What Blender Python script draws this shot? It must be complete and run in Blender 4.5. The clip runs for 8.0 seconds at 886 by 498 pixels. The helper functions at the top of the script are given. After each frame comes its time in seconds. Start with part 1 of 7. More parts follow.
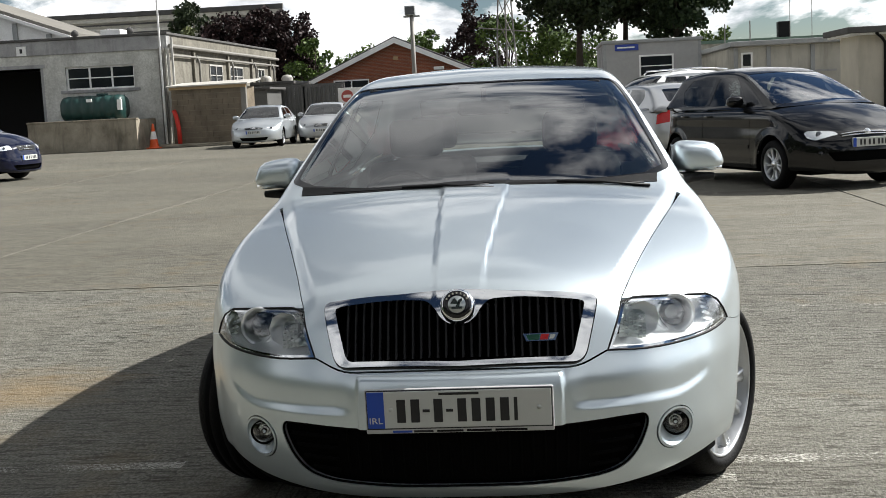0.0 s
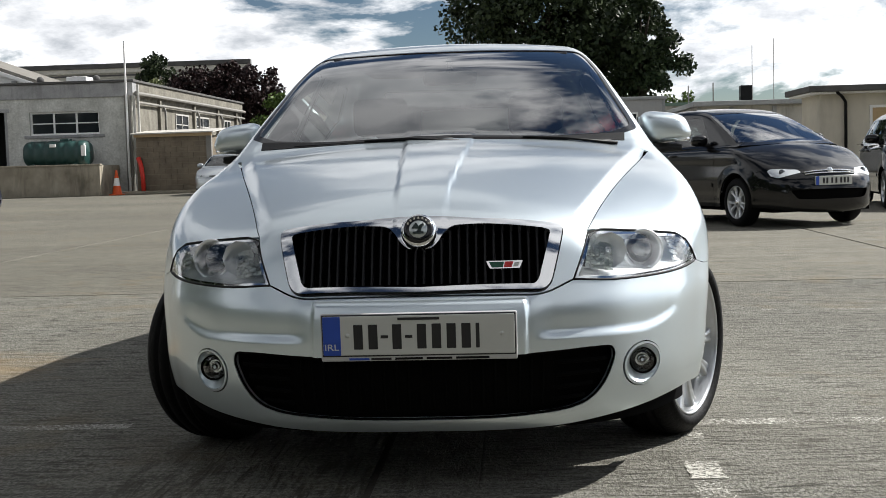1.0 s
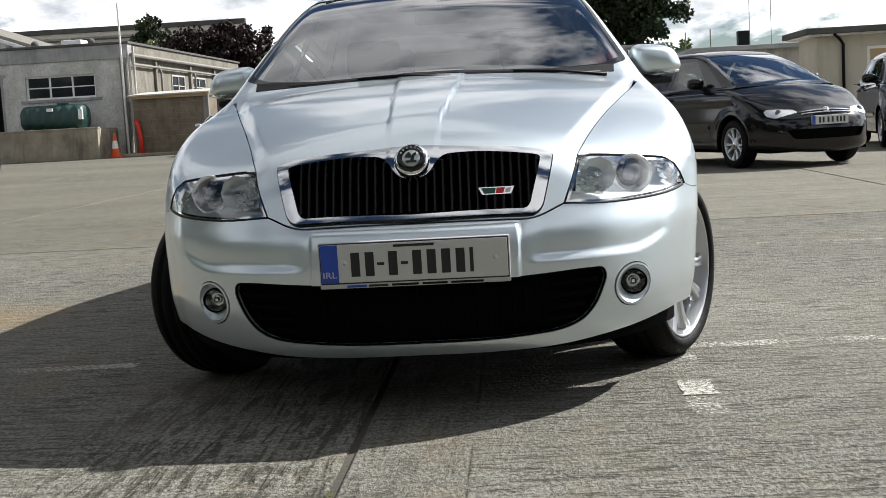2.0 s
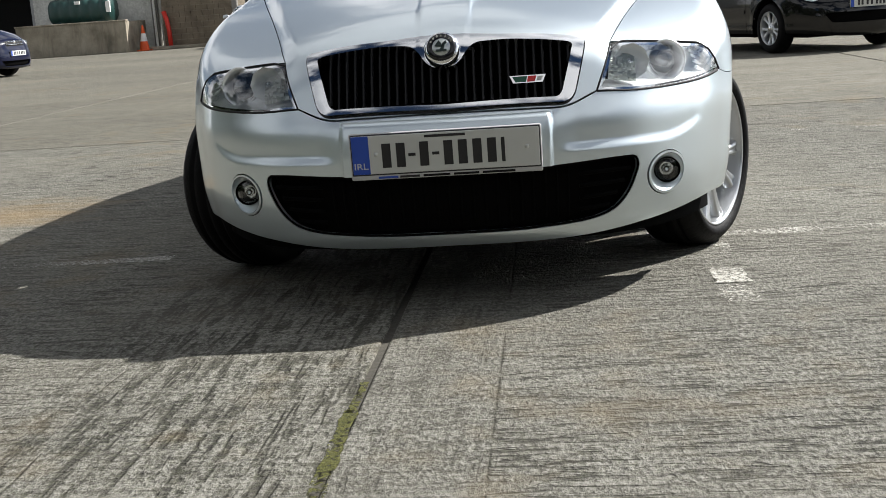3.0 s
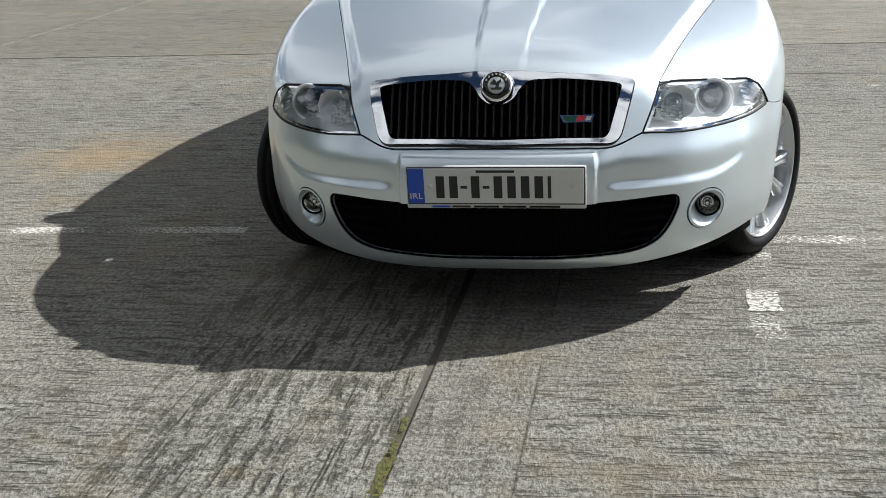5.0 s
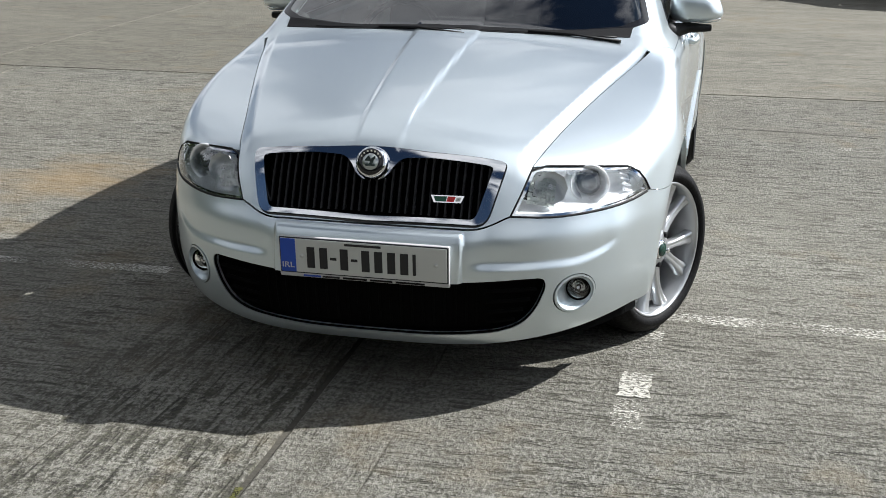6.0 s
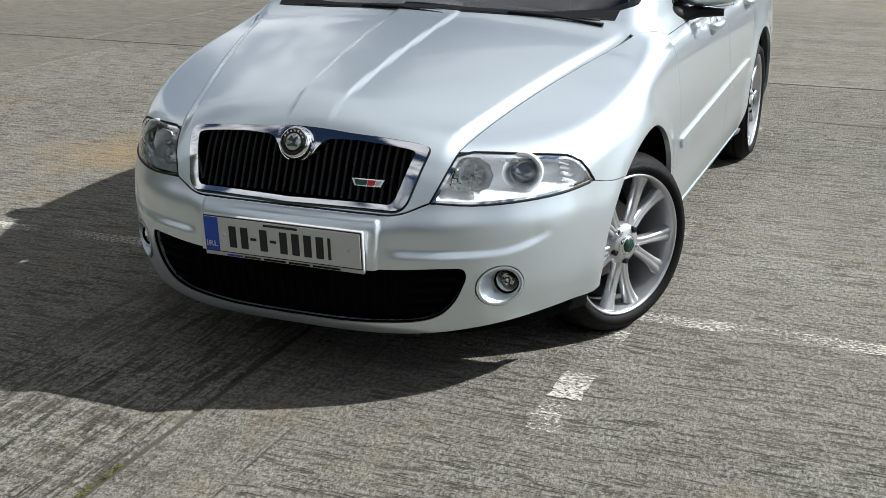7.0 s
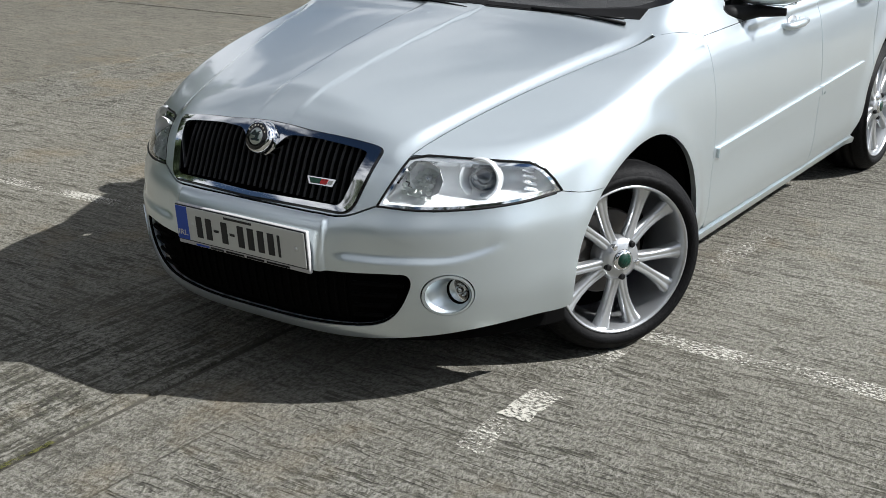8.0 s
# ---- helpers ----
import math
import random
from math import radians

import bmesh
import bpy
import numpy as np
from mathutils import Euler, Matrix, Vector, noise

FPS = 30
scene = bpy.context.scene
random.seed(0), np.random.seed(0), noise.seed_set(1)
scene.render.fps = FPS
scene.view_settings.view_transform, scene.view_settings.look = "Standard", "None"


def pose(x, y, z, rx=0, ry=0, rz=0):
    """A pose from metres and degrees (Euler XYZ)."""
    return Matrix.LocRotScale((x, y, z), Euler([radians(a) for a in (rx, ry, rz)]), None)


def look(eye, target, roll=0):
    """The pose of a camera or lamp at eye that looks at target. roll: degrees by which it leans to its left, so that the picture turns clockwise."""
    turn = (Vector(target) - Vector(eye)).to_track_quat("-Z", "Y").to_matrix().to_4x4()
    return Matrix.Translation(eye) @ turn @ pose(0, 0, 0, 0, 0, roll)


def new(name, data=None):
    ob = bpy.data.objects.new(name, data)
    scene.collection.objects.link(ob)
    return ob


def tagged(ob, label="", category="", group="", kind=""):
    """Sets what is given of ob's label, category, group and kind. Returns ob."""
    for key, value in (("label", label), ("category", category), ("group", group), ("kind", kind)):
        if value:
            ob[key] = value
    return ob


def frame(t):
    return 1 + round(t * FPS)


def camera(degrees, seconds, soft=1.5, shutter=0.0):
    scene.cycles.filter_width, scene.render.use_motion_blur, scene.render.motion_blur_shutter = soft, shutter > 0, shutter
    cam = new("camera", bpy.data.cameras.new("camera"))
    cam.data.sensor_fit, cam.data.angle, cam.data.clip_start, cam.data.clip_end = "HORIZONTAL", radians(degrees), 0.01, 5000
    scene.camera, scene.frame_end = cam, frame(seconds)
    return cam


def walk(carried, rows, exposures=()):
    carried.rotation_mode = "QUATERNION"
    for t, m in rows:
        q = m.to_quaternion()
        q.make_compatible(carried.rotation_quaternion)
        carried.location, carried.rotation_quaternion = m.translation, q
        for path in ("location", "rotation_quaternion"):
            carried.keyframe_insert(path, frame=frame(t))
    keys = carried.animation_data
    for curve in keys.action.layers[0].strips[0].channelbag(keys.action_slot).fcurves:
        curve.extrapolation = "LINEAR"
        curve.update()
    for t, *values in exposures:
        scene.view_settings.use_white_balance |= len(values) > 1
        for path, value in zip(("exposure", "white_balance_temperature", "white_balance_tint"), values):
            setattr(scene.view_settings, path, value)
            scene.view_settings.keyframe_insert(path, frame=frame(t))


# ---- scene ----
cam = camera(40.3, 8.0, soft=0.8)
PATH = [
    (0, (0.291, -3.317, 1.328), (0.103, -1.341, 1.083), -2.8),
    (0.5, (0.286, -3.247, 1.114), (0.151, -1.267, 0.864), -1.9),
    (1, (0.275, -3.24, 0.93), (0.15, -1.249, 0.786), -1.6),
    (1.2, (0.279, -3.258, 0.89), (0.132, -1.27, 0.725), -2.8),
    (2.3, (0.301, -3.33, 0.855), (0.171, -1.353, 0.579), -3.2),
    (2.5, (0.3, -3.325, 0.855), (0.159, -1.36, 0.508), -3.0),
    (3, (0.298, -3.321, 0.855), (0.107, -1.369, 0.463), -4.0),
    (3.5, (0.294, -3.308, 0.854), (0.079, -1.357, 0.473), -4.0),
    (4, (0.28, -3.266, 0.854), (0.017, -1.327, 0.441), -2.6),
    (4.2, (0.277, -3.253, 0.9), (-0.014, -1.328, 0.439), -1.6),
    (5.3, (0.553, -3.458, 1.484), (0.206, -1.591, 0.854), -2.9),
    (5.5, (0.645, -3.43, 1.492), (0.33, -1.529, 0.954), -0.5),
    (5.6, (0.733, -3.428, 1.508), (0.407, -1.529, 0.974), 1.9),
    (6, (1.015, -3.315, 1.597), (0.582, -1.459, 0.99), 0.1),
    (6.5, (1.371, -3.156, 1.588), (0.799, -1.345, 0.96), 0.6),
    (7, (1.713, -2.971, 1.562), (0.998, -1.213, 0.933), -0.2),
    (7.5, (2.059, -2.689, 1.578), (1.168, -1.014, 0.945), 1.0),
    (8, (2.443, -2.421, 1.589), (1.348, -0.883, 0.932), -0.8),
]
walk(cam, [(t, look(eye, target, roll)) for t, eye, target, roll in PATH], exposures=[(0, 0.58, 6500, 9), (0.5, 0.50, 6500, 9), (1.2, 0.54, 6450, 10), (2.3, 0.68, 6450, 10), (4.2, 0.72, 6450, 10), (5.3, 0.75, 6200, 10), (6.5, 0.62, 6250, 10), (8, 0.46, 6250, 10)])

# ---- daylight ----
SUN_WAY = Vector((1.05, 0.58, 1.0)).normalized()
sun = new("sun", bpy.data.lights.new("sun", "SUN"))
sun.data.energy, sun.data.angle, sun.data.color = 5.4, radians(0.5), (1.0, 0.975, 0.935)
sun.matrix_world = look(SUN_WAY * 60, (0, 0, 0))
world = bpy.data.worlds.new("sky")
scene.world = world
world.use_nodes = True
wn, wl = world.node_tree.nodes, world.node_tree.links


def sky_node(kind, **ins):
    node = wn.new("ShaderNode" + kind)
    for key, value in ins.items():
        if hasattr(value, "is_output"):
            wl.new(value, node.inputs[key])
        else:
            node.inputs[key].default_value = value
    return node


sky = wn.new("ShaderNodeTexSky")
sky.sky_type, sky.sun_disc = "NISHITA", False
sky.sun_elevation = math.asin(SUN_WAY.z)
sky.sun_rotation = math.atan2(SUN_WAY.x, SUN_WAY.y)
sky.ozone_density, sky.air_density, sky.dust_density = 1.6, 1.0, 0.0
# broken cumulus over the whole sky: the way up divided by its height lays the noise on a level cloud deck
split = sky_node("SeparateXYZ", Vector=wn.new("ShaderNodeTexCoord").outputs["Generated"])
lifted = wn.new("ShaderNodeMath")
lifted.operation = "ADD"
wl.new(split.outputs[2], lifted.inputs[0])
lifted.inputs[1].default_value = 0.32
flat = []
for axis in (0, 1):
    div = wn.new("ShaderNodeMath")
    div.operation = "DIVIDE"
    wl.new(split.outputs[axis], div.inputs[0]), wl.new(lifted.outputs[0], div.inputs[1])
    flat.append(div.outputs[0])
deck_flat = sky_node("CombineXYZ", X=flat[0], Y=flat[1])
deck = sky_node("Mapping", Vector=deck_flat.outputs[0], Location=(0.11, 35.58, 0.0))
cloud = sky_node("TexNoise", Vector=deck.outputs[0], Scale=2.2, Detail=10.0, Roughness=0.58, Distortion=0.3)
cover = sky_node("ValToRGB", Fac=cloud.outputs["Fac"])
cover.color_ramp.elements[0].position, cover.color_ramp.elements[1].position = 0.44, 0.51
thick = sky_node("TexNoise", Vector=deck.outputs[0], Scale=5.0, Detail=7.0, Roughness=0.6)
tone = sky_node("ValToRGB", Fac=thick.outputs["Fac"])
tone.color_ramp.elements[0].position, tone.color_ramp.elements[0].color = 0.33, (8.0, 8.5, 9.2, 1)
tone.color_ramp.elements[1].position, tone.color_ramp.elements[1].color = 0.56, (19.0, 19.1, 19.4, 1)
blend = wn.new("ShaderNodeMix")
blend.data_type = "RGBA"
pale = wn.new("ShaderNodeMix")
pale.data_type, pale.blend_type = "RGBA", "MULTIPLY"
pale.inputs[0].default_value = 1.0
wl.new(sky.outputs[0], pale.inputs[6])
pale.inputs[7].default_value = (0.60, 0.65, 0.72, 1)
wl.new(cover.outputs[0], blend.inputs[0]), wl.new(pale.outputs[2], blend.inputs[6]), wl.new(tone.outputs[0], blend.inputs[7])
# clouds and haze grow brighter towards the sun and towards the horizon
toward = wn.new("ShaderNodeVectorMath")
toward.operation = "DOT_PRODUCT"
wl.new(wn["Texture Coordinate"].outputs["Generated"], toward.inputs[0])
toward.inputs[1].default_value = SUN_WAY


def sky_math(operation, a, b):
    node = wn.new("ShaderNodeMath")
    node.operation = operation
    wl.new(a, node.inputs[0])
    node.inputs[1].default_value = b
    return node.outputs[0]


aureole = sky_math("ADD", sky_math("MULTIPLY", sky_math("POWER", sky_math("MAXIMUM", toward.outputs["Value"], 0.0), 5.0), 1.5), 0.92)
flip = wn.new("ShaderNodeMath")
flip.operation, flip.use_clamp = "SUBTRACT", True
flip.inputs[0].default_value = 1.0
wl.new(split.outputs[2], flip.inputs[1])
haze = sky_math("ADD", sky_math("MULTIPLY", sky_math("POWER", flip.outputs[0], 3.0), 1.3), 1.0)
both_ways = wn.new("ShaderNodeMath")
both_ways.operation = "MULTIPLY"
wl.new(aureole, both_ways.inputs[0]), wl.new(haze, both_ways.inputs[1])
shine = wn.new("ShaderNodeVectorMath")
shine.operation = "SCALE"
wl.new(blend.outputs[2], shine.inputs[0]), wl.new(both_ways.outputs[0], shine.inputs["Scale"])
wl.new(shine.outputs[0], wn["Background"].inputs[0])
wn["Background"].inputs[1].default_value = 0.0265

# ---- materials ----
class Nodes:
    """A node material under construction: n() adds a node, with inputs as values or as sockets."""

    def __init__(self, name):
        self.m = bpy.data.materials.new(name)
        self.m.use_nodes = True
        self.t = self.m.node_tree
        self.p = self.t.nodes["Principled BSDF"]
        self.out = self.t.nodes["Material Output"]

    def n(self, kind, ins=(), data_type="", blend_type="", operation=""):
        node = self.t.nodes.new("ShaderNode" + kind)
        if data_type:
            node.data_type, node.blend_type = data_type, blend_type
        if operation:
            node.operation = operation
        for k, v in dict(ins).items():
            self.put(node.inputs[k], v)
        return node

    def put(self, socket, v):
        if hasattr(v, "is_output"):
            self.t.links.new(v, socket)
        elif isinstance(v, tuple) and len(v) == 3 and socket.type == "RGBA":
            socket.default_value = (*v, 1)
        else:
            socket.default_value = v

    def set(self, **ins):
        for k, v in ins.items():
            self.put(self.p.inputs[k.replace("_", " ")], v)
        return self

    def coords(self, kind="Object"):
        return self.n("TexCoord").outputs[kind]

    def noise(self, scale, detail=4.0, rough=0.6, vec=None, dist=0.0):
        return self.n("TexNoise", {"Vector": vec or self.coords(), "Scale": scale, "Detail": detail, "Roughness": rough, "Distortion": dist}).outputs["Fac"]

    def ramp(self, fac, stops):
        r = self.n("ValToRGB", {"Fac": fac})
        e = r.color_ramp.elements
        while len(e) < len(stops):
            e.new(0.5)
        for el, (p, c) in zip(e, stops):
            el.position = p
            el.color = (*c, 1) if isinstance(c, tuple) else (c, c, c, 1)
        return r.outputs[0]

    def mix(self, fac, a, b, blend="MIX"):
        x = self.n("Mix", data_type="RGBA", blend_type=blend)
        for s, v in ((x.inputs[0], fac), (x.inputs[6], a), (x.inputs[7], b)):
            self.put(s, v)
        return x.outputs[2]

    def math(self, op, a, b=0.0):
        x = self.n("Math", operation=op)
        self.put(x.inputs[0], a), self.put(x.inputs[1], b)
        return x.outputs[0]

    def bump(self, height, strength=0.3, distance=0.01, normal=None):
        ins = {"Height": height, "Strength": strength, "Distance": distance}
        if normal:
            ins["Normal"] = normal
        return self.n("Bump", ins).outputs[0]

    def scaled(self, sx, sy, sz, kind="Object", rz=0.0):
        return self.n("Mapping", {"Vector": self.coords(kind), "Scale": (sx, sy, sz), "Rotation": (0, 0, rz)}).outputs[0]


def plain(name, colour, rough=0.5, metal=0.0, vary=0.12, scale=30.0, bump=0.0, coat=0.0, spec=0.5):
    """A surface with slight mottling at two scales and an optional fine relief."""
    k = Nodes(name)
    fine, large = k.noise(scale), k.noise(scale * 0.09, 2.0)
    both = k.math("ADD", k.math("MULTIPLY", fine, 0.5), k.math("MULTIPLY", large, 0.5))
    dark = tuple(c * (1 - vary) for c in colour)
    light = tuple(min(1, c * (1 + vary)) for c in colour)
    k.set(Base_Color=k.ramp(both, [(0.3, dark), (0.7, light)]), Metallic=metal, Coat_Weight=coat, Coat_Roughness=0.04)
    k.put(k.p.inputs["Specular IOR Level"], spec)
    k.set(Roughness=k.math("ADD", k.math("MULTIPLY", fine, rough * 0.25), rough * 0.87))
    if bump:
        k.set(Normal=k.bump(fine, bump, 0.01))
    return k.m


def paint(name, colour, metal=0.0, rough=0.35, spec=0.5, coat=1.0):
    """Car paint: fine metallic flake under a clear coat, with faint road dust."""
    k = Nodes(name)
    flake = k.noise(900.0, 1.0)
    dust = k.noise(3.0, 5.0)
    base = k.mix(k.ramp(dust, [(0.35, 0.0), (0.75, 0.10)]), colour, tuple(0.88 * c + 0.004 for c in colour))
    k.set(Base_Color=k.mix(k.math("MULTIPLY", flake, 0.3), base, tuple(min(1.0, 1.35 * c + 0.004) for c in colour)), Metallic=metal)
    k.set(Roughness=k.math("ADD", k.math("MULTIPLY", dust, 0.08), rough - 0.04), Coat_Weight=coat)
    k.put(k.p.inputs["Specular IOR Level"], spec)
    k.set(Coat_Roughness=k.math("ADD", k.math("MULTIPLY", k.noise(7.0, 5.0), 0.05), 0.015))
    k.set(Coat_Normal=k.bump(k.noise(160.0, 2.0), 0.025, 0.002))
    return k.m


def glass(name, tint=(1, 1, 1), clear=0.9, rough=0.0, ior=1.5, gloss_gain=1.7):
    """A thin pane: clear film under a mirror gloss that grows towards grazing."""
    k = Nodes(name)
    fres = k.n("Fresnel", {"IOR": ior}).outputs[0]
    film = k.n("BsdfTransparent", {"Color": tuple(c * clear for c in tint)}).outputs[0]
    gloss = k.n("BsdfGlossy", {"Color": (1, 1, 1), "Roughness": rough}).outputs[0]
    mixed = k.n("MixShader", {0: k.math("MINIMUM", k.math("MULTIPLY", fres, gloss_gain), 1.0), 1: film, 2: gloss})
    k.t.links.new(mixed.outputs[0], k.out.inputs[0])
    return k.m


SILVER = paint("silver_paint", (0.67, 0.745, 0.79), 0.86, 0.36)
CHROME = plain("chrome", (0.83, 0.84, 0.85), 0.07, 1.0, 0.03)
RUBBER = plain("tyre_rubber", (0.004, 0.004, 0.0044), 0.62, 0, 0.35, 60, 0.3, spec=0.12)
SLAT = plain("grille_slat_plastic", (0.008, 0.008, 0.009), 0.42, 0, 0.2, 60, 0, spec=0.3)
BLACK = plain("black_plastic", (0.006, 0.006, 0.0065), 0.55, 0, 0.3, 120, 0.1, spec=0.2)
GLOSS_BLACK = plain("gloss_black", (0.008, 0.008, 0.009), 0.18, 0, 0.2)
# darker than the black plastic: the shade of hollows is put into the colour
CAVITY = plain("cavity_shade_black", (0.0025, 0.0025, 0.0025), 0.9, 0, 0.3, spec=0.05)
ALLOY = paint("alloy_silver", (0.50, 0.515, 0.53), 0.8, 0.32)
LAMP_GLASS = glass("lamp_glass", (0.97, 0.99, 1.0), 1.0)
SCREEN_GLASS = glass("windscreen_glass", (0.70, 0.80, 0.76), 0.60, gloss_gain=2.5)
TINTED_GLASS = glass("tinted_glass", (0.50, 0.58, 0.56), 0.42, gloss_gain=1.2)
REFLECTOR = plain("lamp_reflector", (0.90, 0.92, 0.94), 0.22, 0.5, 0.04, 60, 0.1)
FACET = plain("lamp_facets", (0.50, 0.53, 0.50), 0.34, 0.6, 0.15, 60, 0.1)
HOUSING = plain("lamp_housing", (0.93, 0.95, 0.96), 0.22, 0.25, 0.04, 22, 0.25)
FABRIC = plain("seat_fabric", (0.05, 0.05, 0.055), 0.9, 0, 0.3, 200, 0.3)
PLATE_WHITE = plain("plate_white", (0.56, 0.57, 0.54), 0.4, 0, 0.06, 12)
PLATE_BLUE = plain("plate_blue", (0.015, 0.07, 0.42), 0.4, 0, 0.08)
INK = plain("plate_ink", (0.012, 0.012, 0.014), 0.5, 0, 0.1)
GREEN_ENAMEL = plain("green_enamel", (0.006, 0.075, 0.04), 0.25)
CAP_GREEN = plain("cap_green_enamel", (0.004, 0.030, 0.020), 0.25)
RED_ENAMEL = plain("red_enamel", (0.55, 0.02, 0.02), 0.25)

# ---- building tools ----
def mesh_ob(name, verts, faces, material, parent=None, label="", smooth=False, normals=None):
    me = bpy.data.meshes.new(name)
    me.from_pydata([tuple(map(float, v)) for v in verts], [], [tuple(map(int, f)) for f in faces])
    if material:
        me.materials.append(material)
    if smooth or normals is not None:
        me.shade_smooth()
    if normals is not None:
        me.normals_split_custom_set_from_vertices([tuple(map(float, v)) for v in normals])
    ob = new(name, me)
    if parent is not None:
        ob.parent = parent
    if label:
        tagged(ob, label)
    return ob


def part(name, bm, material, parent, label="", smooth=False):
    """Links a bmesh as one mesh object under a thing or a part."""
    me = bpy.data.meshes.new(name)
    bm.to_mesh(me)
    bm.free()
    if material:
        me.materials.append(material)
    if smooth:
        me.shade_smooth()
    ob = new(name, me)
    ob.parent = parent
    if label:
        tagged(ob, label)
    return ob


def thing(name, label, category, place=None, group="", kind=""):
    ob = tagged(new(name), label, category, group, kind)
    ob.matrix_world = place or Matrix.Identity(4)
    return ob


def box_bm(x0, x1, y0, y1, z0, z1, bevel=0.0, segments=2, bm=None):
    own = bm is None
    b = bmesh.new()
    m = Matrix.Translation(((x0 + x1) / 2, (y0 + y1) / 2, (z0 + z1) / 2)) @ Matrix.Diagonal((x1 - x0, y1 - y0, z1 - z0, 1))
    bmesh.ops.create_cube(b, size=1, matrix=m)
    if bevel:
        bmesh.ops.bevel(b, geom=b.edges[:], offset=bevel, segments=segments, profile=0.5, affect="EDGES")
    if own:
        return b
    me = bpy.data.meshes.new("join")
    b.to_mesh(me)
    b.free()
    bm.from_mesh(me)
    bpy.data.meshes.remove(me)
    return bm


def lathe(profile, steps=48, axis="x", cap=False):
    """Verts and faces of a profile of (radius, along) turned about an axis."""
    verts, faces, n = [], [], len(profile)
    for i in range(steps):
        a = 2 * math.pi * i / steps
        for r, h in profile:
            c, s = r * math.cos(a), r * math.sin(a)
            verts.append({"x": (h, c, s), "y": (c, h, s), "z": (c, s, h)}[axis])
    for i in range(steps):
        j = (i + 1) % steps
        for k in range(n - 1):
            f = (i * n + k, j * n + k, j * n + k + 1, i * n + k + 1)
            faces.append(f if axis == "y" else f[::-1])
    return verts, faces


def tube(points, radius, sides=8, closed=False):
    """A bmesh tube along points."""
    bm, rings = bmesh.new(), []
    pts = [Vector(p) for p in points]
    for i, p in enumerate(pts):
        a = pts[i - 1] if i or closed else pts[0]
        b = pts[(i + 1) % len(pts)] if i < len(pts) - 1 or closed else pts[-1]
        d = (b - a).normalized()
        u = d.orthogonal().normalized() if not rings else (rings[-1][1] - d * rings[-1][1].dot(d)).normalized()
        w = d.cross(u)
        r = radius[i] if isinstance(radius, (list, tuple)) else radius
        rings.append(([bm.verts.new(p + r * (math.cos(2 * math.pi * k / sides) * u + math.sin(2 * math.pi * k / sides) * w)) for k in range(sides)], u))
    pairs = list(zip(rings, rings[1:])) + ([(rings[-1], rings[0])] if closed else [])
    for (r0, _), (r1, _) in pairs:
        for k in range(sides):
            bm.faces.new((r0[k], r0[(k + 1) % sides], r1[(k + 1) % sides], r1[k]))
    if not closed:
        bm.faces.new(rings[0][0][::-1])
        bm.faces.new(rings[-1][0])
    return bm


def spline(xs, ys):
    """A smooth function through a few knots, straight beyond its ends."""
    xs, ys = np.array(xs, float), np.array(ys, float)
    m = np.gradient(ys, xs)
    lo, hi = xs[0] - 6, xs[-1] + 6
    at = np.unique(np.concatenate([np.linspace(xs[0], xs[-1], 4001), xs, [lo, hi]]))
    i = np.clip(np.searchsorted(xs, at) - 1, 0, len(xs) - 2)
    h = xs[i + 1] - xs[i]
    t = (at - xs[i]) / h
    u = np.clip(t, 0, 1)
    y = (2 * u**3 - 3 * u**2 + 1) * ys[i] + (u**3 - 2 * u**2 + u) * h * m[i] + (3 * u**2 - 2 * u**3) * ys[i + 1] + (u**3 - u**2) * h * m[i + 1]
    y += np.where(t < 0, (at - xs[0]) * m[0], 0) + np.where(t > 1, (at - xs[-1]) * m[-1], 0)
    return lambda x: np.interp(x, at, y)


def step(t):
    t = np.clip(t, 0, 1)
    return t * t * (3 - 2 * t)


def smax(a, b, k):
    h = np.maximum(k - np.abs(a - b), 0) / k
    return np.maximum(a, b) + h * h * k / 4


def smin(a, b, k):
    return -smax(-a, -b, k)


def gradient(f, p, e=2e-4):
    g = np.stack([(f(p + e * d) - f(p - e * d)) / (2 * e) for d in np.eye(3)], -1)
    return g


def snap(f, p, rounds=7):
    """Points moved onto the surface f = 0."""
    p = np.array(p, float)
    for _ in range(rounds):
        g = gradient(f, p)
        p = p - np.clip(f(p) / np.maximum((g * g).sum(-1), 1e-6), -0.05, 0.05)[:, None] * g
    return p


def rounded(points, radius=0.0, gap=0.02, closed=True):
    """A polyline through corner points, its corners rounded, sampled every gap metres."""
    pts = [np.array(p, float) for p in points]
    n, dense = len(pts), []
    for i, p in enumerate(pts):
        r = radius[i] if isinstance(radius, (list, tuple)) else radius
        if r <= 0 or (not closed and i in (0, n - 1)):
            dense.append(p)
            continue
        a, b = pts[i - 1] - p, pts[(i + 1) % n] - p
        la, lb = np.linalg.norm(a), np.linalg.norm(b)
        ra, rb = min(r, la * 0.48), min(r, lb * 0.48)
        s, e = p + a / la * ra, p + b / lb * rb
        for u in np.linspace(0, 1, 7):
            dense.append((1 - u) ** 2 * s + 2 * u * (1 - u) * p + u * u * e)
    out = []
    m = len(dense)
    for i in range(m if closed else m - 1):
        a, b = dense[i], dense[(i + 1) % m]
        k = max(1, int(np.ceil(np.linalg.norm(b - a) / gap)))
        out += [a + (b - a) * j / k for j in range(k)]
    if not closed:
        out.append(dense[-1])
    return np.array(out)


def bend(points, gap=0.02):
    """An open smooth curve through points."""
    p = np.array(points, float)
    d = np.r_[0, np.cumsum(np.linalg.norm(np.diff(p, axis=0), axis=1))]
    u = np.linspace(0, d[-1], max(3, int(d[-1] / gap) + 1))
    return np.stack([spline(d, p[:, k])(u) for k in range(3)], -1)


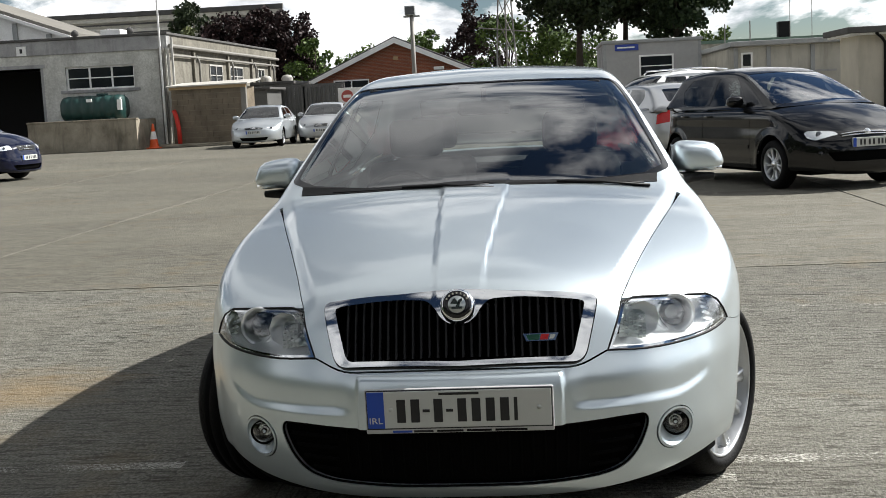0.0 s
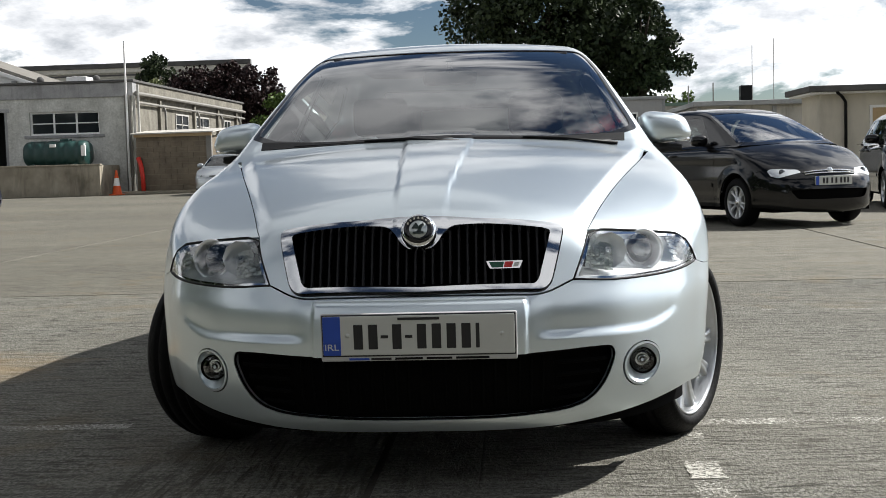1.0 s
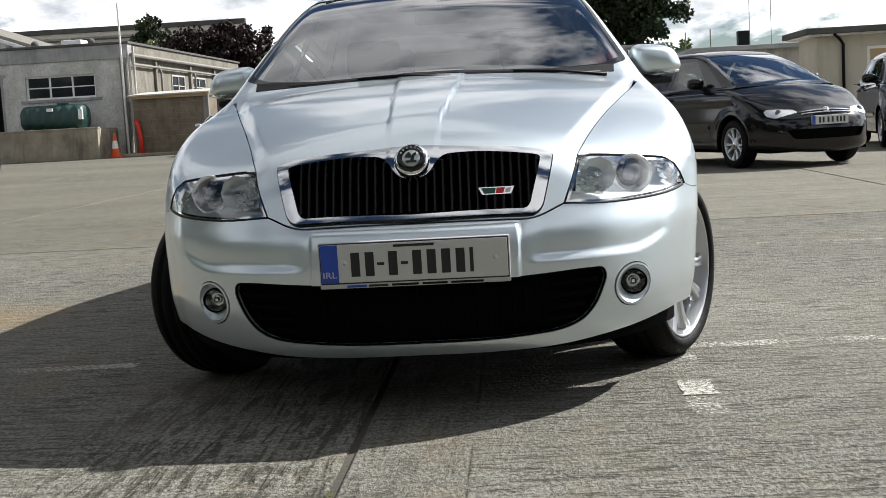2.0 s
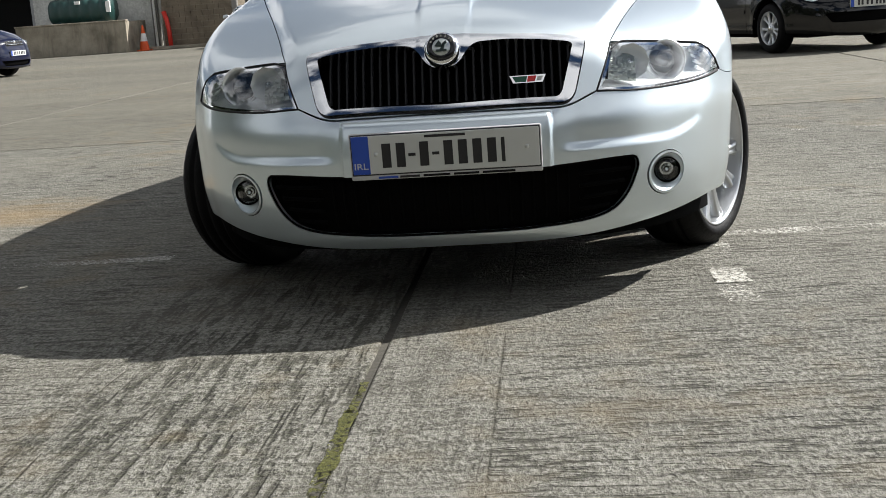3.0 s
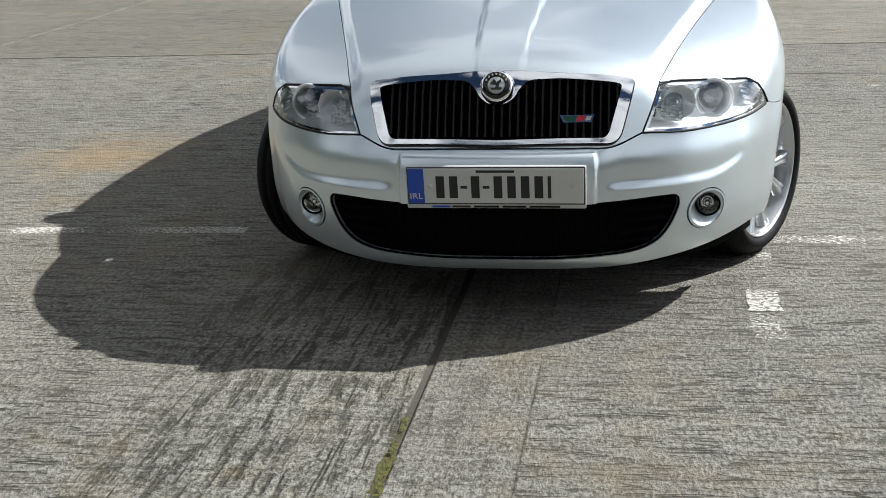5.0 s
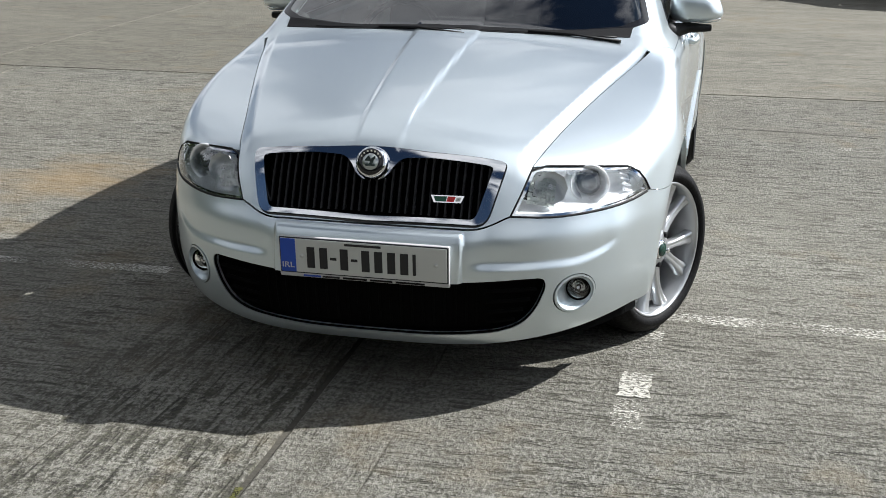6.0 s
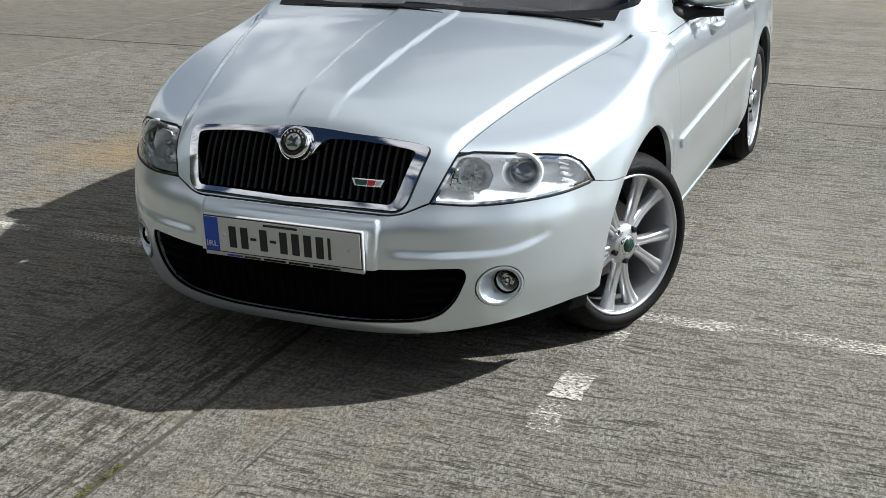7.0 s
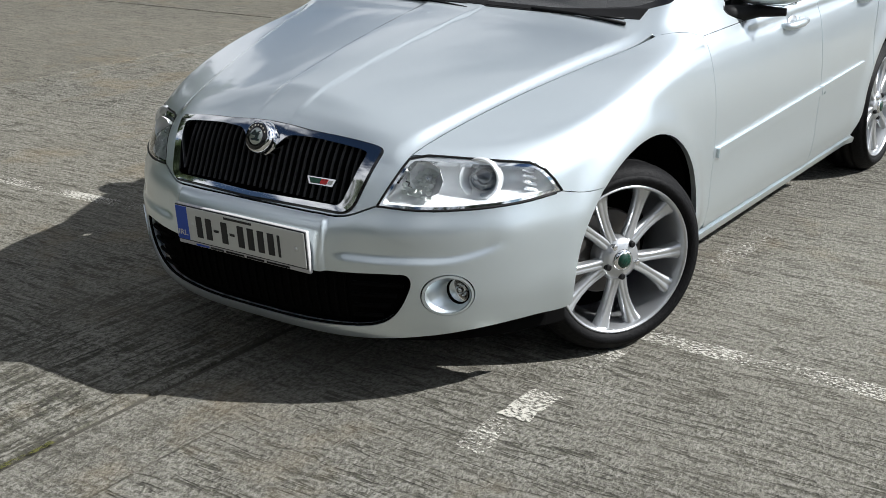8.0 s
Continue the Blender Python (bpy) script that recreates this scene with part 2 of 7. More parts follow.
class Lateral:
    """Rays from an axis along x, through (y, z): for a nose and a bonnet."""

    def __init__(self, y, z, r=0.9):
        self.y, self.z, self.r = y, z, r

    def flat(self, p):
        return np.stack([p[:, 0], np.arctan2(p[:, 2] - self.z, self.y - p[:, 1]) * self.r], -1)

    def rays(self, d):
        a = d[:, 1] / self.r
        o = np.stack([d[:, 0], 0 * a + self.y, 0 * a + self.z], -1)
        return o, np.stack([0 * a, -np.cos(a), np.sin(a)], -1)


class Upright:
    """Rays from an upright axis at y: for bumpers. way: -1 to the front, 1 to the rear."""

    def __init__(self, y, way=-1, r=0.9):
        self.y, self.way, self.r = y, way, r

    def flat(self, p):
        return np.stack([np.arctan2(p[:, 0], (p[:, 1] - self.y) * self.way) * self.r, p[:, 2]], -1)

    def rays(self, d):
        a = d[:, 0] / self.r
        return np.stack([0 * a, 0 * a + self.y, d[:, 1]], -1), np.stack([np.sin(a), self.way * np.cos(a), 0 * a], -1)


class Lengthwise:
    """Rays from an axis along y, through (x, z): for wings and roofs."""

    def __init__(self, x, z, r=0.5):
        self.x, self.z, self.r = x, z, r

    def flat(self, p):
        return np.stack([p[:, 1], np.arctan2(p[:, 2] - self.z, p[:, 0] - self.x) * self.r], -1)

    def rays(self, d):
        a = d[:, 1] / self.r
        return np.stack([0 * a + self.x, d[:, 0], 0 * a + self.z], -1), np.stack([np.cos(a), 0 * a, np.sin(a)], -1)


class Sideways:
    """Rays along +x: for doors."""

    def flat(self, p):
        return np.stack([p[:, 1], p[:, 2]], -1)

    def rays(self, d):
        return np.stack([0 * d[:, 0] + 0.1, d[:, 0], d[:, 1]], -1), np.stack([0 * d[:, 0] + 1, 0 * d[:, 0], 0 * d[:, 0]], -1)


def cast(f, o, w, far=2.0, steps=42):
    """Where rays from inside f < 0 leave it."""
    t0, t1 = np.zeros(len(o)), np.full(len(o), far)
    left = np.arange(len(o))
    for t in np.linspace(0, far, steps)[1:]:
        out = f(o[left] + w[left] * t) > 0
        t1[left[out]] = t
        left = left[~out]
        t0[left] = t
        if not len(left):
            break
    for _ in range(9):
        mid = (t0 + t1) / 2
        out = f(o + w * mid[:, None]) > 0
        t1, t0 = np.where(out, mid, t1), np.where(out, t0, mid)
    a, b = f(o + w * t0[:, None]), f(o + w * t1[:, None])
    return o + w * (t0 - a * (t1 - t0) / np.where(np.abs(b - a) < 1e-12, 1, b - a))[:, None]


def inside(p, ring):
    """Which points p lie in a closed ring of points."""
    x, y = p[:, 0:1], p[:, 1:2]
    a, b = ring, np.roll(ring, -1, 0)
    cross = (a[:, 1] > y) != (b[:, 1] > y)
    with np.errstate(divide="ignore", invalid="ignore"):
        at = (b[:, 0] - a[:, 0]) * (y - a[:, 1]) / (b[:, 1] - a[:, 1]) + a[:, 0]
    return (np.sum(cross & (x < at), 1) % 2).astype(bool)


def shrink(ring, by):
    a, b = np.roll(ring, 1, 0), np.roll(ring, -1, 0)
    area = np.sum(ring[:, 0] * b[:, 1] - b[:, 0] * ring[:, 1])
    d = b - a
    nrm = np.stack([-d[:, 1], d[:, 0]], -1) / np.maximum(np.linalg.norm(d, axis=1), 1e-9)[:, None]
    return ring + nrm * by * np.sign(area)


def sheet(f, view, outline, holes=(), gap=0.02, lift=0.0, depth=0.012, inset=0.002):
    """A panel of the surface f = 0, seen by the rays of view, within an outline and without holes. Gives verts, faces, normals."""
    rings = [shrink(view.flat(outline), inset)] + [shrink(view.flat(h), -inset) for h in holes]
    lo, hi = rings[0].min(0), rings[0].max(0)
    gx, gy = np.meshgrid(np.arange(lo[0] + gap / 2, hi[0], gap), np.arange(lo[1] + gap / 2, hi[1], gap))
    grid = np.stack([gx.ravel(), gy.ravel()], -1)
    keep = inside(grid, rings[0])
    for h in rings[1:]:
        keep &= ~inside(grid, h)
    grid = grid[keep]
    edge = np.concatenate(rings)
    near = [np.min((edge[:, 0] - c[:, :1]) ** 2 + (edge[:, 1] - c[:, 1:]) ** 2, 1) for c in np.array_split(grid, 1 + len(grid) // 400)]
    grid = grid[np.concatenate(near) > (0.4 * gap) ** 2] if len(grid) else grid
    pts, edges, k = np.concatenate(rings + [grid]), [], 0
    for r in rings:
        edges += [(k + i, k + (i + 1) % len(r)) for i in range(len(r))]
        k += len(r)
    from mathutils import geometry
    v2, e2, tri, *_ = geometry.delaunay_2d_cdt([Vector(p) for p in pts], edges, [], 0, 1e-6)
    v2 = np.array([tuple(v) for v in v2])
    tri = np.array([tuple(t) for t in tri if len(t) == 3])
    mid = v2[tri].mean(1)
    keep = inside(mid, rings[0])
    for h in rings[1:]:
        keep &= ~inside(mid, h)
    tri = tri[keep]
    o, w = view.rays(v2)
    p = cast(f, o, w)
    nrm = gradient(f, p)
    nrm /= np.maximum(np.linalg.norm(nrm, axis=1), 1e-9)[:, None]
    p = p + nrm * lift
    a, b, c = p[tri[:, 0]], p[tri[:, 1]], p[tri[:, 2]]
    flip = np.sum(np.cross(b - a, c - a) * nrm[tri[:, 0]], 1) < 0
    tri[flip] = tri[flip][:, ::-1]
    verts, normals, faces = list(p), list(nrm), [tuple(t) for t in tri]
    if depth:
        used = {}
        for t in faces:
            for i in range(3):
                e = (t[i], t[(i + 1) % 3])
                used[e] = used.get(e, 0) + 1
        rim = [e for e in used if (e[1], e[0]) not in used]
        for i, j in rim:
            n = len(verts)
            q = [p[i], p[j], p[j] - nrm[j] * depth, p[i] - nrm[i] * depth]
            side = np.cross(q[0] - q[1], q[2] - q[1])
            side /= max(np.linalg.norm(side), 1e-9)
            verts += q
            normals += [side] * 4
            faces.append((n + 1, n, n + 3, n + 2))
    return np.array(verts), faces, np.array(normals)


def mirrored(built):
    v, f, n = built
    s = np.array([-1, 1, 1.0])
    return v * s, [t[::-1] for t in f], n * s


def add(name, built, material, parent, label="", twin=False):
    """A panel, and with twin its mirror image across the car."""
    obs = [mesh_ob(name, *built[:2], material, parent, label, normals=built[2])]
    if twin:
        v, f, n = mirrored(built)
        obs.append(mesh_ob(name, v, f, material, parent, label, normals=n))
    return obs


def lettering(name, text, height, material, parent, at, thick=0.0008, squeeze=1.0, width=None):
    """Words in the built-in font, as a mesh that faces -y, its middle at a place."""
    cu = bpy.data.curves.new(name, "FONT")
    cu.body, cu.size, cu.extrude = text, 1.0, 0.01
    cu.align_x, cu.align_y = "CENTER", "CENTER"
    ob = new(name, cu)
    me = bpy.data.meshes.new_from_object(ob)
    bpy.data.objects.remove(ob)
    co = np.array([v.co for v in me.vertices])
    lo, hi = co.min(0), co.max(0)
    co = co - (lo + hi) / 2
    k = height / (hi[1] - lo[1])
    kx = width / (hi[0] - lo[0]) if width else k * squeeze
    for v, c in zip(me.vertices, co):
        v.co = (c[0] * kx, -c[2] * thick / 0.01, c[1] * k)
    me.materials.append(material)
    out = new(name, me)
    out.parent = parent
    out.location = at
    return out

# ---- ground: one sheet to the horizon, concrete slabs on it ----
def concrete(name, light, dark, lines, mottle, margin=False, rough=0.92):
    """Worn concrete, tamped with a board: flat flakes in rows, thin broken grooves across the bay, grit, stains."""
    k = Nodes(name)
    place_ = k.n("NewGeometry").outputs["Position"]
    pos = k.n("SeparateXYZ", {"Vector": place_}).outputs

    def field(sx, sy, detail=3.0, soft=0.6, wander=0.0, shift=0.0):
        at = k.n("Mapping", {"Vector": place_, "Scale": (sx, sy, 1.0), "Location": (shift, shift * 0.7, 0.0)}).outputs[0]
        return k.noise(1.0, detail, soft, at, wander)

    def grooves(sx, sy, bx, by, wide, shift):
        """Thin lines that wander along one way and break off."""
        off = k.math("ABSOLUTE", k.math("SUBTRACT", field(sx, sy, 2.0, 0.5, 0.25, shift), 0.5))
        broken = k.ramp(field(bx, by, 3.0, 0.6, 0.0, shift + 7.0), [(0.44, 0.0), (0.58, 1.0)])
        return k.math("MULTIPLY", k.ramp(off, [(0.0, 1.0), (wide, 0.0)]), broken)

    grit = field(170.0, 120.0, 2.0, 0.6)
    flakes = field(72.0, 50.0, 3.0, 0.66, 0.2, 3.0)
    rows = field(3.6, 36.0, 3.0, 0.6, 0.3, 23.0)
    cut = k.math("MULTIPLY", grooves(3.4, 30.0, 8.0, 24.0, 0.055, 11.0), 1.0)
    rows = k.math("MULTIPLY", k.math("SUBTRACT", rows, 0.5), 0.42)
    h = k.math("ADD", k.math("MULTIPLY", grit, 0.34), k.math("MULTIPLY", flakes, 1.0))
    h = k.math("ADD", k.math("SUBTRACT", h, 0.17), rows)
    if margin:
        # beside the joint the concrete was tamped lengthwise, and trowelled smooth on its other side
        along = grooves(27.0, 2.0, 18.0, 5.0, 0.10, 31.0)
        ribs = k.math("MULTIPLY", k.math("SUBTRACT", field(33.0, 2.4, 2.0, 0.5, 0.3, 41.0), 0.5), 0.30)
        edge = k.math("ADD", pos[0], k.math("MULTIPLY", k.math("SUBTRACT", field(2.5, 1.2), 0.5), 0.5))
        beside = k.math("MULTIPLY", k.ramp(k.math("ADD", edge, 1.5), [(0.50, 0.0), (0.72, 1.0)]), k.math("LESS_THAN", pos[0], 0.142))
        faint = k.math("SUBTRACT", 1.0, k.math("MULTIPLY", k.math("GREATER_THAN", pos[0], -0.17), 0.62))
        cut = k.math("ADD", k.math("MULTIPLY", cut, k.math("SUBTRACT", 1.0, k.math("MULTIPLY", beside, 0.85))), k.math("MULTIPLY", k.math("MULTIPLY", along, faint), beside))
        h = k.math("ADD", h, k.math("MULTIPLY", k.math("MULTIPLY", ribs, faint), beside))
        rim = k.math("MULTIPLY", k.ramp(k.math("ABSOLUTE", k.math("SUBTRACT", pos[0], 0.145)), [(0.0, 0.9), (0.006, 0.0)]), k.ramp(field(3.0, 4.0, 3.0, 0.6, 0.0, 5.0), [(0.42, 0.0), (0.58, 1.0)]))
        cut = k.math("MAXIMUM", cut, rim)
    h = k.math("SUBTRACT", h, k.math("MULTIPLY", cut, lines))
    # colour follows the relief: shade painted into grooves and low spots, high spots paler
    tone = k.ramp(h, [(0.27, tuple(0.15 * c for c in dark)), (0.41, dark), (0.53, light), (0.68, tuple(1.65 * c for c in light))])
    tone = k.mix(k.ramp(field(42.0, 60.0, 3.0, 0.7, 0.0, 37.0), [(0.42, 0.0), (0.66, 0.55)]), tone, k.mix(0.5, tone, (0.155, 0.165, 0.105)))
    streak = field(0.55, 4.2, 5.0, 0.65, 0.4, 13.0)
    patch = field(1.3, 2.2, 5.0, 0.65, 0.3, 17.0)
    broad = field(0.16, 0.30, 4.0, 0.6, 0.5, 19.0)
    tone = k.mix(k.ramp(patch, [(0.40, 0.0), (0.64, 0.75)]), tone, k.mix(0.5, tone, (0.105, 0.098, 0.08)))
    tone = k.mix(k.ramp(streak, [(0.48, 0.0), (0.64, mottle)]), tone, tuple(1.15 * c for c in light))
    tone = k.mix(k.ramp(streak, [(0.34, mottle), (0.47, 0.0)]), tone, dark)
    tone = k.mix(k.ramp(broad, [(0.38, 0.0), (0.64, 0.45)]), tone, k.mix(0.5, tone, (0.27, 0.25, 0.20)))
    rust = k.math("MULTIPLY", field(0.55, 0.55, 4.0, 0.7), field(3.0, 3.0, 4.0, 0.6))
    tone = k.mix(k.ramp(rust, [(0.29, 0.0), (0.40, 0.35)]), tone, (0.17, 0.125, 0.065))
    spill = k.n("VectorMath", {0: place_, 1: (-2.33, 2.33, 0.0)}, operation="DISTANCE").outputs["Value"]
    spill = k.math("SUBTRACT", k.math("ADD", field(2.4, 5.0, 4.0, 0.65, 0.2, 29.0), 0.35), spill)
    tone = k.mix(k.ramp(spill, [(0.30, 0.0), (0.85, 0.55)]), tone, (0.25, 0.165, 0.07))
    vary = k.n("ObjectInfo").outputs["Random"]
    tone = k.mix(k.math("MULTIPLY", vary, 0.14), tone, (0.14, 0.132, 0.118))
    k.set(Base_Color=tone, Roughness=rough, Normal=k.bump(h, 0.9, 0.010))
    k.put(k.p.inputs["Specular IOR Level"], 0.2)
    return k.m


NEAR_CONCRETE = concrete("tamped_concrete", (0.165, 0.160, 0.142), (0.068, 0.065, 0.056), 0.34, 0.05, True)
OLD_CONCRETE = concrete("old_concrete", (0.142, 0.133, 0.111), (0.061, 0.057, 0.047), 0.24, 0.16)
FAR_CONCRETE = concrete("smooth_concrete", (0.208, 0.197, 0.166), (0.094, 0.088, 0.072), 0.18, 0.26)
JOINT = plain("joint_dirt", (0.060, 0.055, 0.043), 0.95, 0, 0.4, 40, 0.5)


def build_ground():
    tagged(mesh_ob("ground", [(-2500, -2500, -0.007), (2500, -2500, -0.007), (2500, 2500, -0.007), (-2500, 2500, -0.007)], [(0, 1, 2, 3)], JOINT), "dark dirt under the yard's concrete", "ground", kind="structure")
    yard = tagged(new("pavement"), "weathered concrete yard laid in large slabs", "pavement", kind="structure")
    gap, wide = 0.011, 4.45
    ys = [-42.35, -30.35, -18.35, -6.35, 5.65, 17.65, 29.65, 41.65, 53.65, 65.65, 77.65, 89.65]
    kept = {}
    for i in range(-9, 10):
        for j in range(len(ys) - 1):
            x0, y0, y1 = -0.17 + wide * i - (0.55 if ys[j] > 5 else 0), ys[j], ys[j + 1]
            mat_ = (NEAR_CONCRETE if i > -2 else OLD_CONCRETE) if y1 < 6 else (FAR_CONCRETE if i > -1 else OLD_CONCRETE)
            key = mat_.name
            if key not in kept:
                b = box_bm(gap, wide - gap, gap, 12 - gap, -0.10, 0.0, 0.006, 2)
                me = bpy.data.meshes.new("slab")
                b.to_mesh(me), b.free()
                me.materials.append(mat_)
                kept[key] = me
            ob = new("slab", kept[key])
            ob.parent = yard
            ob.location = (x0, y0, 0)


build_ground()


def worn_paint(name, keep):
    """White line paint of which only the high spots are left; keep: how much, 0 to 1."""
    k = Nodes(name)
    grain = k.noise(1.0, 5.0, 0.75, k.scaled(62.0, 100.0, 1.0), 0.1)
    left = k.math("ADD", k.math("MULTIPLY", grain, 0.65), k.math("MULTIPLY", k.noise(2.1, 3.0), 0.45))
    k.set(Base_Color=k.ramp(grain, [(0.3, (0.36, 0.35, 0.30)), (0.7, (0.60, 0.585, 0.52))]), Roughness=0.85)
    cut = 0.66 - 0.22 * keep
    mixed = k.n("MixShader", {0: k.ramp(left, [(cut, 0.0), (cut + 0.04, 0.9)]), 1: k.n("BsdfTransparent").outputs[0], 2: k.p.outputs[0]})
    k.t.links.new(mixed.outputs[0], k.out.inputs[0])
    return k.m


WORN_LINE = worn_paint("worn_line_paint", 0.47)
FAINT_LINE = worn_paint("faint_line_paint", 0.26)
FRESH_PAINT = worn_paint("line_paint", 0.70)


def moss_mat():
    """Moss that thins out towards its edges into single tufts."""
    k = Nodes("moss")
    tuft = k.noise(130.0, 4.0, 0.7)
    k.set(Base_Color=k.ramp(tuft, [(0.3, (0.040, 0.042, 0.008)), (0.7, (0.125, 0.125, 0.022))]), Roughness=0.95, Normal=k.bump(tuft, 1.0, 0.01))
    left = k.math("ADD", k.math("MULTIPLY", k.noise(70.0, 3.0), 0.6), k.math("MULTIPLY", k.noise(6.0, 2.0), 0.5))
    mixed = k.n("MixShader", {0: k.ramp(left, [(0.47, 0.0), (0.55, 0.9)]), 1: k.n("BsdfTransparent").outputs[0], 2: k.p.outputs[0]})
    k.t.links.new(mixed.outputs[0], k.out.inputs[0])
    return k.m


MOSS = moss_mat()


def flat_strip(name, pts, width, z, material, label, category, jitter=0.0, seed=1):
    """A thin worn strip that lies on the slabs along a line of points."""
    rnd = random.Random(seed)
    p = [Vector((x, y, 0)) for x, y in pts]
    dense = []
    for a, b in zip(p, p[1:]):
        n = max(1, int((b - a).length / 0.03))
        dense += [a.lerp(b, i / n) for i in range(n)]
    dense.append(p[-1])
    bm = bmesh.new()
    rows = []
    for i, q in enumerate(dense):
        d = (dense[min(i + 1, len(dense) - 1)] - dense[max(i - 1, 0)]).normalized()
        side = Vector((-d.y, d.x, 0))
        w0, w1 = (width / 2 * (1 + jitter * (rnd.random() - 0.5)) for _ in range(2))
        rows.append([bm.verts.new(q - side * w0 + Vector((0, 0, z))), bm.verts.new(q + side * w1 + Vector((0, 0, z)))])
    for r0, r1 in zip(rows, rows[1:]):
        bm.faces.new((r0[0], r1[0], r1[1], r0[1]))
    bmesh.ops.recalc_face_normals(bm, faces=bm.faces)
    me = bpy.data.meshes.new(name)
    bm.to_mesh(me), bm.free()
    me.materials.append(material)
    return tagged(new(name, me), label, category, kind="structure")


flat_strip("bay_line", [(0.86, 0.955), (4.4, 0.90)], 0.095, 0.003, WORN_LINE, "worn white bay line across the slab", "marking", 0.2)
flat_strip("bay_line", [(-3.2, 0.95), (-1.15, 1.02)], 0.085, 0.003, WORN_LINE, "worn white bay line across the slab", "marking", 0.2, 2)
flat_strip("bay_line", [(0.80, -0.02), (0.82, 0.80)], 0.10, 0.003, FAINT_LINE, "worn white bay line along the car", "marking", 0.25, 3)
flat_strip("bay_line", [(0.79, 1.6), (0.78, 4.2)], 0.10, 0.003, FAINT_LINE, "worn white bay line along the car", "marking", 0.25, 4)
flat_strip("bay_line", [(1.70, 4.0), (2.6, 3.9)], 0.07, 0.003, WORN_LINE, "worn white bay line remnant", "marking", 0.25, 5)
flat_strip("paint_patch", [(0.808, 0.205), (0.812, 0.40)], 0.10, 0.004, FRESH_PAINT, "thick chipped remnant of white line paint", "marking", 0.35, 6)
flat_strip("moss_strip", [(-0.176, -0.84), (-0.168, -0.70), (-0.172, -0.62)], 0.022, 0.003, MOSS, "green moss growing in the slab joint", "moss", 0.6, 7)
flat_strip("moss_strip", [(-0.166, -1.9), (-0.166, -1.15), (-0.174, -0.82)], 0.034, 0.003, MOSS, "green moss growing in the slab joint", "moss", 0.5, 8)
flat_strip("crack", [(1.0, 4.45), (1.5, 4.42), (1.95, 4.36)], 0.02, 0.002, JOINT, "dark crack across the concrete slab", "crack", 1.0, 9)

# ---- car bodies as smooth surfaces ----
class Shape:
    """A car body: f(p) < 0 inside. Nose at y = 0, tail at y = length, x = 0 its middle."""

    def __init__(self, length, half, nose, waist, deck, crown, screen, roof, side, rear, wheels, tyre, detail=None, corner=0.75, square=3.0, tail=None, flare=0.012):
        self.length, self.half = length, half
        self.nose = spline(*zip(*nose))  # z: how far the nose lies behind y = 0
        self.waist = spline(*zip(*waist))  # z: half width
        self.deck = spline(*zip(*deck))  # y: height of bonnet, belt and tail on the middle line
        self.crown = crown  # y: how fast the top falls to the sides
        self.screen, self.roof, self.side, self.rear = screen, roof, side, rear
        self.wheels, self.tyre, self.detail = wheels, tyre, detail
        self.corner, self.square, self.flare = corner, square, flare
        self.tail = spline(*zip(*(tail or [(0.2, 0.12), (0.35, 0.02), (0.5, 0.0), (0.7, 0.03), (0.95, 0.10)])))

    def body(self, p):
        x, y, z = np.abs(p[..., 0]), p[..., 1], p[..., 2]
        w = np.maximum(self.waist(z), 0.3)
        for wy, r in self.wheels:
            d = np.hypot(y - wy, z - self.tyre - 0.02)
            w = w + self.flare * np.exp(-(((d - r - 0.01) / 0.06) ** 2))
        lean = 1 - 0.5 * np.clip(x / self.half, 0, 1) ** 4
        back = self.nose(z) * lean
        if self.detail:
            back = back + self.detail.nose(x, z)
        side = (x / w) ** self.square
        front = (np.sqrt(side + np.clip((self.corner + back - y) / self.corner, 0, None) ** 2) - 1) * 0.8
        c = 0.8
        rear = (np.sqrt(side + np.clip((y - (self.length - self.tail(z) - c)) / c, 0, None) ** 2.4) - 1) * 0.8
        top = self.deck(y) - self.crown(y) * x * x
        if self.detail:
            top = top + self.detail.top(x, y)
        return smax(np.maximum(front, rear), (z - top) * 0.95, 0.07)

    def cabin(self, p):
        x, y, z = np.abs(p[..., 0]), p[..., 1], p[..., 2]
        y0, z0, y1, z1, bow = self.screen
        run = (y1 - y0) / (z1 - z0)
        front = (y0 + run * (z - z0) - 0.75 * (z - z0) * (z1 - z) + bow * x * x - y) / math.hypot(1, run)
        zr, yr, af, ar, cr = self.roof
        top = z - (zr - np.where(y < yr, af, ar) * (y - yr) ** 2 - cr * x * x)
        w0, zw, lean = self.side
        side = (x - (w0 - lean * (z - zw) - 0.02 * (y - yr) ** 2 * 0.5)) * 0.88
        y2, z2, y3, z3 = self.rear
        run = (y3 - y2) / (z3 - z2)
        rear = (y - (y2 + run * (z - z2)) + 0.12 * x * x) / math.hypot(1, run)
        upper = smax(smax(front, top, 0.08), smax(side, rear, 0.08), 0.07)
        return np.maximum(upper, zw - 0.03 - z)

    def whole(self, p):
        return smin(self.body(p), self.cabin(p), 0.04)


def arch(shape, k, a0, a1, n=26):
    """Points round a wheel opening, from angle a0 to a1 (degrees, 0 towards the tail, 90 up)."""
    wy, r = shape.wheels[k]
    a = np.radians(np.linspace(a0, a1, n))
    return np.stack([0 * a + shape.half - 0.01, wy + r * np.cos(a), shape.tyre + 0.02 + r * np.sin(a)], -1)


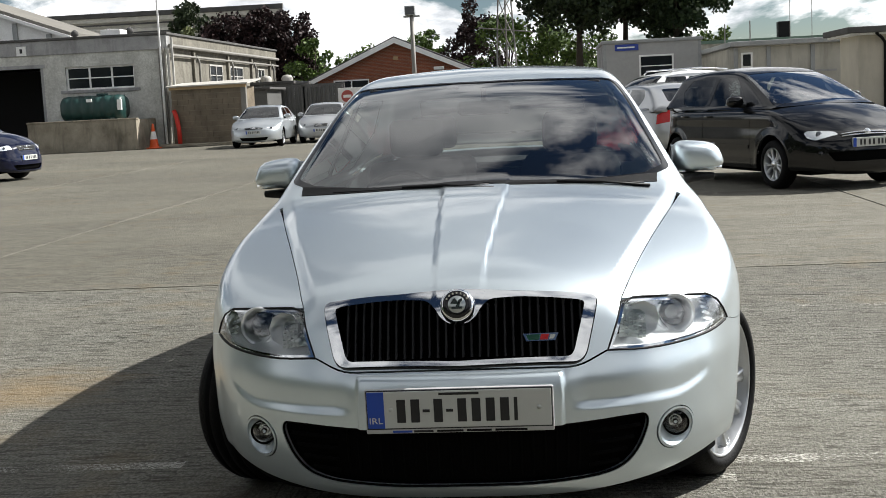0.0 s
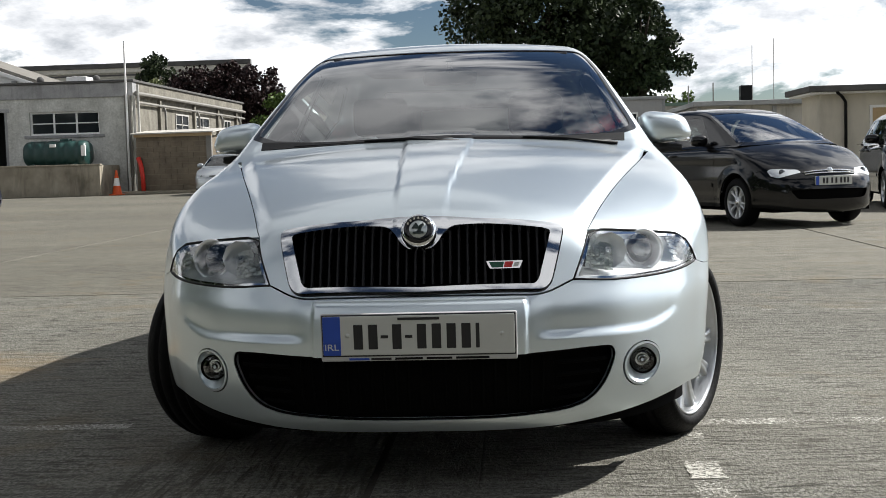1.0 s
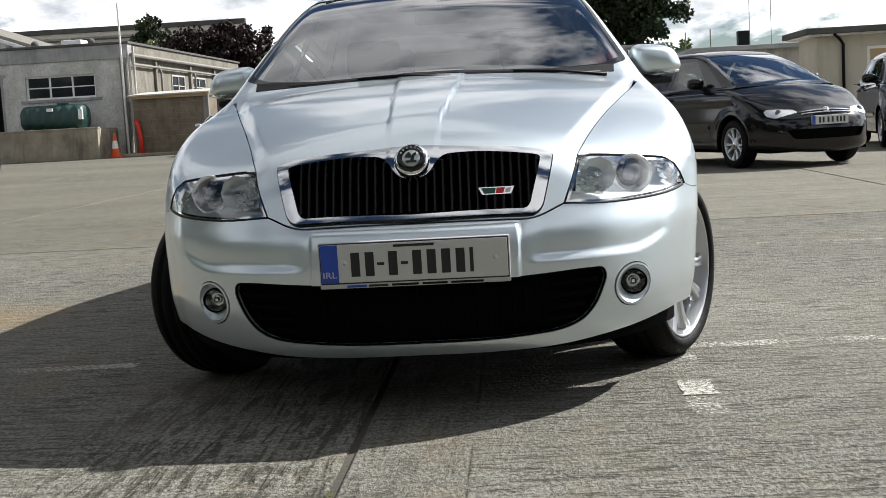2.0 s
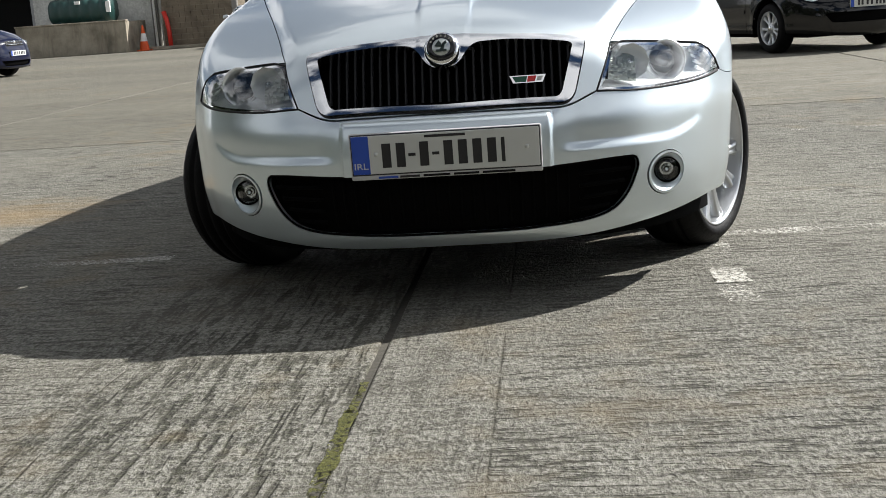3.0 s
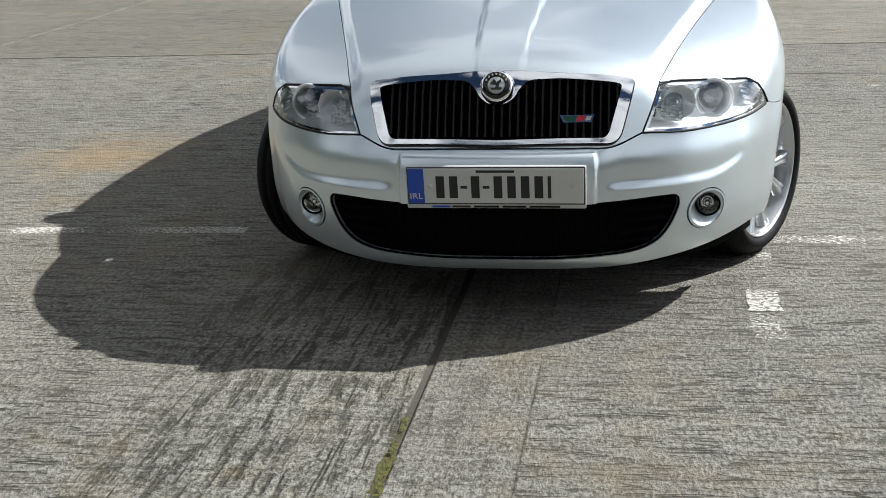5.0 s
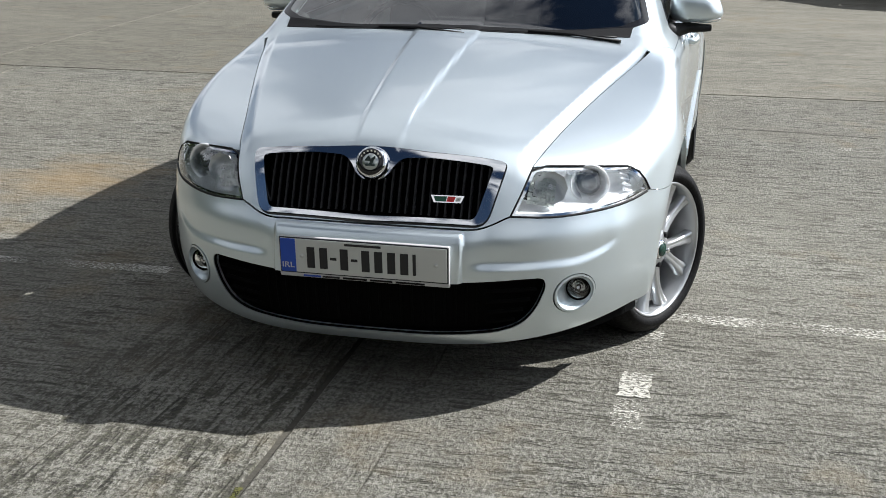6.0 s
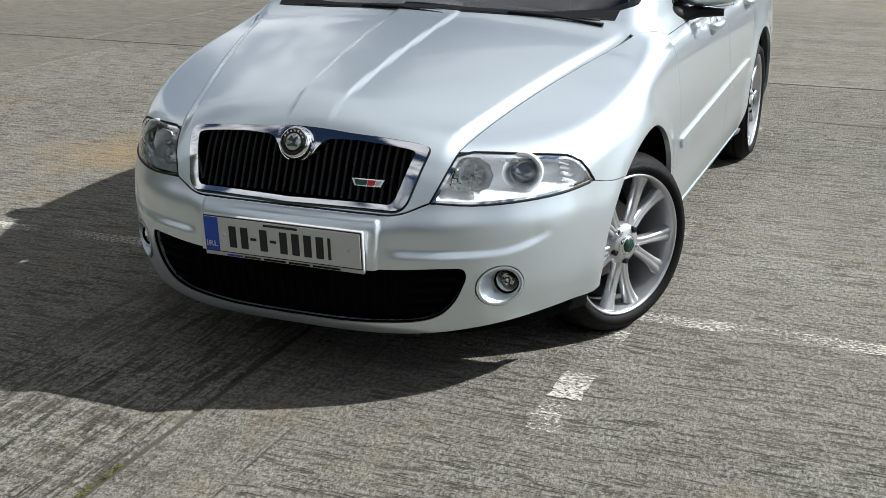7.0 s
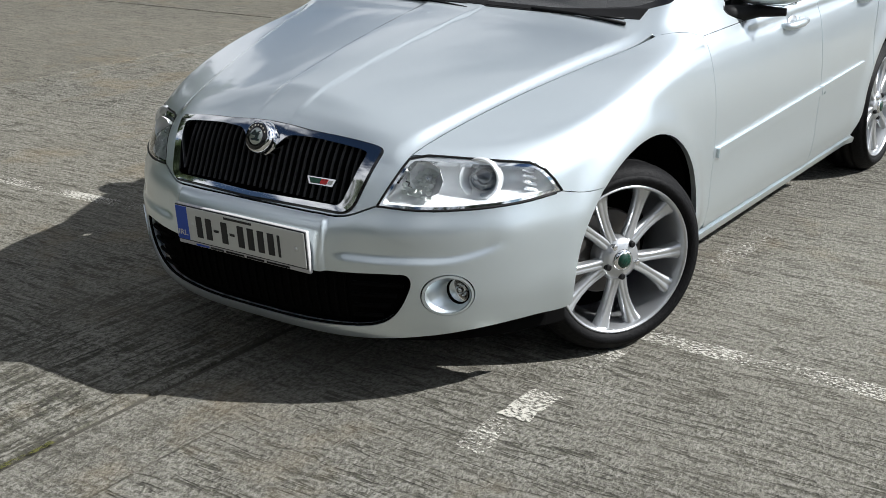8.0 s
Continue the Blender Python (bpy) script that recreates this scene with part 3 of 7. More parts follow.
class SaloonDetail:
    """Bumper ledges, plate boss and bonnet ridges of the silver saloon."""

    def nose(self, x, z):
        # the recess under each lamp: crisp below, rounded at its inner end, turning up at its outer end
        ledge = 0.441 + 0.035 * np.clip((x - 0.60) / 0.12, 0, 1) ** 2
        recess = 0.012 * step((x - 0.30) / 0.07) * (1 - step((x - 0.69) / 0.06)) * step((z - ledge + 0.004) / 0.030) * (1 - step((z - 0.45) / 0.17))
        boss = -0.014 * (1 - step((x - 0.287) / 0.012)) * step((z - 0.39) / 0.012) * (1 - step((z - 0.546) / 0.012))
        return recess + boss

    def top(self, x, y):
        ridge = 0.052 + 0.052 * np.clip(y, 0, 1.3)
        fade = step((y - 0.05) / 0.25) * (1 - step((y - 1.10) / 0.3))
        shut = np.interp(y, (0.20, 0.36, 0.62, 0.95, 1.165), (0.478, 0.525, 0.60, 0.69, 0.742))
        fold = step((x - shut + 0.052) / 0.046)
        return fade * (0.008 * (1 - step((x - ridge) / 0.020)) + 0.008 - 0.016 * fold)


SALOON = Shape(
    4.54, 0.886,
    nose=[(0.15, 0.10), (0.18, 0.055), (0.21, 0.03), (0.25, 0.018), (0.32, 0.004), (0.40, 0.0), (0.47, 0.002), (0.53, 0.014), (0.58, 0.042), (0.65, 0.075), (0.70, 0.097), (0.75, 0.122), (0.80, 0.16), (0.88, 0.26)],
    waist=[(0.15, 0.77), (0.18, 0.815), (0.23, 0.852), (0.30, 0.872), (0.45, 0.883), (0.58, 0.888), (0.68, 0.885), (0.78, 0.874), (0.88, 0.852), (0.96, 0.82)],
    deck=[(0.0, 0.735), (0.07, 0.768), (0.13, 0.795), (0.25, 0.833), (0.45, 0.881), (0.75, 0.94), (1.07, 0.988), (1.35, 1.006), (2.2, 0.985), (3.2, 1.0), (4.1, 1.06), (4.5, 1.03)],
    crown=lambda y: 0.08 + 0.45 * np.exp(-np.clip(y, 0, 9) / 0.42),
    screen=(1.085, 0.985, 1.93, 1.405, 0.25), roof=(1.475, 2.65, 0.11, 0.085, 0.10), side=(0.815, 0.95, 0.50),
    rear=(4.42, 1.02, 3.45, 1.44), wheels=[(0.86, 0.370), (3.42, 0.362)], tyre=0.308, detail=SaloonDetail(), corner=0.82,
)


def wheel(parent, place, tyre_r=0.309, rim_r=0.238, width=0.21, spokes=5, metal=None, cap=None, twin=True, detail=True):
    """A road wheel whose outer face looks along +x of its place: tyre, rim, spokes, hub cap and bolts."""
    hub = new("wheel")
    hub.parent, hub.matrix_basis = parent, place
    h, metal = width / 2, metal or ALLOY
    r, s = tyre_r, rim_r
    prof = [(s - 0.004, -h + 0.015), (s + 0.012, -h), (r - 0.03, -h - 0.004), (r - 0.008, -h + 0.02), (r, -h + 0.045)]
    if detail:
        for c in (-0.045, 0.0, 0.045):
            prof += [(r, c - 0.008), (r - 0.008, c - 0.004), (r - 0.008, c + 0.004), (r, c + 0.008)]
    prof += [(r, h - 0.045), (r - 0.008, h - 0.02), (r - 0.02, h - 0.004), (r - 0.034, h + 0.004), (s + 0.036, h + 0.010), (s + 0.020, h + 0.010), (s + 0.008, h + 0.002), (s - 0.002, h - 0.01), (s - 0.004, h - 0.03)]
    v, f = lathe(prof, 72 if detail else 32)
    mesh_ob("tyre", v, f, RUBBER, hub, smooth=True)
    v, f = lathe([(s + 0.005, h - 0.006), (s + 0.003, h + 0.001), (s - 0.002, h + 0.001), (s - 0.007, h - 0.008), (s - 0.013, h - 0.05), (s - 0.03, -h * 0.4), (s - 0.02, -h)], 72 if detail else 32)
    rim = mesh_ob("rim", v, f, metal, hub, smooth=True)
    v, f = lathe([(0.0, h - 0.012), (0.05, h - 0.012), (0.066, h - 0.022), (0.074, h - 0.04), (0.07, h - 0.09), (0.0, h - 0.09)], 40)
    mesh_ob("hub", v, f, metal, rim, smooth=True)
    angles = []
    for i in range(spokes):
        a = 360 / spokes * i - 90
        angles += [(a, -1), (a, 1)] if twin else [(a, 0)]
    for a, way in angles:
        bm, t = bmesh.new(), radians(a)
        rows = []
        for u in np.linspace(0, 1, 7):
            rr = 0.045 + u * (s - 0.052)
            half = 0.0150 + 0.008 * abs(u - 0.45) + 0.009 * u**7 + (0 if twin else 0.014)
            lift = h - 0.020 - 0.012 * math.sin(u * 2.4) + 0.012 * u
            b = t + way * radians(8.5 + 7.0 * u)
            ring = []
            for q, dz in ((-1, -0.03), (-0.95, -0.006), (-0.5, 0.0), (-0.15, -0.004), (0.15, -0.004), (0.5, 0.0), (0.95, -0.006), (1, -0.03)):
                ring.append(bm.verts.new((lift + dz, rr * math.cos(b) - q * half * math.sin(b), rr * math.sin(b) + q * half * math.cos(b))))
            rows.append(ring)
        for r0, r1 in zip(rows, rows[1:]):
            for k in range(7):
                bm.faces.new((r0[k], r0[k + 1], r1[k + 1], r1[k]))
        part("spoke", bm, metal, rim, smooth=True)
    v, f = lathe([(0.0, h - 0.002), (0.026, h - 0.003), (0.033, h - 0.006), (0.037, h - 0.018)], 32)
    mesh_ob("centre_cap", v, f, CHROME, rim, smooth=True)
    if cap:
        v, f = lathe([(0.0, h + 0.0005), (0.023, h - 0.0005), (0.025, h - 0.004)], 28)
        mesh_ob("cap_badge", v, f, cap, rim, "small green enamel disc", smooth=True)
    for i in range(5 if detail else 0):
        a = radians(72 * i - 90)
        v, f = lathe([(0.0, h - 0.008), (0.007, h - 0.006), (0.010, h - 0.008), (0.012, h - 0.03)], 12)
        v = [(q[0], q[1] + 0.056 * math.cos(a), q[2] + 0.056 * math.sin(a)) for q in v]
        mesh_ob("wheel_bolt", v, f, CHROME if i % 2 else BLACK, rim, smooth=True)
    v, f = lathe([(0.0, -0.005), (0.135, -0.005), (0.14, -0.012), (0.14, -0.03), (0.0, -0.03)], 40)
    mesh_ob("brake_disc", v, f, plain("brake_steel", (0.16, 0.15, 0.14), 0.4, 0.8), hub, smooth=False)
    v, f = lathe([(s - 0.02, -h + 0.01), (0.02, -h + 0.012)], 40)
    mesh_ob("brake_shield", v, f, CAVITY, hub)
    return hub

# ---- the silver saloon ----
def build_saloon():
    s = SALOON
    f, g = s.body, s.whole
    car = thing("car", "silver metallic five-door saloon parked with front wheels turned", "car")
    on = lambda pts, fn=f: snap(fn, pts)
    nose, front, wing = Lateral(1.15, 0.42), Upright(1.05), Lengthwise(0.42, 0.42)

    # curves shared by neighbouring panels
    shut = on(bend([(0.478, 0.20, 0.737), (0.525, 0.36, 0.80), (0.60, 0.62, 0.872), (0.69, 0.95, 0.925), (0.742, 1.165, 0.948)]))
    lamp_in = on(bend([(0.424, 0.098, 0.596), (0.445, 0.14, 0.65), (0.478, 0.20, 0.737)]))
    lamp_top = on(bend([(0.478, 0.20, 0.737), (0.60, 0.26, 0.744), (0.70, 0.32, 0.738), (0.780, 0.387, 0.720)]))
    lamp_out = on(bend([(0.780, 0.387, 0.720), (0.803, 0.42, 0.672), (0.822, 0.452, 0.616)]))
    lamp_low = on(bend([(0.424, 0.098, 0.596), (0.53, 0.14, 0.590), (0.66, 0.24, 0.592), (0.76, 0.35, 0.602), (0.822, 0.452, 0.616)]))
    under = on(bend([(0.0, 0.04, 0.557), (0.2, 0.045, 0.558), (0.34, 0.06, 0.563), (0.424, 0.098, 0.596)]))
    rim0 = on(arch(s, 0, 133, -15))
    seam_end = rim0[0]
    seam = on(bend([lamp_out[-1], (lamp_out[-1] + seam_end) / 2 + (0.004, 0, -0.008), seam_end]))
    m = np.array([-1, 1, 1.0])

    def full(half):
        """A ring from a half outline that begins and ends on the middle line."""
        return np.concatenate([half, (half * m)[::-1][1:-1]])

    # grille frame curves
    def ring(top, bot, side_t, side_b, crest):
        up = [(0.0, 0.12, crest), (0.045, 0.12, crest - 0.004), (0.085, 0.13, top + 0.008), (0.15, 0.13, top + 0.001), (0.27, 0.14, top - 0.006), (side_t, 0.155, top - 0.017)]
        a = bend(up)
        b = rounded([a[-1], (side_t + 0.014, 0.155, top - 0.03), (side_t + 0.008, 0.15, top - 0.055), (side_b + 0.004, 0.06, bot + 0.02), (side_b - 0.02, 0.05, bot), (0.0, 0.04, bot - 0.006)], [0, 0.012, 0.02, 0.02, 0.02, 0], closed=False)
        return on(np.concatenate([a, b[1:]]))

    outer = ring(0.778, 0.577, 0.388, 0.360, 0.803)
    gr_out = full(outer)
    inner_half = on(rounded([(0.0, 0.1, 0.680), (0.030, 0.1, 0.684), (0.052, 0.1, 0.704), (0.066, 0.11, 0.728), (0.092, 0.12, 0.752), (0.18, 0.13, 0.752), (0.345, 0.14, 0.741), (0.366, 0.14, 0.735), (0.330, 0.06, 0.606), (0.318, 0.05, 0.594), (0.0, 0.04, 0.588)], [0, 0.012, 0.018, 0.018, 0.02, 0.02, 0.01, 0.012, 0.012, 0.012, 0], closed=False, gap=0.012))
    gr_in = full(inner_half)

    # bonnet with its nose
    rear_edge = on(rounded([shut[-1], (0.715, 1.232, 0.965), (0.50, 1.165, 0.98), (0.25, 1.122, 0.985), (0.0, 1.110, 0.99)], [0, 0.05, 0.1, 0.1, 0], closed=False))
    half = np.concatenate([under, lamp_in[1:], shut[1:], rear_edge[1:]])
    add("bonnet", sheet(g, nose, full(half), [shrink_ring(gr_out)], 0.0105, inset=0.0025, depth=0.018), SILVER, car)
    frame = add("grille_frame", sheet(f, nose, gr_out, [gr_in], 0.008, lift=0.010, depth=0.03, inset=0.0), CHROME, car, "bright chrome grille surround")[0]
    add("grille_gasket", sheet(f, nose, shrink_ring(gr_out, nose, f, -0.005), [gr_out], 0.008, lift=0.0015, depth=0.003, inset=0.0), GLOSS_BLACK, car)

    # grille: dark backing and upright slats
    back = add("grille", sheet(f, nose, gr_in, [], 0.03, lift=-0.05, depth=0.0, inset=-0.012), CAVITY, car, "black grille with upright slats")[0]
    for i in range(-14, 15):
        x = i * 0.0242 + 0.0121
        if abs(x) > 0.352:
            continue
        reach = np.array([(x, 0.1, z) for z in np.linspace(0.575, 0.76, 16)])
        line = snap(f, reach)
        line[:, 0] = x
        line = line[inside(nose.flat(line), nose.flat(gr_in))]
        if len(line) < 3:
            continue
        bm = bmesh.new()
        rows = []
        ext = np.concatenate([[line[0] + (line[0] - line[1]) * 0.8], line, [line[-1] + (line[-1] - line[-2]) * 0.8]])
        for q in ext:
            rows.append([bm.verts.new((q[0] + dx, q[1] + dy, q[2])) for dx, dy in ((-0.0045, 0.045), (-0.0045, 0.016), (-0.002, 0.011), (0.002, 0.011), (0.0045, 0.016), (0.0045, 0.045))])
        for r0, r1 in zip(rows, rows[1:]):
            for k in range(5):
                bm.faces.new((r0[k], r0[k + 1], r1[k + 1], r1[k]))
        part("slat", bm, SLAT, back)

    # round maker's badge, as plain shapes
    tilt = Matrix.Translation((0, 0.086, 0.742)) @ Euler((radians(-24), 0, 0)).to_matrix().to_4x4()

    def disc(name, profile, material, parent, label="", steps=44):
        v, fc = lathe(profile, steps, "y")
        v = [tilt @ Vector(q) for q in v]
        return mesh_ob(name, v, fc, material, parent, label, smooth=True)

    badge = disc("badge", [(0.0, -0.0115), (0.040, -0.0105), (0.0455, -0.007), (0.050, 0.002), (0.0515, 0.010), (0.0525, 0.022)], CHROME, car, "round chrome badge with dark ring")
    disc("badge_ring", [(0.0255, -0.0128), (0.0405, -0.0116), (0.0415, -0.006)], GLOSS_BLACK, badge)
    disc("badge_centre", [(0.0, -0.0138), (0.025, -0.0128), (0.027, -0.009)], plain("badge_silver", (0.50, 0.53, 0.52), 0.25, 0.6), badge)
    bm = bmesh.new()
    for pts in (((-0.013, -0.012), (0.013, -0.012), (0.013, -0.007), (-0.013, -0.007)), ((-0.003, -0.008), (0.006, -0.008), (0.009, 0.005), (0.002, 0.004)), ((-0.016, 0.002), (0.004, 0.000), (0.0, 0.009), (-0.006, 0.016)), ((0.003, 0.0), (0.014, 0.009), (0.012, 0.015), (0.002, 0.008))):
        lo = [bm.verts.new(tilt @ Vector((x * 1.15, -0.0165, z * 1.15))) for x, z in pts]
        hi = [bm.verts.new(tilt @ Vector((x * 1.15, -0.010, z * 1.15))) for x, z in pts]
        bm.faces.new(lo)
        for k in range(4):
            bm.faces.new((lo[k], hi[k], hi[(k + 1) % 4], lo[(k + 1) % 4]))
    part("badge_emblem", bm, plain("dark_green_enamel", (0.003, 0.020, 0.014), 0.2), badge)
    for k in range(7):
        a = radians(30 + 20 * k)
        q = tilt @ Vector((0.0335 * math.cos(a), -0.0125, 0.0335 * math.sin(a)))
        part("badge_mark", box_bm(q.x - 0.0025, q.x + 0.0025, q.y - 0.001, q.y + 0.003, q.z - 0.003, q.z + 0.003), CHROME, badge)

    # small sport badge on the slats
    at = snap(f, np.array([(0.237, 0.07, 0.646)]))[0]
    sport = new("sport_badge")
    sport.parent = car
    tagged(sport, "small green, red and white sport badge")
    sport.matrix_basis = Matrix.Translation(at + (0, 0.008, 0)) @ Euler((radians(-22), 0, radians(4))).to_matrix().to_4x4()

    def blade(name, pts, material, y):
        bm = bmesh.new()
        lo = [bm.verts.new((x, y, z)) for x, z in pts]
        hi = [bm.verts.new((x, 0.006, z)) for x, z in pts]
        bm.faces.new(lo)
        for k in range(len(pts)):
            bm.faces.new((lo[k], hi[k], hi[(k + 1) % len(pts)], lo[(k + 1) % len(pts)]))
        part(name, bm, material, sport)

    blade("badge_plate", [(-0.052, 0.011), (-0.042, -0.011), (0.040, -0.011), (0.050, 0.011)], CHROME, -0.003)
    blade("green_bar", [(-0.044, 0.008), (-0.036, -0.008), (-0.006, -0.008), (-0.002, 0.008)], GREEN_ENAMEL, -0.0045)
    blade("red_bar", [(0.000, 0.008), (-0.004, -0.008), (0.018, -0.008), (0.024, 0.008)], RED_ENAMEL, -0.0045)
    blade("white_bar", [(0.027, 0.006), (0.022, -0.006), (0.036, -0.006), (0.042, 0.006)], PLATE_WHITE, -0.0045)

    # bumper
    low = on(bend([tuple(on(arch(s, 0, 194, 194, 1))[0]), (0.84, 0.44, 0.226), (0.74, 0.28, 0.219), (0.55, 0.15, 0.213), (0.3, 0.10, 0.208), (0.0, 0.085, 0.207)]))
    rim_f = on(arch(s, 0, 133, 194))
    half = np.concatenate([under, lamp_low[1:], seam[1:], rim_f[1:], low[1:]])
    mouth = on(rounded([(0.0, 0.0, 0.401), (0.30, 0.02, 0.404), (0.46, 0.05, 0.412), (0.536, 0.08, 0.412), (0.545, 0.085, 0.385), (0.510, 0.08, 0.305), (0.465, 0.07, 0.258), (0.40, 0.06, 0.241), (0.2, 0.03, 0.227), (0.0, 0.02, 0.224)], [0, 0.02, 0.02, 0.02, 0.02, 0.06, 0.04, 0.04, 0.05, 0], closed=False, gap=0.015))
    fog_mid = on(np.array([(0.629, 0.15, 0.348)]))[0]
    a = np.linspace(0, 2 * math.pi, 40, endpoint=False)
    c = front.flat(fog_mid[None])[0]

    def fog_ring(r):
        o, w = front.rays(np.stack([c[0] + r * 1.0 * np.cos(a), c[1] + r * np.sin(a)], -1))
        return cast(f, o, w)

    fog = fog_ring(0.0625)
    bumper = add("bumper", sheet(f, front, full(half), [full(mouth), fog, fog * m], 0.0065, inset=0.002, depth=0.02), SILVER, car)[0]
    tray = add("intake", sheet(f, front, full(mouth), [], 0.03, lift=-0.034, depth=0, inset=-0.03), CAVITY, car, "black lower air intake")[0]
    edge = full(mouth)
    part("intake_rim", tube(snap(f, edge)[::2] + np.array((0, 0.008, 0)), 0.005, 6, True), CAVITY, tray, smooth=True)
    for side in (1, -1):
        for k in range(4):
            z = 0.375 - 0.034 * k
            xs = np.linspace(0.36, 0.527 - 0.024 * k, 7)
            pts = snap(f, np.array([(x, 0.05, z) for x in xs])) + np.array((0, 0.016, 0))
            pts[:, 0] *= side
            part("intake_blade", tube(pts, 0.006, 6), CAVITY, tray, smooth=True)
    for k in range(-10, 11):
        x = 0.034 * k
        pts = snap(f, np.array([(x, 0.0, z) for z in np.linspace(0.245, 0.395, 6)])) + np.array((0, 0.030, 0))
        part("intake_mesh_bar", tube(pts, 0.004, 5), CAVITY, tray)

    # fog lamps
    gn = gradient(f, fog_mid[None])[0]
    gn /= np.linalg.norm(gn)
    rim_o, rim_i = fog_ring(0.0545), fog_ring(0.0545)
    for side in (1, -1):
        ob = new("fog_lamp")
        ob.parent = car
        k = np.array([side, 1, 1.0])
        flip = (lambda fs: [t[::-1] for t in fs]) if side < 0 else (lambda fs: fs)
        bez = sheet(f, front, fog, [rim_o], 0.008, lift=0.003, depth=0.012, inset=0.0012)
        mesh_ob("bezel", bez[0] * k, flip(bez[1]), SILVER, ob, normals=bez[2] * k)
        lens_mid = np.array((fog_mid[0] + 0.002, fog_mid[1] + 0.050, fog_mid[2]))
        v, fc, n = [], [], len(a)
        for u in (0.0, 0.25, 0.5, 0.75, 1.0):
            flat = lens_mid + np.stack([0.037 * np.cos(a), 0 * a, 0.037 * np.sin(a)], -1)
            blend = rim_o * (1 - u) + flat * u
            blend = blend + (flat.mean(0) - blend) * 0.10 * math.sin(u * math.pi)
            v += list(blend)
        for r in range(4):
            for j in range(n):
                fc.append((r * n + j, r * n + (j + 1) % n, (r + 1) * n + (j + 1) % n, (r + 1) * n + j))
        mesh_ob("funnel", np.array(v) * k, flip([t[::-1] for t in fc]), SILVER, ob, smooth=True)
        for nm, prof, mt in (("reflector_bowl", [(0.040, -0.002), (0.0375, -0.006), (0.035, 0.0), (0.030, 0.022), (0.0, 0.030)], CAVITY), ("reflector", [(0.020, 0.014), (0.016, 0.020), (0.009, 0.026)], CHROME), ("bulb_shield", [(0.0, -0.002), (0.008, 0.001), (0.011, 0.022)], CHROME), ("lens", [(0.0, -0.010), (0.020, -0.008), (0.0355, -0.001)], LAMP_GLASS)):
            v, fc = lathe(prof, 32, "y")
            q = mesh_ob(nm, (np.array(v) + lens_mid) * k, flip(fc), mt, ob, smooth=True)
            q.visible_shadow = nm != "lens"

    # head lamps
    lamp = np.concatenate([lamp_in, lamp_top[1:], lamp_out[1:], lamp_low[::-1][1:-1]])
    lens = sheet(f, front, lamp, [], 0.014, lift=-0.001, depth=0.0, inset=0.0045)
    tub = sheet(f, front, lamp, [], 0.014, lift=-0.008, depth=0.0, inset=0.004)
    deep = front.flat(tub[0])
    rg = front.flat(lamp)
    dist = np.sqrt(np.array([np.min(np.sum((rg - q) ** 2, 1)) for q in deep]))
    v = tub[0] + np.outer(step(dist / 0.03) * 0.085, (-0.25, 0.95, 0.02))
    tub = (v, tub[1], None)
    trim = sheet(f, front, lamp, [shrink_ring(lamp, front, f, 0.013)], 0.012, lift=-0.003, depth=0.02, inset=0.003)
    for side in (1, -1):
        ob = new("headlamp")
        ob.parent = car
        tagged(ob, "clear-lens headlamp with round projector")
        k = np.array([side, 1, 1.0])
        flip = (lambda fs: [t[::-1] for t in fs]) if side < 0 else (lambda fs: fs)
        mesh_ob("lens", lens[0] * k, flip(lens[1]), LAMP_GLASS, ob, normals=lens[2] * k).visible_shadow = False
        mesh_ob("housing", tub[0] * k, flip(tub[1]), HOUSING, ob, smooth=True)
        mesh_ob("lens_border", trim[0] * k, flip(trim[1]), CHROME, ob, normals=trim[2] * k)

        def turned(name, mid, profile, material, steps=40, aim=(0.22, -1, 0.10)):
            v, fc = lathe(profile, steps, "y")
            t = Vector(aim).normalized().to_track_quat("-Y", "Z")
            v = np.array([tuple(t @ Vector(q)) for q in v]) + mid
            return mesh_ob(name, v * k, flip(fc), material, ob, smooth=True)

        mid = np.array((0.636, 0.300, 0.660))
        turned("projector_ring", mid, [(0.060, 0.03), (0.0605, -0.006), (0.0570, -0.010), (0.050, 0.000), (0.043, 0.016), (0.039, 0.05)], REFLECTOR)
        turned("projector_lens", mid, [(0.0, -0.006), (0.018, -0.003), (0.031, 0.006), (0.038, 0.022), (0.040, 0.04)], PROJECTOR)
        mid2 = np.array((0.530, 0.192, 0.668))
        cells = bmesh.new()
        rnd = random.Random(5)
        for row in range(9):
            for col in range(6):
                za, zb = 0.609 + 0.0132 * row, 0.609 + 0.0132 * (row + 1)
                xa, xb = (0.449 + 0.25 * (za - 0.609) + 0.0155 * c for c in (col, col + 1))
                quad = snap(f, np.array([(xa, 0.15, za), (xb, 0.15, za), (xb + 0.003, 0.15, zb), (xa + 0.003, 0.15, zb)])) + np.array((0, 0.036 + 0.010 * rnd.random(), 0))
                tip = quad.mean(0) + np.array((rnd.uniform(-0.004, 0.004), rnd.uniform(-0.007, 0.002), rnd.uniform(-0.004, 0.004)))
                base_ = [cells.verts.new(q * k) for q in quad]
                peak = cells.verts.new(tip * k)
                for e in range(4):
                    tri_ = (base_[e], base_[(e + 1) % 4], peak)
                    cells.faces.new(tri_ if side > 0 else tri_[::-1])
        part("facet_panel", cells, FACET, ob, "grey faceted reflector")
        turned("reflector_bowl", mid2, [(0.052, -0.004), (0.046, 0.012), (0.030, 0.034), (0.012, 0.046), (0.0, 0.048)], HOUSING, 9)
        turned("bulb", mid2, [(0.0, 0.0), (0.008, 0.004), (0.010, 0.014), (0.009, 0.045)], CHROME, 16)
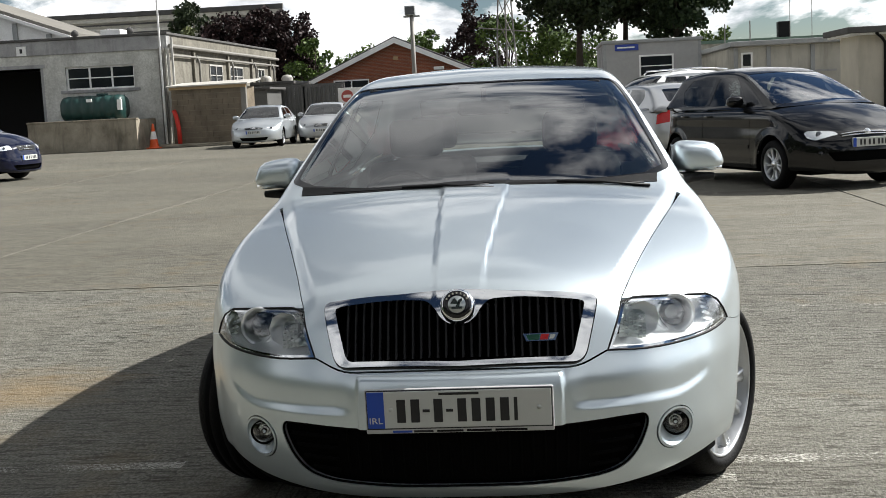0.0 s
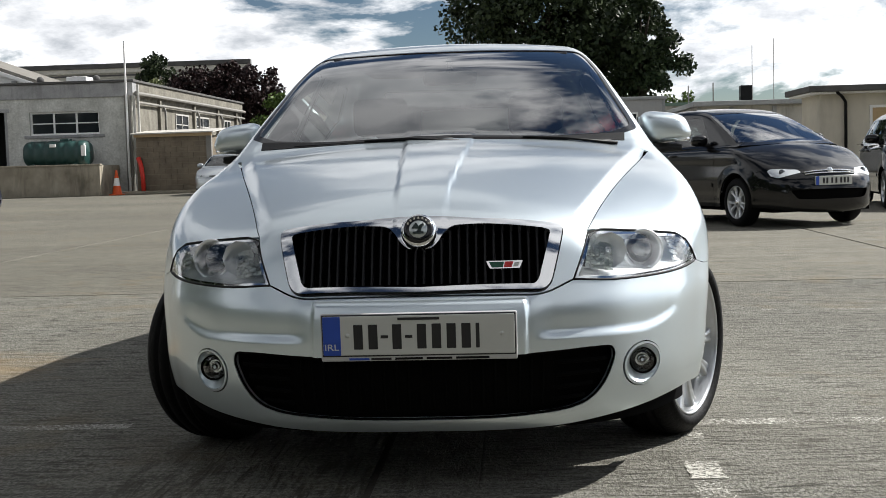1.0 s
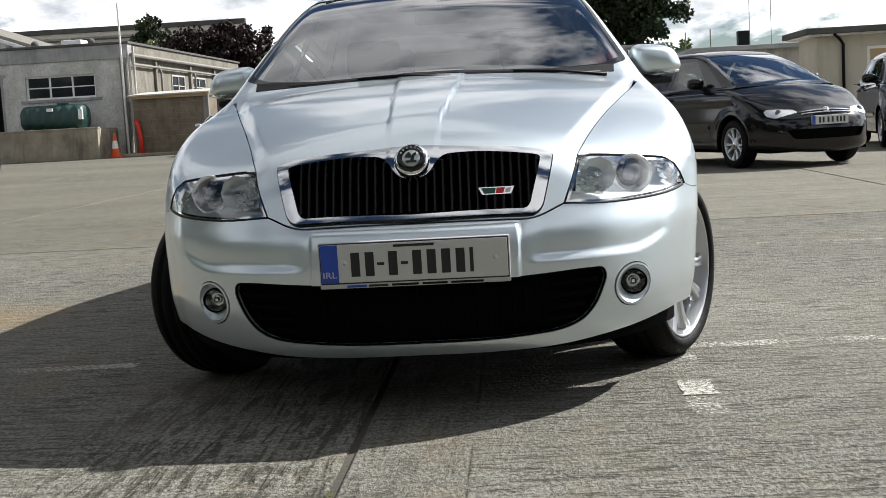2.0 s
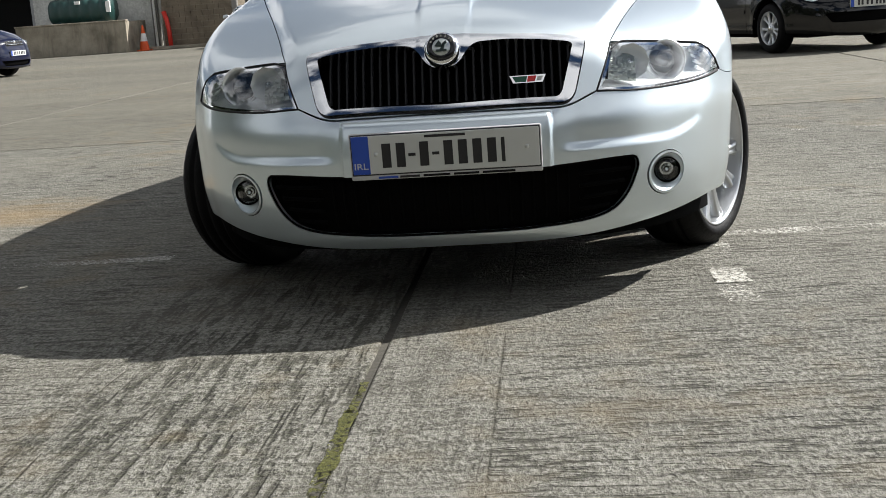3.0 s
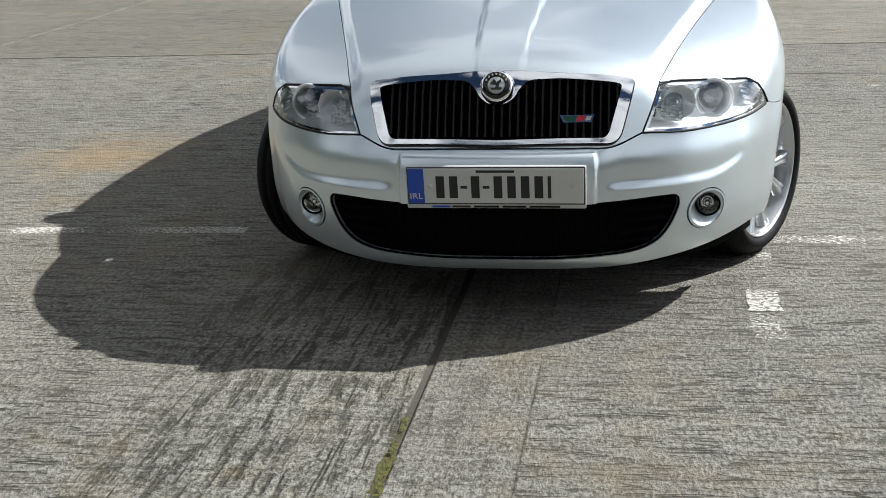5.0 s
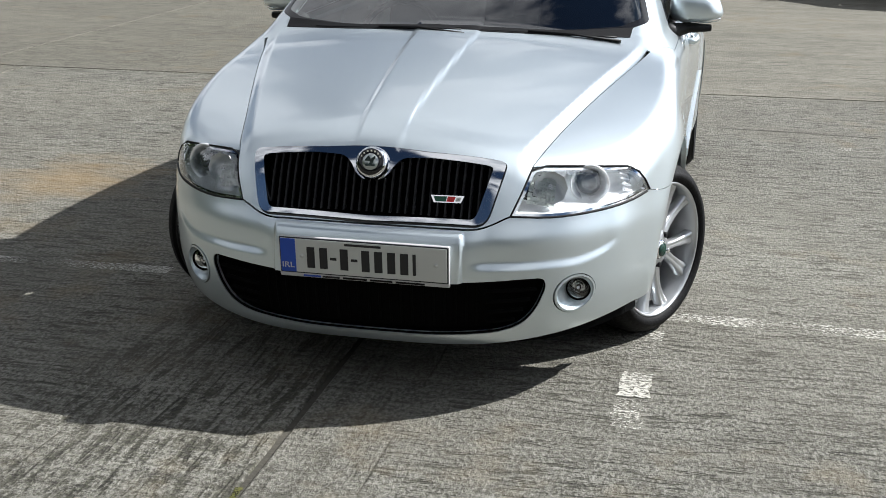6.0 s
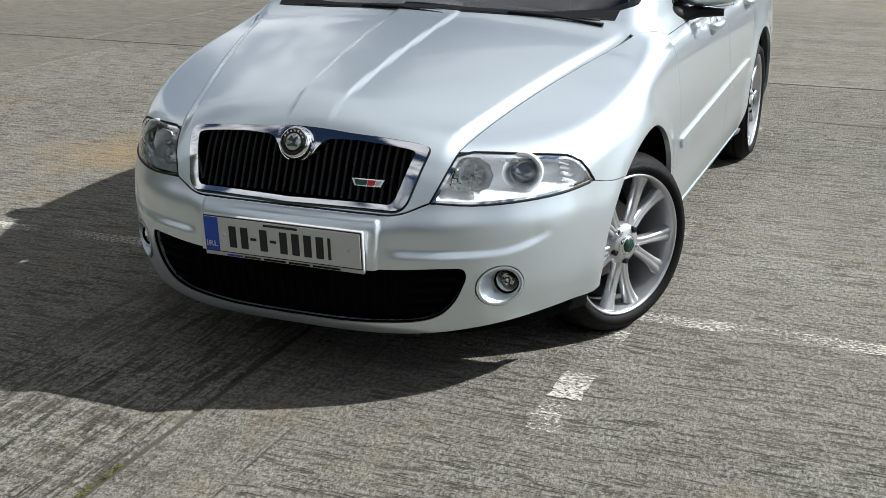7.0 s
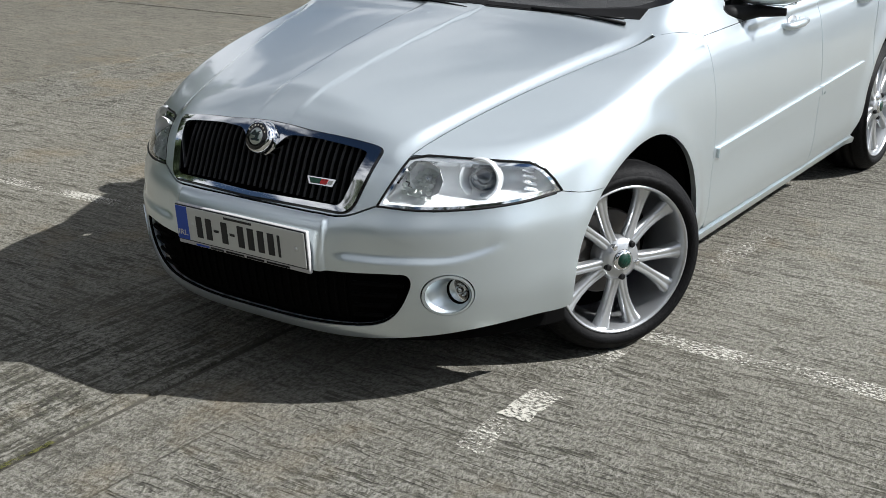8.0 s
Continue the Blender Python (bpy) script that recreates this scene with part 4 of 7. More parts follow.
        for j in range(5):
            z = 0.700 - 0.019 * j
            pts = snap(f, np.array([(x, 0.36, z) for x in np.linspace(0.735, 0.79 + 0.005 * j, 5)])) + np.array((-0.016, 0.034, 0))
            part("side_rib", tube(pts * k, 0.0055, 6), REFLECTOR, ob, smooth=True)
        base = on(np.concatenate([lamp_low[::2]])) + np.array((0, 0.002, -0.001))
        part("seal", tube(base * k, 0.0042, 6), BLACK, ob, smooth=True)
        base = on(np.concatenate([lamp_in[::2], lamp_top[2::2], lamp_out[2::2]])) + np.array((0, 0.003, 0))
        part("upper_seal", tube(base * k, 0.0034, 6), BLACK, ob, smooth=True)

    # wings
    rim_r = on(arch(s, 0, 133, -9))
    door_f = on(bend([tuple(rim_r[-1]), (0.87, 1.30, 0.262)]))
    edge_f = [(0.87, 1.355, 0.262), (0.888, 1.36, 0.45), (0.888, 1.362, 0.62), (0.87, 1.362, 0.80), (0.835, 1.352, 0.935)]
    door_edge = on(bend(edge_f), g)
    top = on(bend([edge_f[-1], (0.80, 1.26, 0.955), tuple(shut[-1])]), g)
    ring_w = np.concatenate([shut[::-1], lamp_top[1:], lamp_out[1:], seam[1:], rim_r[1:], door_f[1:], door_edge[1:], top[1:-1]])
    add("front_wing", sheet(g, wing, ring_w, [], 0.0125, depth=0.018, inset=0.0002), SILVER, car, twin=True)

    # doors
    side_v = Sideways()
    b_edge = on(bend([(0.86, 2.42, 0.255), (0.888, 2.43, 0.45), (0.888, 2.43, 0.62), (0.87, 2.44, 0.80), (0.835, 2.45, 0.945)]), g)
    belt_f = on(bend([tuple(door_edge[-1]), (0.835, 1.9, 0.942), tuple(b_edge[-1])]), g)
    sill_f = on(bend([tuple(b_edge[0]), (0.87, 1.9, 0.258), tuple(door_edge[0])]))
    fd = add("front_door", sheet(g, side_v, np.concatenate([door_edge, belt_f[1:], b_edge[::-1][1:], sill_f[1:-1]]), [], 0.02, depth=0.02, inset=0.0018), SILVER, car, twin=True)
    rear_rim = on(arch(s, 1, 150, 166, 6))
    c_edge = on(np.concatenate([bend([(0.86, 2.98, 0.258), (0.87, 3.04, 0.33), tuple(rear_rim[-1])]), rear_rim[::-1][1:], bend([tuple(rear_rim[0]), (0.885, 3.13, 0.70), (0.87, 3.21, 0.83), (0.835, 3.26, 0.955)])[1:]]), g)
    belt_r = on(bend([tuple(b_edge[-1]), (0.835, 2.85, 0.95), tuple(c_edge[-1])]), g)
    sill_r = on(bend([tuple(c_edge[0]), (0.87, 2.7, 0.256), tuple(b_edge[0])]))
    rd = add("rear_door", sheet(g, side_v, np.concatenate([b_edge, belt_r[1:], c_edge[::-1][1:], sill_r[1:-1]]), [], 0.02, depth=0.02, inset=0.0018), SILVER, car, twin=True)
    for i, side in enumerate((1, -1)):
        for door, y0, y1, hy in ((fd[i], 1.385, 2.424, 2.13), (rd[i], 2.432, 2.99, 3.02)):
            strip = sheet(f, side_v, on(np.array([(0.886, y, z) for y, z in rounded([(y0, 0.512 + 0.03 * (y0 - 1.385)), (y1, 0.512 + 0.03 * (y1 - 1.385)), (y1, 0.548 + 0.03 * (y1 - 1.385)), (y0, 0.548 + 0.03 * (y0 - 1.385))], 0.006, 0.02)])), [], 0.03, lift=0.011, depth=0.012, inset=0)
            strip = mirrored(strip) if side < 0 else strip
            mesh_ob("rubbing_strip", *strip[:2], SILVER, door, "raised body-coloured strip", normals=strip[2])
            q = on(np.array([(0.86, hy, 0.872)]))[0]
            bm = tube([(side * (q[0] + dx), hy + dy, 0.872 + 0.006 * dy) for dx, dy in ((-0.01, -0.10), (0.022, -0.085), (0.030, -0.03), (0.030, 0.03), (0.024, 0.085), (-0.01, 0.10))], [0.012, 0.015, 0.017, 0.017, 0.015, 0.012], 10)
            h = part("door_handle", bm, SILVER, door, smooth=True)
            v, fc = lathe([(0.0, 0.010), (0.030, 0.004), (0.046, 0.0015), (0.05, -0.004)], 28, "x")
            v = np.array(v) * (side, 1.05, 0.75) + (side * (q[0] + 0.001), hy, 0.866)
            mesh_ob("handle_dish", v, fc if side > 0 else [t[::-1] for t in fc], ALLOY, door, smooth=True)
    low_s = sheet(f, side_v, on(np.array([(0.85, y, z) for y, z in rounded([(1.225, 0.252), (3.03, 0.252), (3.06, 0.208), (1.21, 0.197)], 0.02, 0.03)])), [], 0.03, lift=0.004, depth=0.03, inset=0.002)
    add("sill", low_s, SILVER, car, twin=True)

    # rear quarters, tail
    rear_v = Upright(3.6, 1)
    rim2 = on(arch(s, 1, 150, -12))
    q_low = on(bend([tuple(rim2[-1]), (0.86, 4.0, 0.27), (0.80, 4.25, 0.27)]))
    q_end = on(bend([tuple(q_low[-1]), (0.80, 4.30, 0.6), (0.76, 4.30, 0.85), (0.70, 4.25, 1.02)]))
    q_top = on(bend([tuple(q_end[-1]), (0.76, 3.9, 0.99), (0.82, 3.5, 0.965), tuple(c_edge[-1])]), g)
    mid_c = c_edge[np.argmin(np.abs(c_edge[:, 2] - rim2[0][2])):]
    add("rear_quarter", sheet(f, side_v, np.concatenate([rim2, q_low[1:], q_end[1:], q_top[1:], mid_c[::-1][1:-1]]), [], 0.025, depth=0.015), SILVER, car, twin=True)
    tail_half = np.concatenate([bend([(0.0, 4.5, 0.27), (0.5, 4.4, 0.27), tuple(q_low[-1])]), q_end[1:], bend([tuple(q_end[-1]), (0.35, 4.4, 1.03), (0.0, 4.43, 1.03)])[1:]])
    add("tail", sheet(f, rear_v, full(on(tail_half)), [], 0.03, depth=0.015), SILVER, car)
    for side in (1, -1):
        tl = sheet(f, rear_v, on(np.array([(x, 4.4, z) for x, z in rounded([(0.50, 0.70), (0.78, 0.72), (0.76, 0.93), (0.52, 0.92)], 0.03, 0.02)])), [], 0.03, lift=0.006, depth=0.012, inset=0)
        tl = mirrored(tl) if side < 0 else tl
        mesh_ob("tail_lamp", *tl[:2], RED_ENAMEL, car, "red tail lamp", normals=tl[2])

    # roof, pillars and glass
    over = Lengthwise(0.0, 0.80, 0.6)
    rim_b = np.concatenate([on(bend([tuple(shut[-1]), (0.80, 1.26, 0.957), tuple(belt_f[0])]), g), belt_f[1:], belt_r[1:], q_top[::-1][1:]])
    shell = np.concatenate([rim_b, on(bend([tuple(rim_b[-1]), (0.35, 4.36, 1.035), (0.0, 4.40, 1.035), (-0.35, 4.36, 1.035), tuple(rim_b[-1] * m)]), g)[1:-1], (rim_b * m)[::-1], on(bend([tuple(rim_b[0] * m), (-0.62, 1.192, 0.97), (-0.4, 1.142, 0.98), (0, 1.108, 0.985), (0.4, 1.142, 0.98), (0.62, 1.192, 0.97), tuple(rim_b[0])]), g)[1:-1]])
    ws = full(on(rounded([(0.0, 1.12, 1.0), (0.40, 1.155, 0.99), (0.66, 1.262, 0.988), (0.706, 1.335, 0.995), (0.64, 1.62, 1.17), (0.575, 1.99, 1.352), (0.545, 2.03, 1.372), (0.3, 1.975, 1.40), (0.0, 1.95, 1.41)], [0, 0.1, 0.03, 0.04, 0.3, 0.04, 0.04, 0.2, 0], closed=False), g))
    sw = [(0.80, 1.60, 0.975), (0.78, 2.40, 0.98), (0.66, 2.36, 1.355), (0.63, 2.12, 1.352)]
    sw2 = [(0.79, 2.50, 0.985), (0.79, 3.12, 0.99), (0.72, 3.42, 1.17), (0.64, 3.20, 1.345), (0.66, 2.46, 1.362)]
    w1, w2 = on(rounded(sw, 0.03), g), on(rounded(sw2, 0.04), g)
    rw = full(on(rounded([(0.0, 4.22, 1.10), (0.5, 4.17, 1.10), (0.47, 3.66, 1.335), (0.0, 3.70, 1.345)], [0, 0.05, 0.05, 0], closed=False), g))
    roof = add("roof", sheet(g, over, shell, [ws, w1, w1 * m, w2, w2 * m, rw], 0.016, depth=0.005, inset=0.0002), SILVER, car)[0]
    for name, ringp, gap in (("windscreen", ws, 0.012), ("rear_window", rw, 0.04)):
        ob = add(name, sheet(g, over, ringp, [], gap, lift=-0.002, depth=0.0, inset=0.0), SCREEN_GLASS, car, "clear curved glass")[0]
        ob.visible_shadow = False
        band = add("black_border", sheet(g, over, ringp, [shrink_ring(ringp, over, g, 0.016)], 0.012, lift=0.001, depth=0.004, inset=0), GLOSS_BLACK, ob)
    for w in (w1, w2):
        add("side_window", sheet(g, over, w, [], 0.04, lift=-0.003, depth=0.0, inset=0.0), TINTED_GLASS, car, twin=True)
        add("window_seal", sheet(g, over, w, [shrink_ring(w, over, g, 0.02)], 0.02, lift=0.002, depth=0.006, inset=-0.006), BLACK, car, twin=True)

    # cowl and wipers
    lead_c = [(0.665, 1.212, 0.972), (0.60, 1.192, 0.975), (0.40, 1.143, 0.98), (0.20, 1.117, 0.985), (0.0, 1.110, 0.99)]
    back_c = [(0.0, 1.142, 1.0), (0.4, 1.178, 0.99), (0.665, 1.275, 0.985)]
    cowl = on(full(np.concatenate([bend(back_c), bend(lead_c)])), g)
    add("cowl", sheet(g, over, cowl, [], 0.012, lift=0.002, depth=0.004, inset=0), BLACK, car, "black plastic cowl below the windscreen")
    for x0, x1 in ((0.62, 0.03), (0.05, -0.54)):
        pts = snap(g, np.array([(x0 + (x1 - x0) * u, 1.118 + 0.20 * (x0 + (x1 - x0) * u) ** 2 + 0.012 * u, 1.0) for u in np.linspace(0, 1, 12)])) + np.array((0, -0.010, -0.004))
        wp = part("wiper", tube(pts, 0.0045, 6), BLACK, car, smooth=True)
        arm = [pts[0] + (0.02, -0.03, -0.010), pts[3] + (0, -0.008, 0.004), pts[6] + (0, 0, 0.006)]
        part("wiper_arm", tube(arm, [0.006, 0.0045, 0.004], 6), BLACK, wp, smooth=True)

    # door mirrors
    for side in (1, -1):
        ob = new("door_mirror")
        ob.parent = car
        bm = bmesh.new()
        bmesh.ops.create_uvsphere(bm, u_segments=36, v_segments=20, radius=1.0)
        for q in bm.verts:
            x, y, z = q.co
            sq = lambda t, n: math.copysign(abs(t) ** n, t)
            x, z = sq(x, 0.57), sq(z, 0.57)
            y = max(-1, min(0.55, y)) if y > 0 else y
            w = 0.104 * (1 - 0.10 * z)
            q.co = (side * (0.884 + x * w - 0.01 * z), 1.80 + y * 0.085 - 0.035 * (x - 0.2) * -1 * 0.5, 1.047 + z * (0.063 - 0.010 * x))
        if side < 0:
            bmesh.ops.reverse_faces(bm, faces=bm.faces)
        part("mirror_shell", bm, SILVER, ob, smooth=True)
        part("mirror_foot", tube([(side * 0.76, 1.62, 0.955), (side * 0.80, 1.70, 0.957), (side * 0.86, 1.77, 0.962), (side * 0.95, 1.785, 0.962)], [0.043, 0.031, 0.022, 0.014], 12), BLACK, ob, smooth=True)
        part("mirror_glass", box_bm(min(side * 0.78, side * 0.965), max(side * 0.78, side * 0.965), 1.842, 1.85, 0.993, 1.095, 0.003), CHROME, ob)
        part("indicator", tube([(side * 0.86, 1.725, 0.998), (side * 0.94, 1.745, 0.996), (side * 0.98, 1.79, 0.998)], [0.008, 0.010, 0.008], 8), LAMP_GLASS, ob, smooth=True)

    # number plate: bars in place of the characters
    plate = new("number_plate")
    plate.parent = car
    tagged(plate, "white plate with blue band in a black-edged holder")
    plate.matrix_basis = Matrix.Translation((0, -0.021, 0.464)) @ Euler((radians(4), 0, 0)).to_matrix().to_4x4()
    part("holder", box_bm(-0.266, 0.266, 0, 0.014, -0.068, 0.063, 0.004), plain("holder_grey", (0.5, 0.5, 0.5), 0.4), plate)
    part("holder_edge", box_bm(-0.263, 0.263, -0.002, 0.004, -0.055, 0.061, 0.003), INK, plate)
    part("face", box_bm(-0.2595, 0.2595, -0.004, 0.002, -0.0505, 0.0575, 0.002), PLATE_WHITE, plate)
    part("blue_band", box_bm(-0.2590, -0.211, -0.0052, 0.001, -0.050, 0.057, 0.001), PLATE_BLUE, plate)
    lettering("country_letters", "IRL", 0.017, PLATE_WHITE, plate, (-0.235, -0.0057, -0.027), width=0.038)
    for x in (-0.163, -0.123, -0.058, 0.009, 0.049, 0.089, 0.129, 0.160):
        wide = 0.005 if x > 0.15 else 0.0125
        part("character_bar", box_bm(x - wide, x + wide, -0.0055, 0.0, -0.034, 0.034, 0.001), INK, plate)
    for x in (-0.092, -0.026):
        part("dash_bar", box_bm(x - 0.010, x + 0.010, -0.0055, 0.0, -0.004, 0.004), INK, plate)
    part("text_bar", box_bm(-0.055, 0.058, -0.0052, 0.0, 0.045, 0.052), INK, plate)
    for x in (-0.192, 0.225):
        v, fc = lathe([(0, -0.008), (0.006, -0.006), (0.007, -0.003)], 16, "y")
        mesh_ob("screw_cap", [(q[0] + x, q[1], q[2] + 0.004) for q in v], fc, PLATE_WHITE, plate, smooth=True)
    for x0, x1, ink in ((-0.19, -0.135, PLATE_BLUE), (-0.13, -0.075, INK), (-0.065, 0.01, BLACK), (0.02, 0.09, BLACK), (0.10, 0.19, BLACK)):
        part("dealer_bar", box_bm(x0, x1, -0.0012, 0.004, -0.0645, -0.0585), ink, plate)

    # wheels, turned in front
    for side in (1, -1):
        base = Matrix.Rotation(0 if side > 0 else math.pi, 4, "Z")
        at = Matrix.Translation((0.757 if side > 0 else -0.742, 0.845 if side > 0 else 0.862, 0.308)) @ Matrix.Rotation(radians(-28 if side > 0 else -25), 4, "Z")
        wheel(car, at @ base @ pose(0, 0, 0, 0, 0, 0), cap=CAP_GREEN)
        wheel(car, Matrix.Translation((side * 0.768, 3.42, 0.308)) @ base, cap=CAP_GREEN)

    # underside, wheel wells, engine bay
    hull = bmesh.new()
    box_bm(-0.70, 0.70, 1.22, 4.25, 0.19, 0.30, 0.02, bm=hull)
    box_bm(-0.46, 0.46, 0.20, 1.25, 0.20, 0.30, 0.02, bm=hull)
    box_bm(-0.50, 0.50, 0.20, 1.30, 0.26, 0.72, 0.05, bm=hull)
    box_bm(-0.79, 0.79, 1.26, 3.00, 0.21, 0.40, 0.02, bm=hull)
    box_bm(-0.76, 0.76, 1.18, 1.32, 0.26, 0.93, 0.02, bm=hull)
    box_bm(-0.50, 0.50, 2.95, 4.25, 0.26, 0.80, 0.03, bm=hull)
    # tray added to block light, so the ground under the nose stays dark
    lip = low[::-1] - np.array((0.0, -0.035, 0.0))
    lip[:, 0] *= 0.94
    lip = np.concatenate([lip, [(0.75, 0.48, 0.2)], [(-0.75, 0.48, 0.2)], (lip * m)[::-1][:-1]])
    bm = bmesh.new()
    foot = [bm.verts.new((x, y, 0.180)) for x, y, z in lip]
    head = [bm.verts.new((x, y, 0.222)) for x, y, z in lip]
    bm.faces.new(foot[::-1]), bm.faces.new(head)
    for a in range(len(foot)):
        b = (a + 1) % len(foot)
        bm.faces.new((foot[a], foot[b], head[b], head[a]))
    part("undertray", bm, CAVITY, car, "black plastic tray added under the bumper to keep light out")
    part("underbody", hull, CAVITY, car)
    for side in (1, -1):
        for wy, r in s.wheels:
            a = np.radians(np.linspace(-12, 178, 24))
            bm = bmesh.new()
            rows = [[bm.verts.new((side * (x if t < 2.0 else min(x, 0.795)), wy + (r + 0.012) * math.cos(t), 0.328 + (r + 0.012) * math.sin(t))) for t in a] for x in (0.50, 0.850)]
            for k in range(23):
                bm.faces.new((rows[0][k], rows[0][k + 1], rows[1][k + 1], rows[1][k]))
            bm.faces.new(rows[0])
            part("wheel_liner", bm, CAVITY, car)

    # cabin inside
    dash = bmesh.new()
    box_bm(-0.70, 0.70, 1.30, 1.66, 0.62, 0.945, 0.05, 3, bm=dash)
    box_bm(0.18, 0.62, 1.60, 1.70, 0.66, 0.90, 0.04, 3, bm=dash)
    part("dashboard", dash, FABRIC, car, "dark grey dashboard")
    col = [(-0.37 + 0.18 * math.cos(t), 1.80 + 0.07 * math.sin(t), 0.86 + 0.165 * math.sin(t)) for t in np.linspace(0, 2 * math.pi, 36, endpoint=False)]
    sw_ob = part("steering_wheel", tube(col, 0.014, 8, True), BLACK, car, smooth=True)
    part("steering_boss", tube([(-0.37, 1.66, 0.80), (-0.37, 1.79, 0.855)], [0.05, 0.06], 12), BLACK, sw_ob, smooth=True)
    for x in (-0.37, 0.37):
        for y, h in ((2.35, 0.62), (3.20, 0.60)):
            seat = new("seat")
            seat.parent = car
            part("cushion", box_bm(x - 0.24, x + 0.24, y - 0.42, y + 0.06, 0.34, 0.52, 0.06, 3), FABRIC, seat, smooth=True)
            b = box_bm(x - 0.235, x + 0.235, y - 0.06, y + 0.07, 0.46, 0.46 + h * 0.98, 0.055, 3)
            bmesh.ops.rotate(b, verts=b.verts, cent=(x, y, 0.46), matrix=Matrix.Rotation(radians(-17), 3, "X"))
            part("seat_back", b, FABRIC, seat, smooth=True)
            b = box_bm(x - 0.13, x + 0.13, y + 0.15, y + 0.25, 1.06, 1.24, 0.04, 3)
            part("headrest", b, FABRIC, seat, smooth=True)
    part("seat_bulkhead", box_bm(-0.66, 0.66, 3.42, 3.47, 0.30, 0.93, 0.01), FABRIC, car)
    part("parcel_shelf", box_bm(-0.73, 0.73, 3.45, 4.15, 0.94, 0.97, 0.01), FABRIC, car)
    part("headlining", box_bm(-0.50, 0.50, 2.15, 3.5, 1.395, 1.41, 0.005), plain("headlining_cloth", (0.35, 0.35, 0.33), 0.9), car)
    mir = part("rear_view_mirror", box_bm(-0.115, 0.115, 1.93, 1.96, 1.255, 1.315, 0.02, 3), BLACK, car, smooth=True)
    part("mirror_stalk", tube([(0, 1.95, 1.30), (0, 1.92, 1.37)], 0.012, 8), BLACK, mir)
    for side in (1, -1):
        part("sun_visor", box_bm(min(side * 0.12, side * 0.5), max(side * 0.12, side * 0.5), 1.97, 2.12, 1.372, 1.382, 0.004), FABRIC, car)
    part("roof_aerial", tube([(0.0, 3.3, 1.43), (0.0, 3.42, 1.50), (0.0, 3.58, 1.60)], [0.016, 0.005, 0.002], 8), BLACK, car, smooth=True)
    return car


def shrink_ring(ring, view=None, f=None, by=0.0):
    """A ring moved inwards over its surface, by metres."""
    if not by:
        return ring
    d = shrink(view.flat(ring), by)
    for _ in range(2):
        d = 0.5 * d + 0.25 * np.roll(d, 1, 0) + 0.25 * np.roll(d, -1, 0)
    return cast(f, *view.rays(d))


PROJECTOR = plain("projector_glass", (0.10, 0.11, 0.12), 0.04, 0.6, 0.1, 20, 0, 1.0)
build_saloon()

# ---- the other parked cars ----
def car_shape(length, half, height, nose_z, base_y, base_z, top_y, back_y, tail_z, wheels, tyre, square=3.0):
    """A simpler car body from a few main sizes."""
    nz = nose_z
    return Shape(
        length, half,
        nose=[(0.15, 0.10), (0.22, 0.03), (0.35, 0.0), (0.5, 0.005), (0.6, 0.035), (nz - 0.05, 0.09), (nz, 0.13), (nz + 0.1, 0.24)],
        waist=[(0.15, half - 0.10), (0.22, half - 0.035), (0.40, half - 0.008), (0.58, half), (0.75, half - 0.008), (base_z - 0.07, half - 0.03), (base_z, half - 0.07)],
        deck=[(0.0, nz - 0.06), (0.08, nz - 0.01), (0.16, nz + 0.025), (0.4, nz + 0.10 + 0.2 * (base_z - nz - 0.1)), (base_y, base_z), (base_y + 0.4, base_z + 0.012), (length * 0.6, base_z - 0.01), (length - 0.4, tail_z), (length, tail_z - 0.04)],
        crown=lambda y: 0.08 + 0.40 * np.exp(-np.clip(y, 0, 9) / 0.42),
        screen=(base_y, base_z - 0.01, top_y, height - 0.075, 0.22), roof=(height, (top_y + back_y) / 2 - 0.1, 0.09, 0.07, 0.10), side=(half - 0.07, base_z - 0.04, 0.47),
        rear=(length - 0.12, tail_z - 0.02, back_y, height - 0.06), wheels=wheels, tyre=tyre, square=square,
    )


KEPT_PANELS = {}


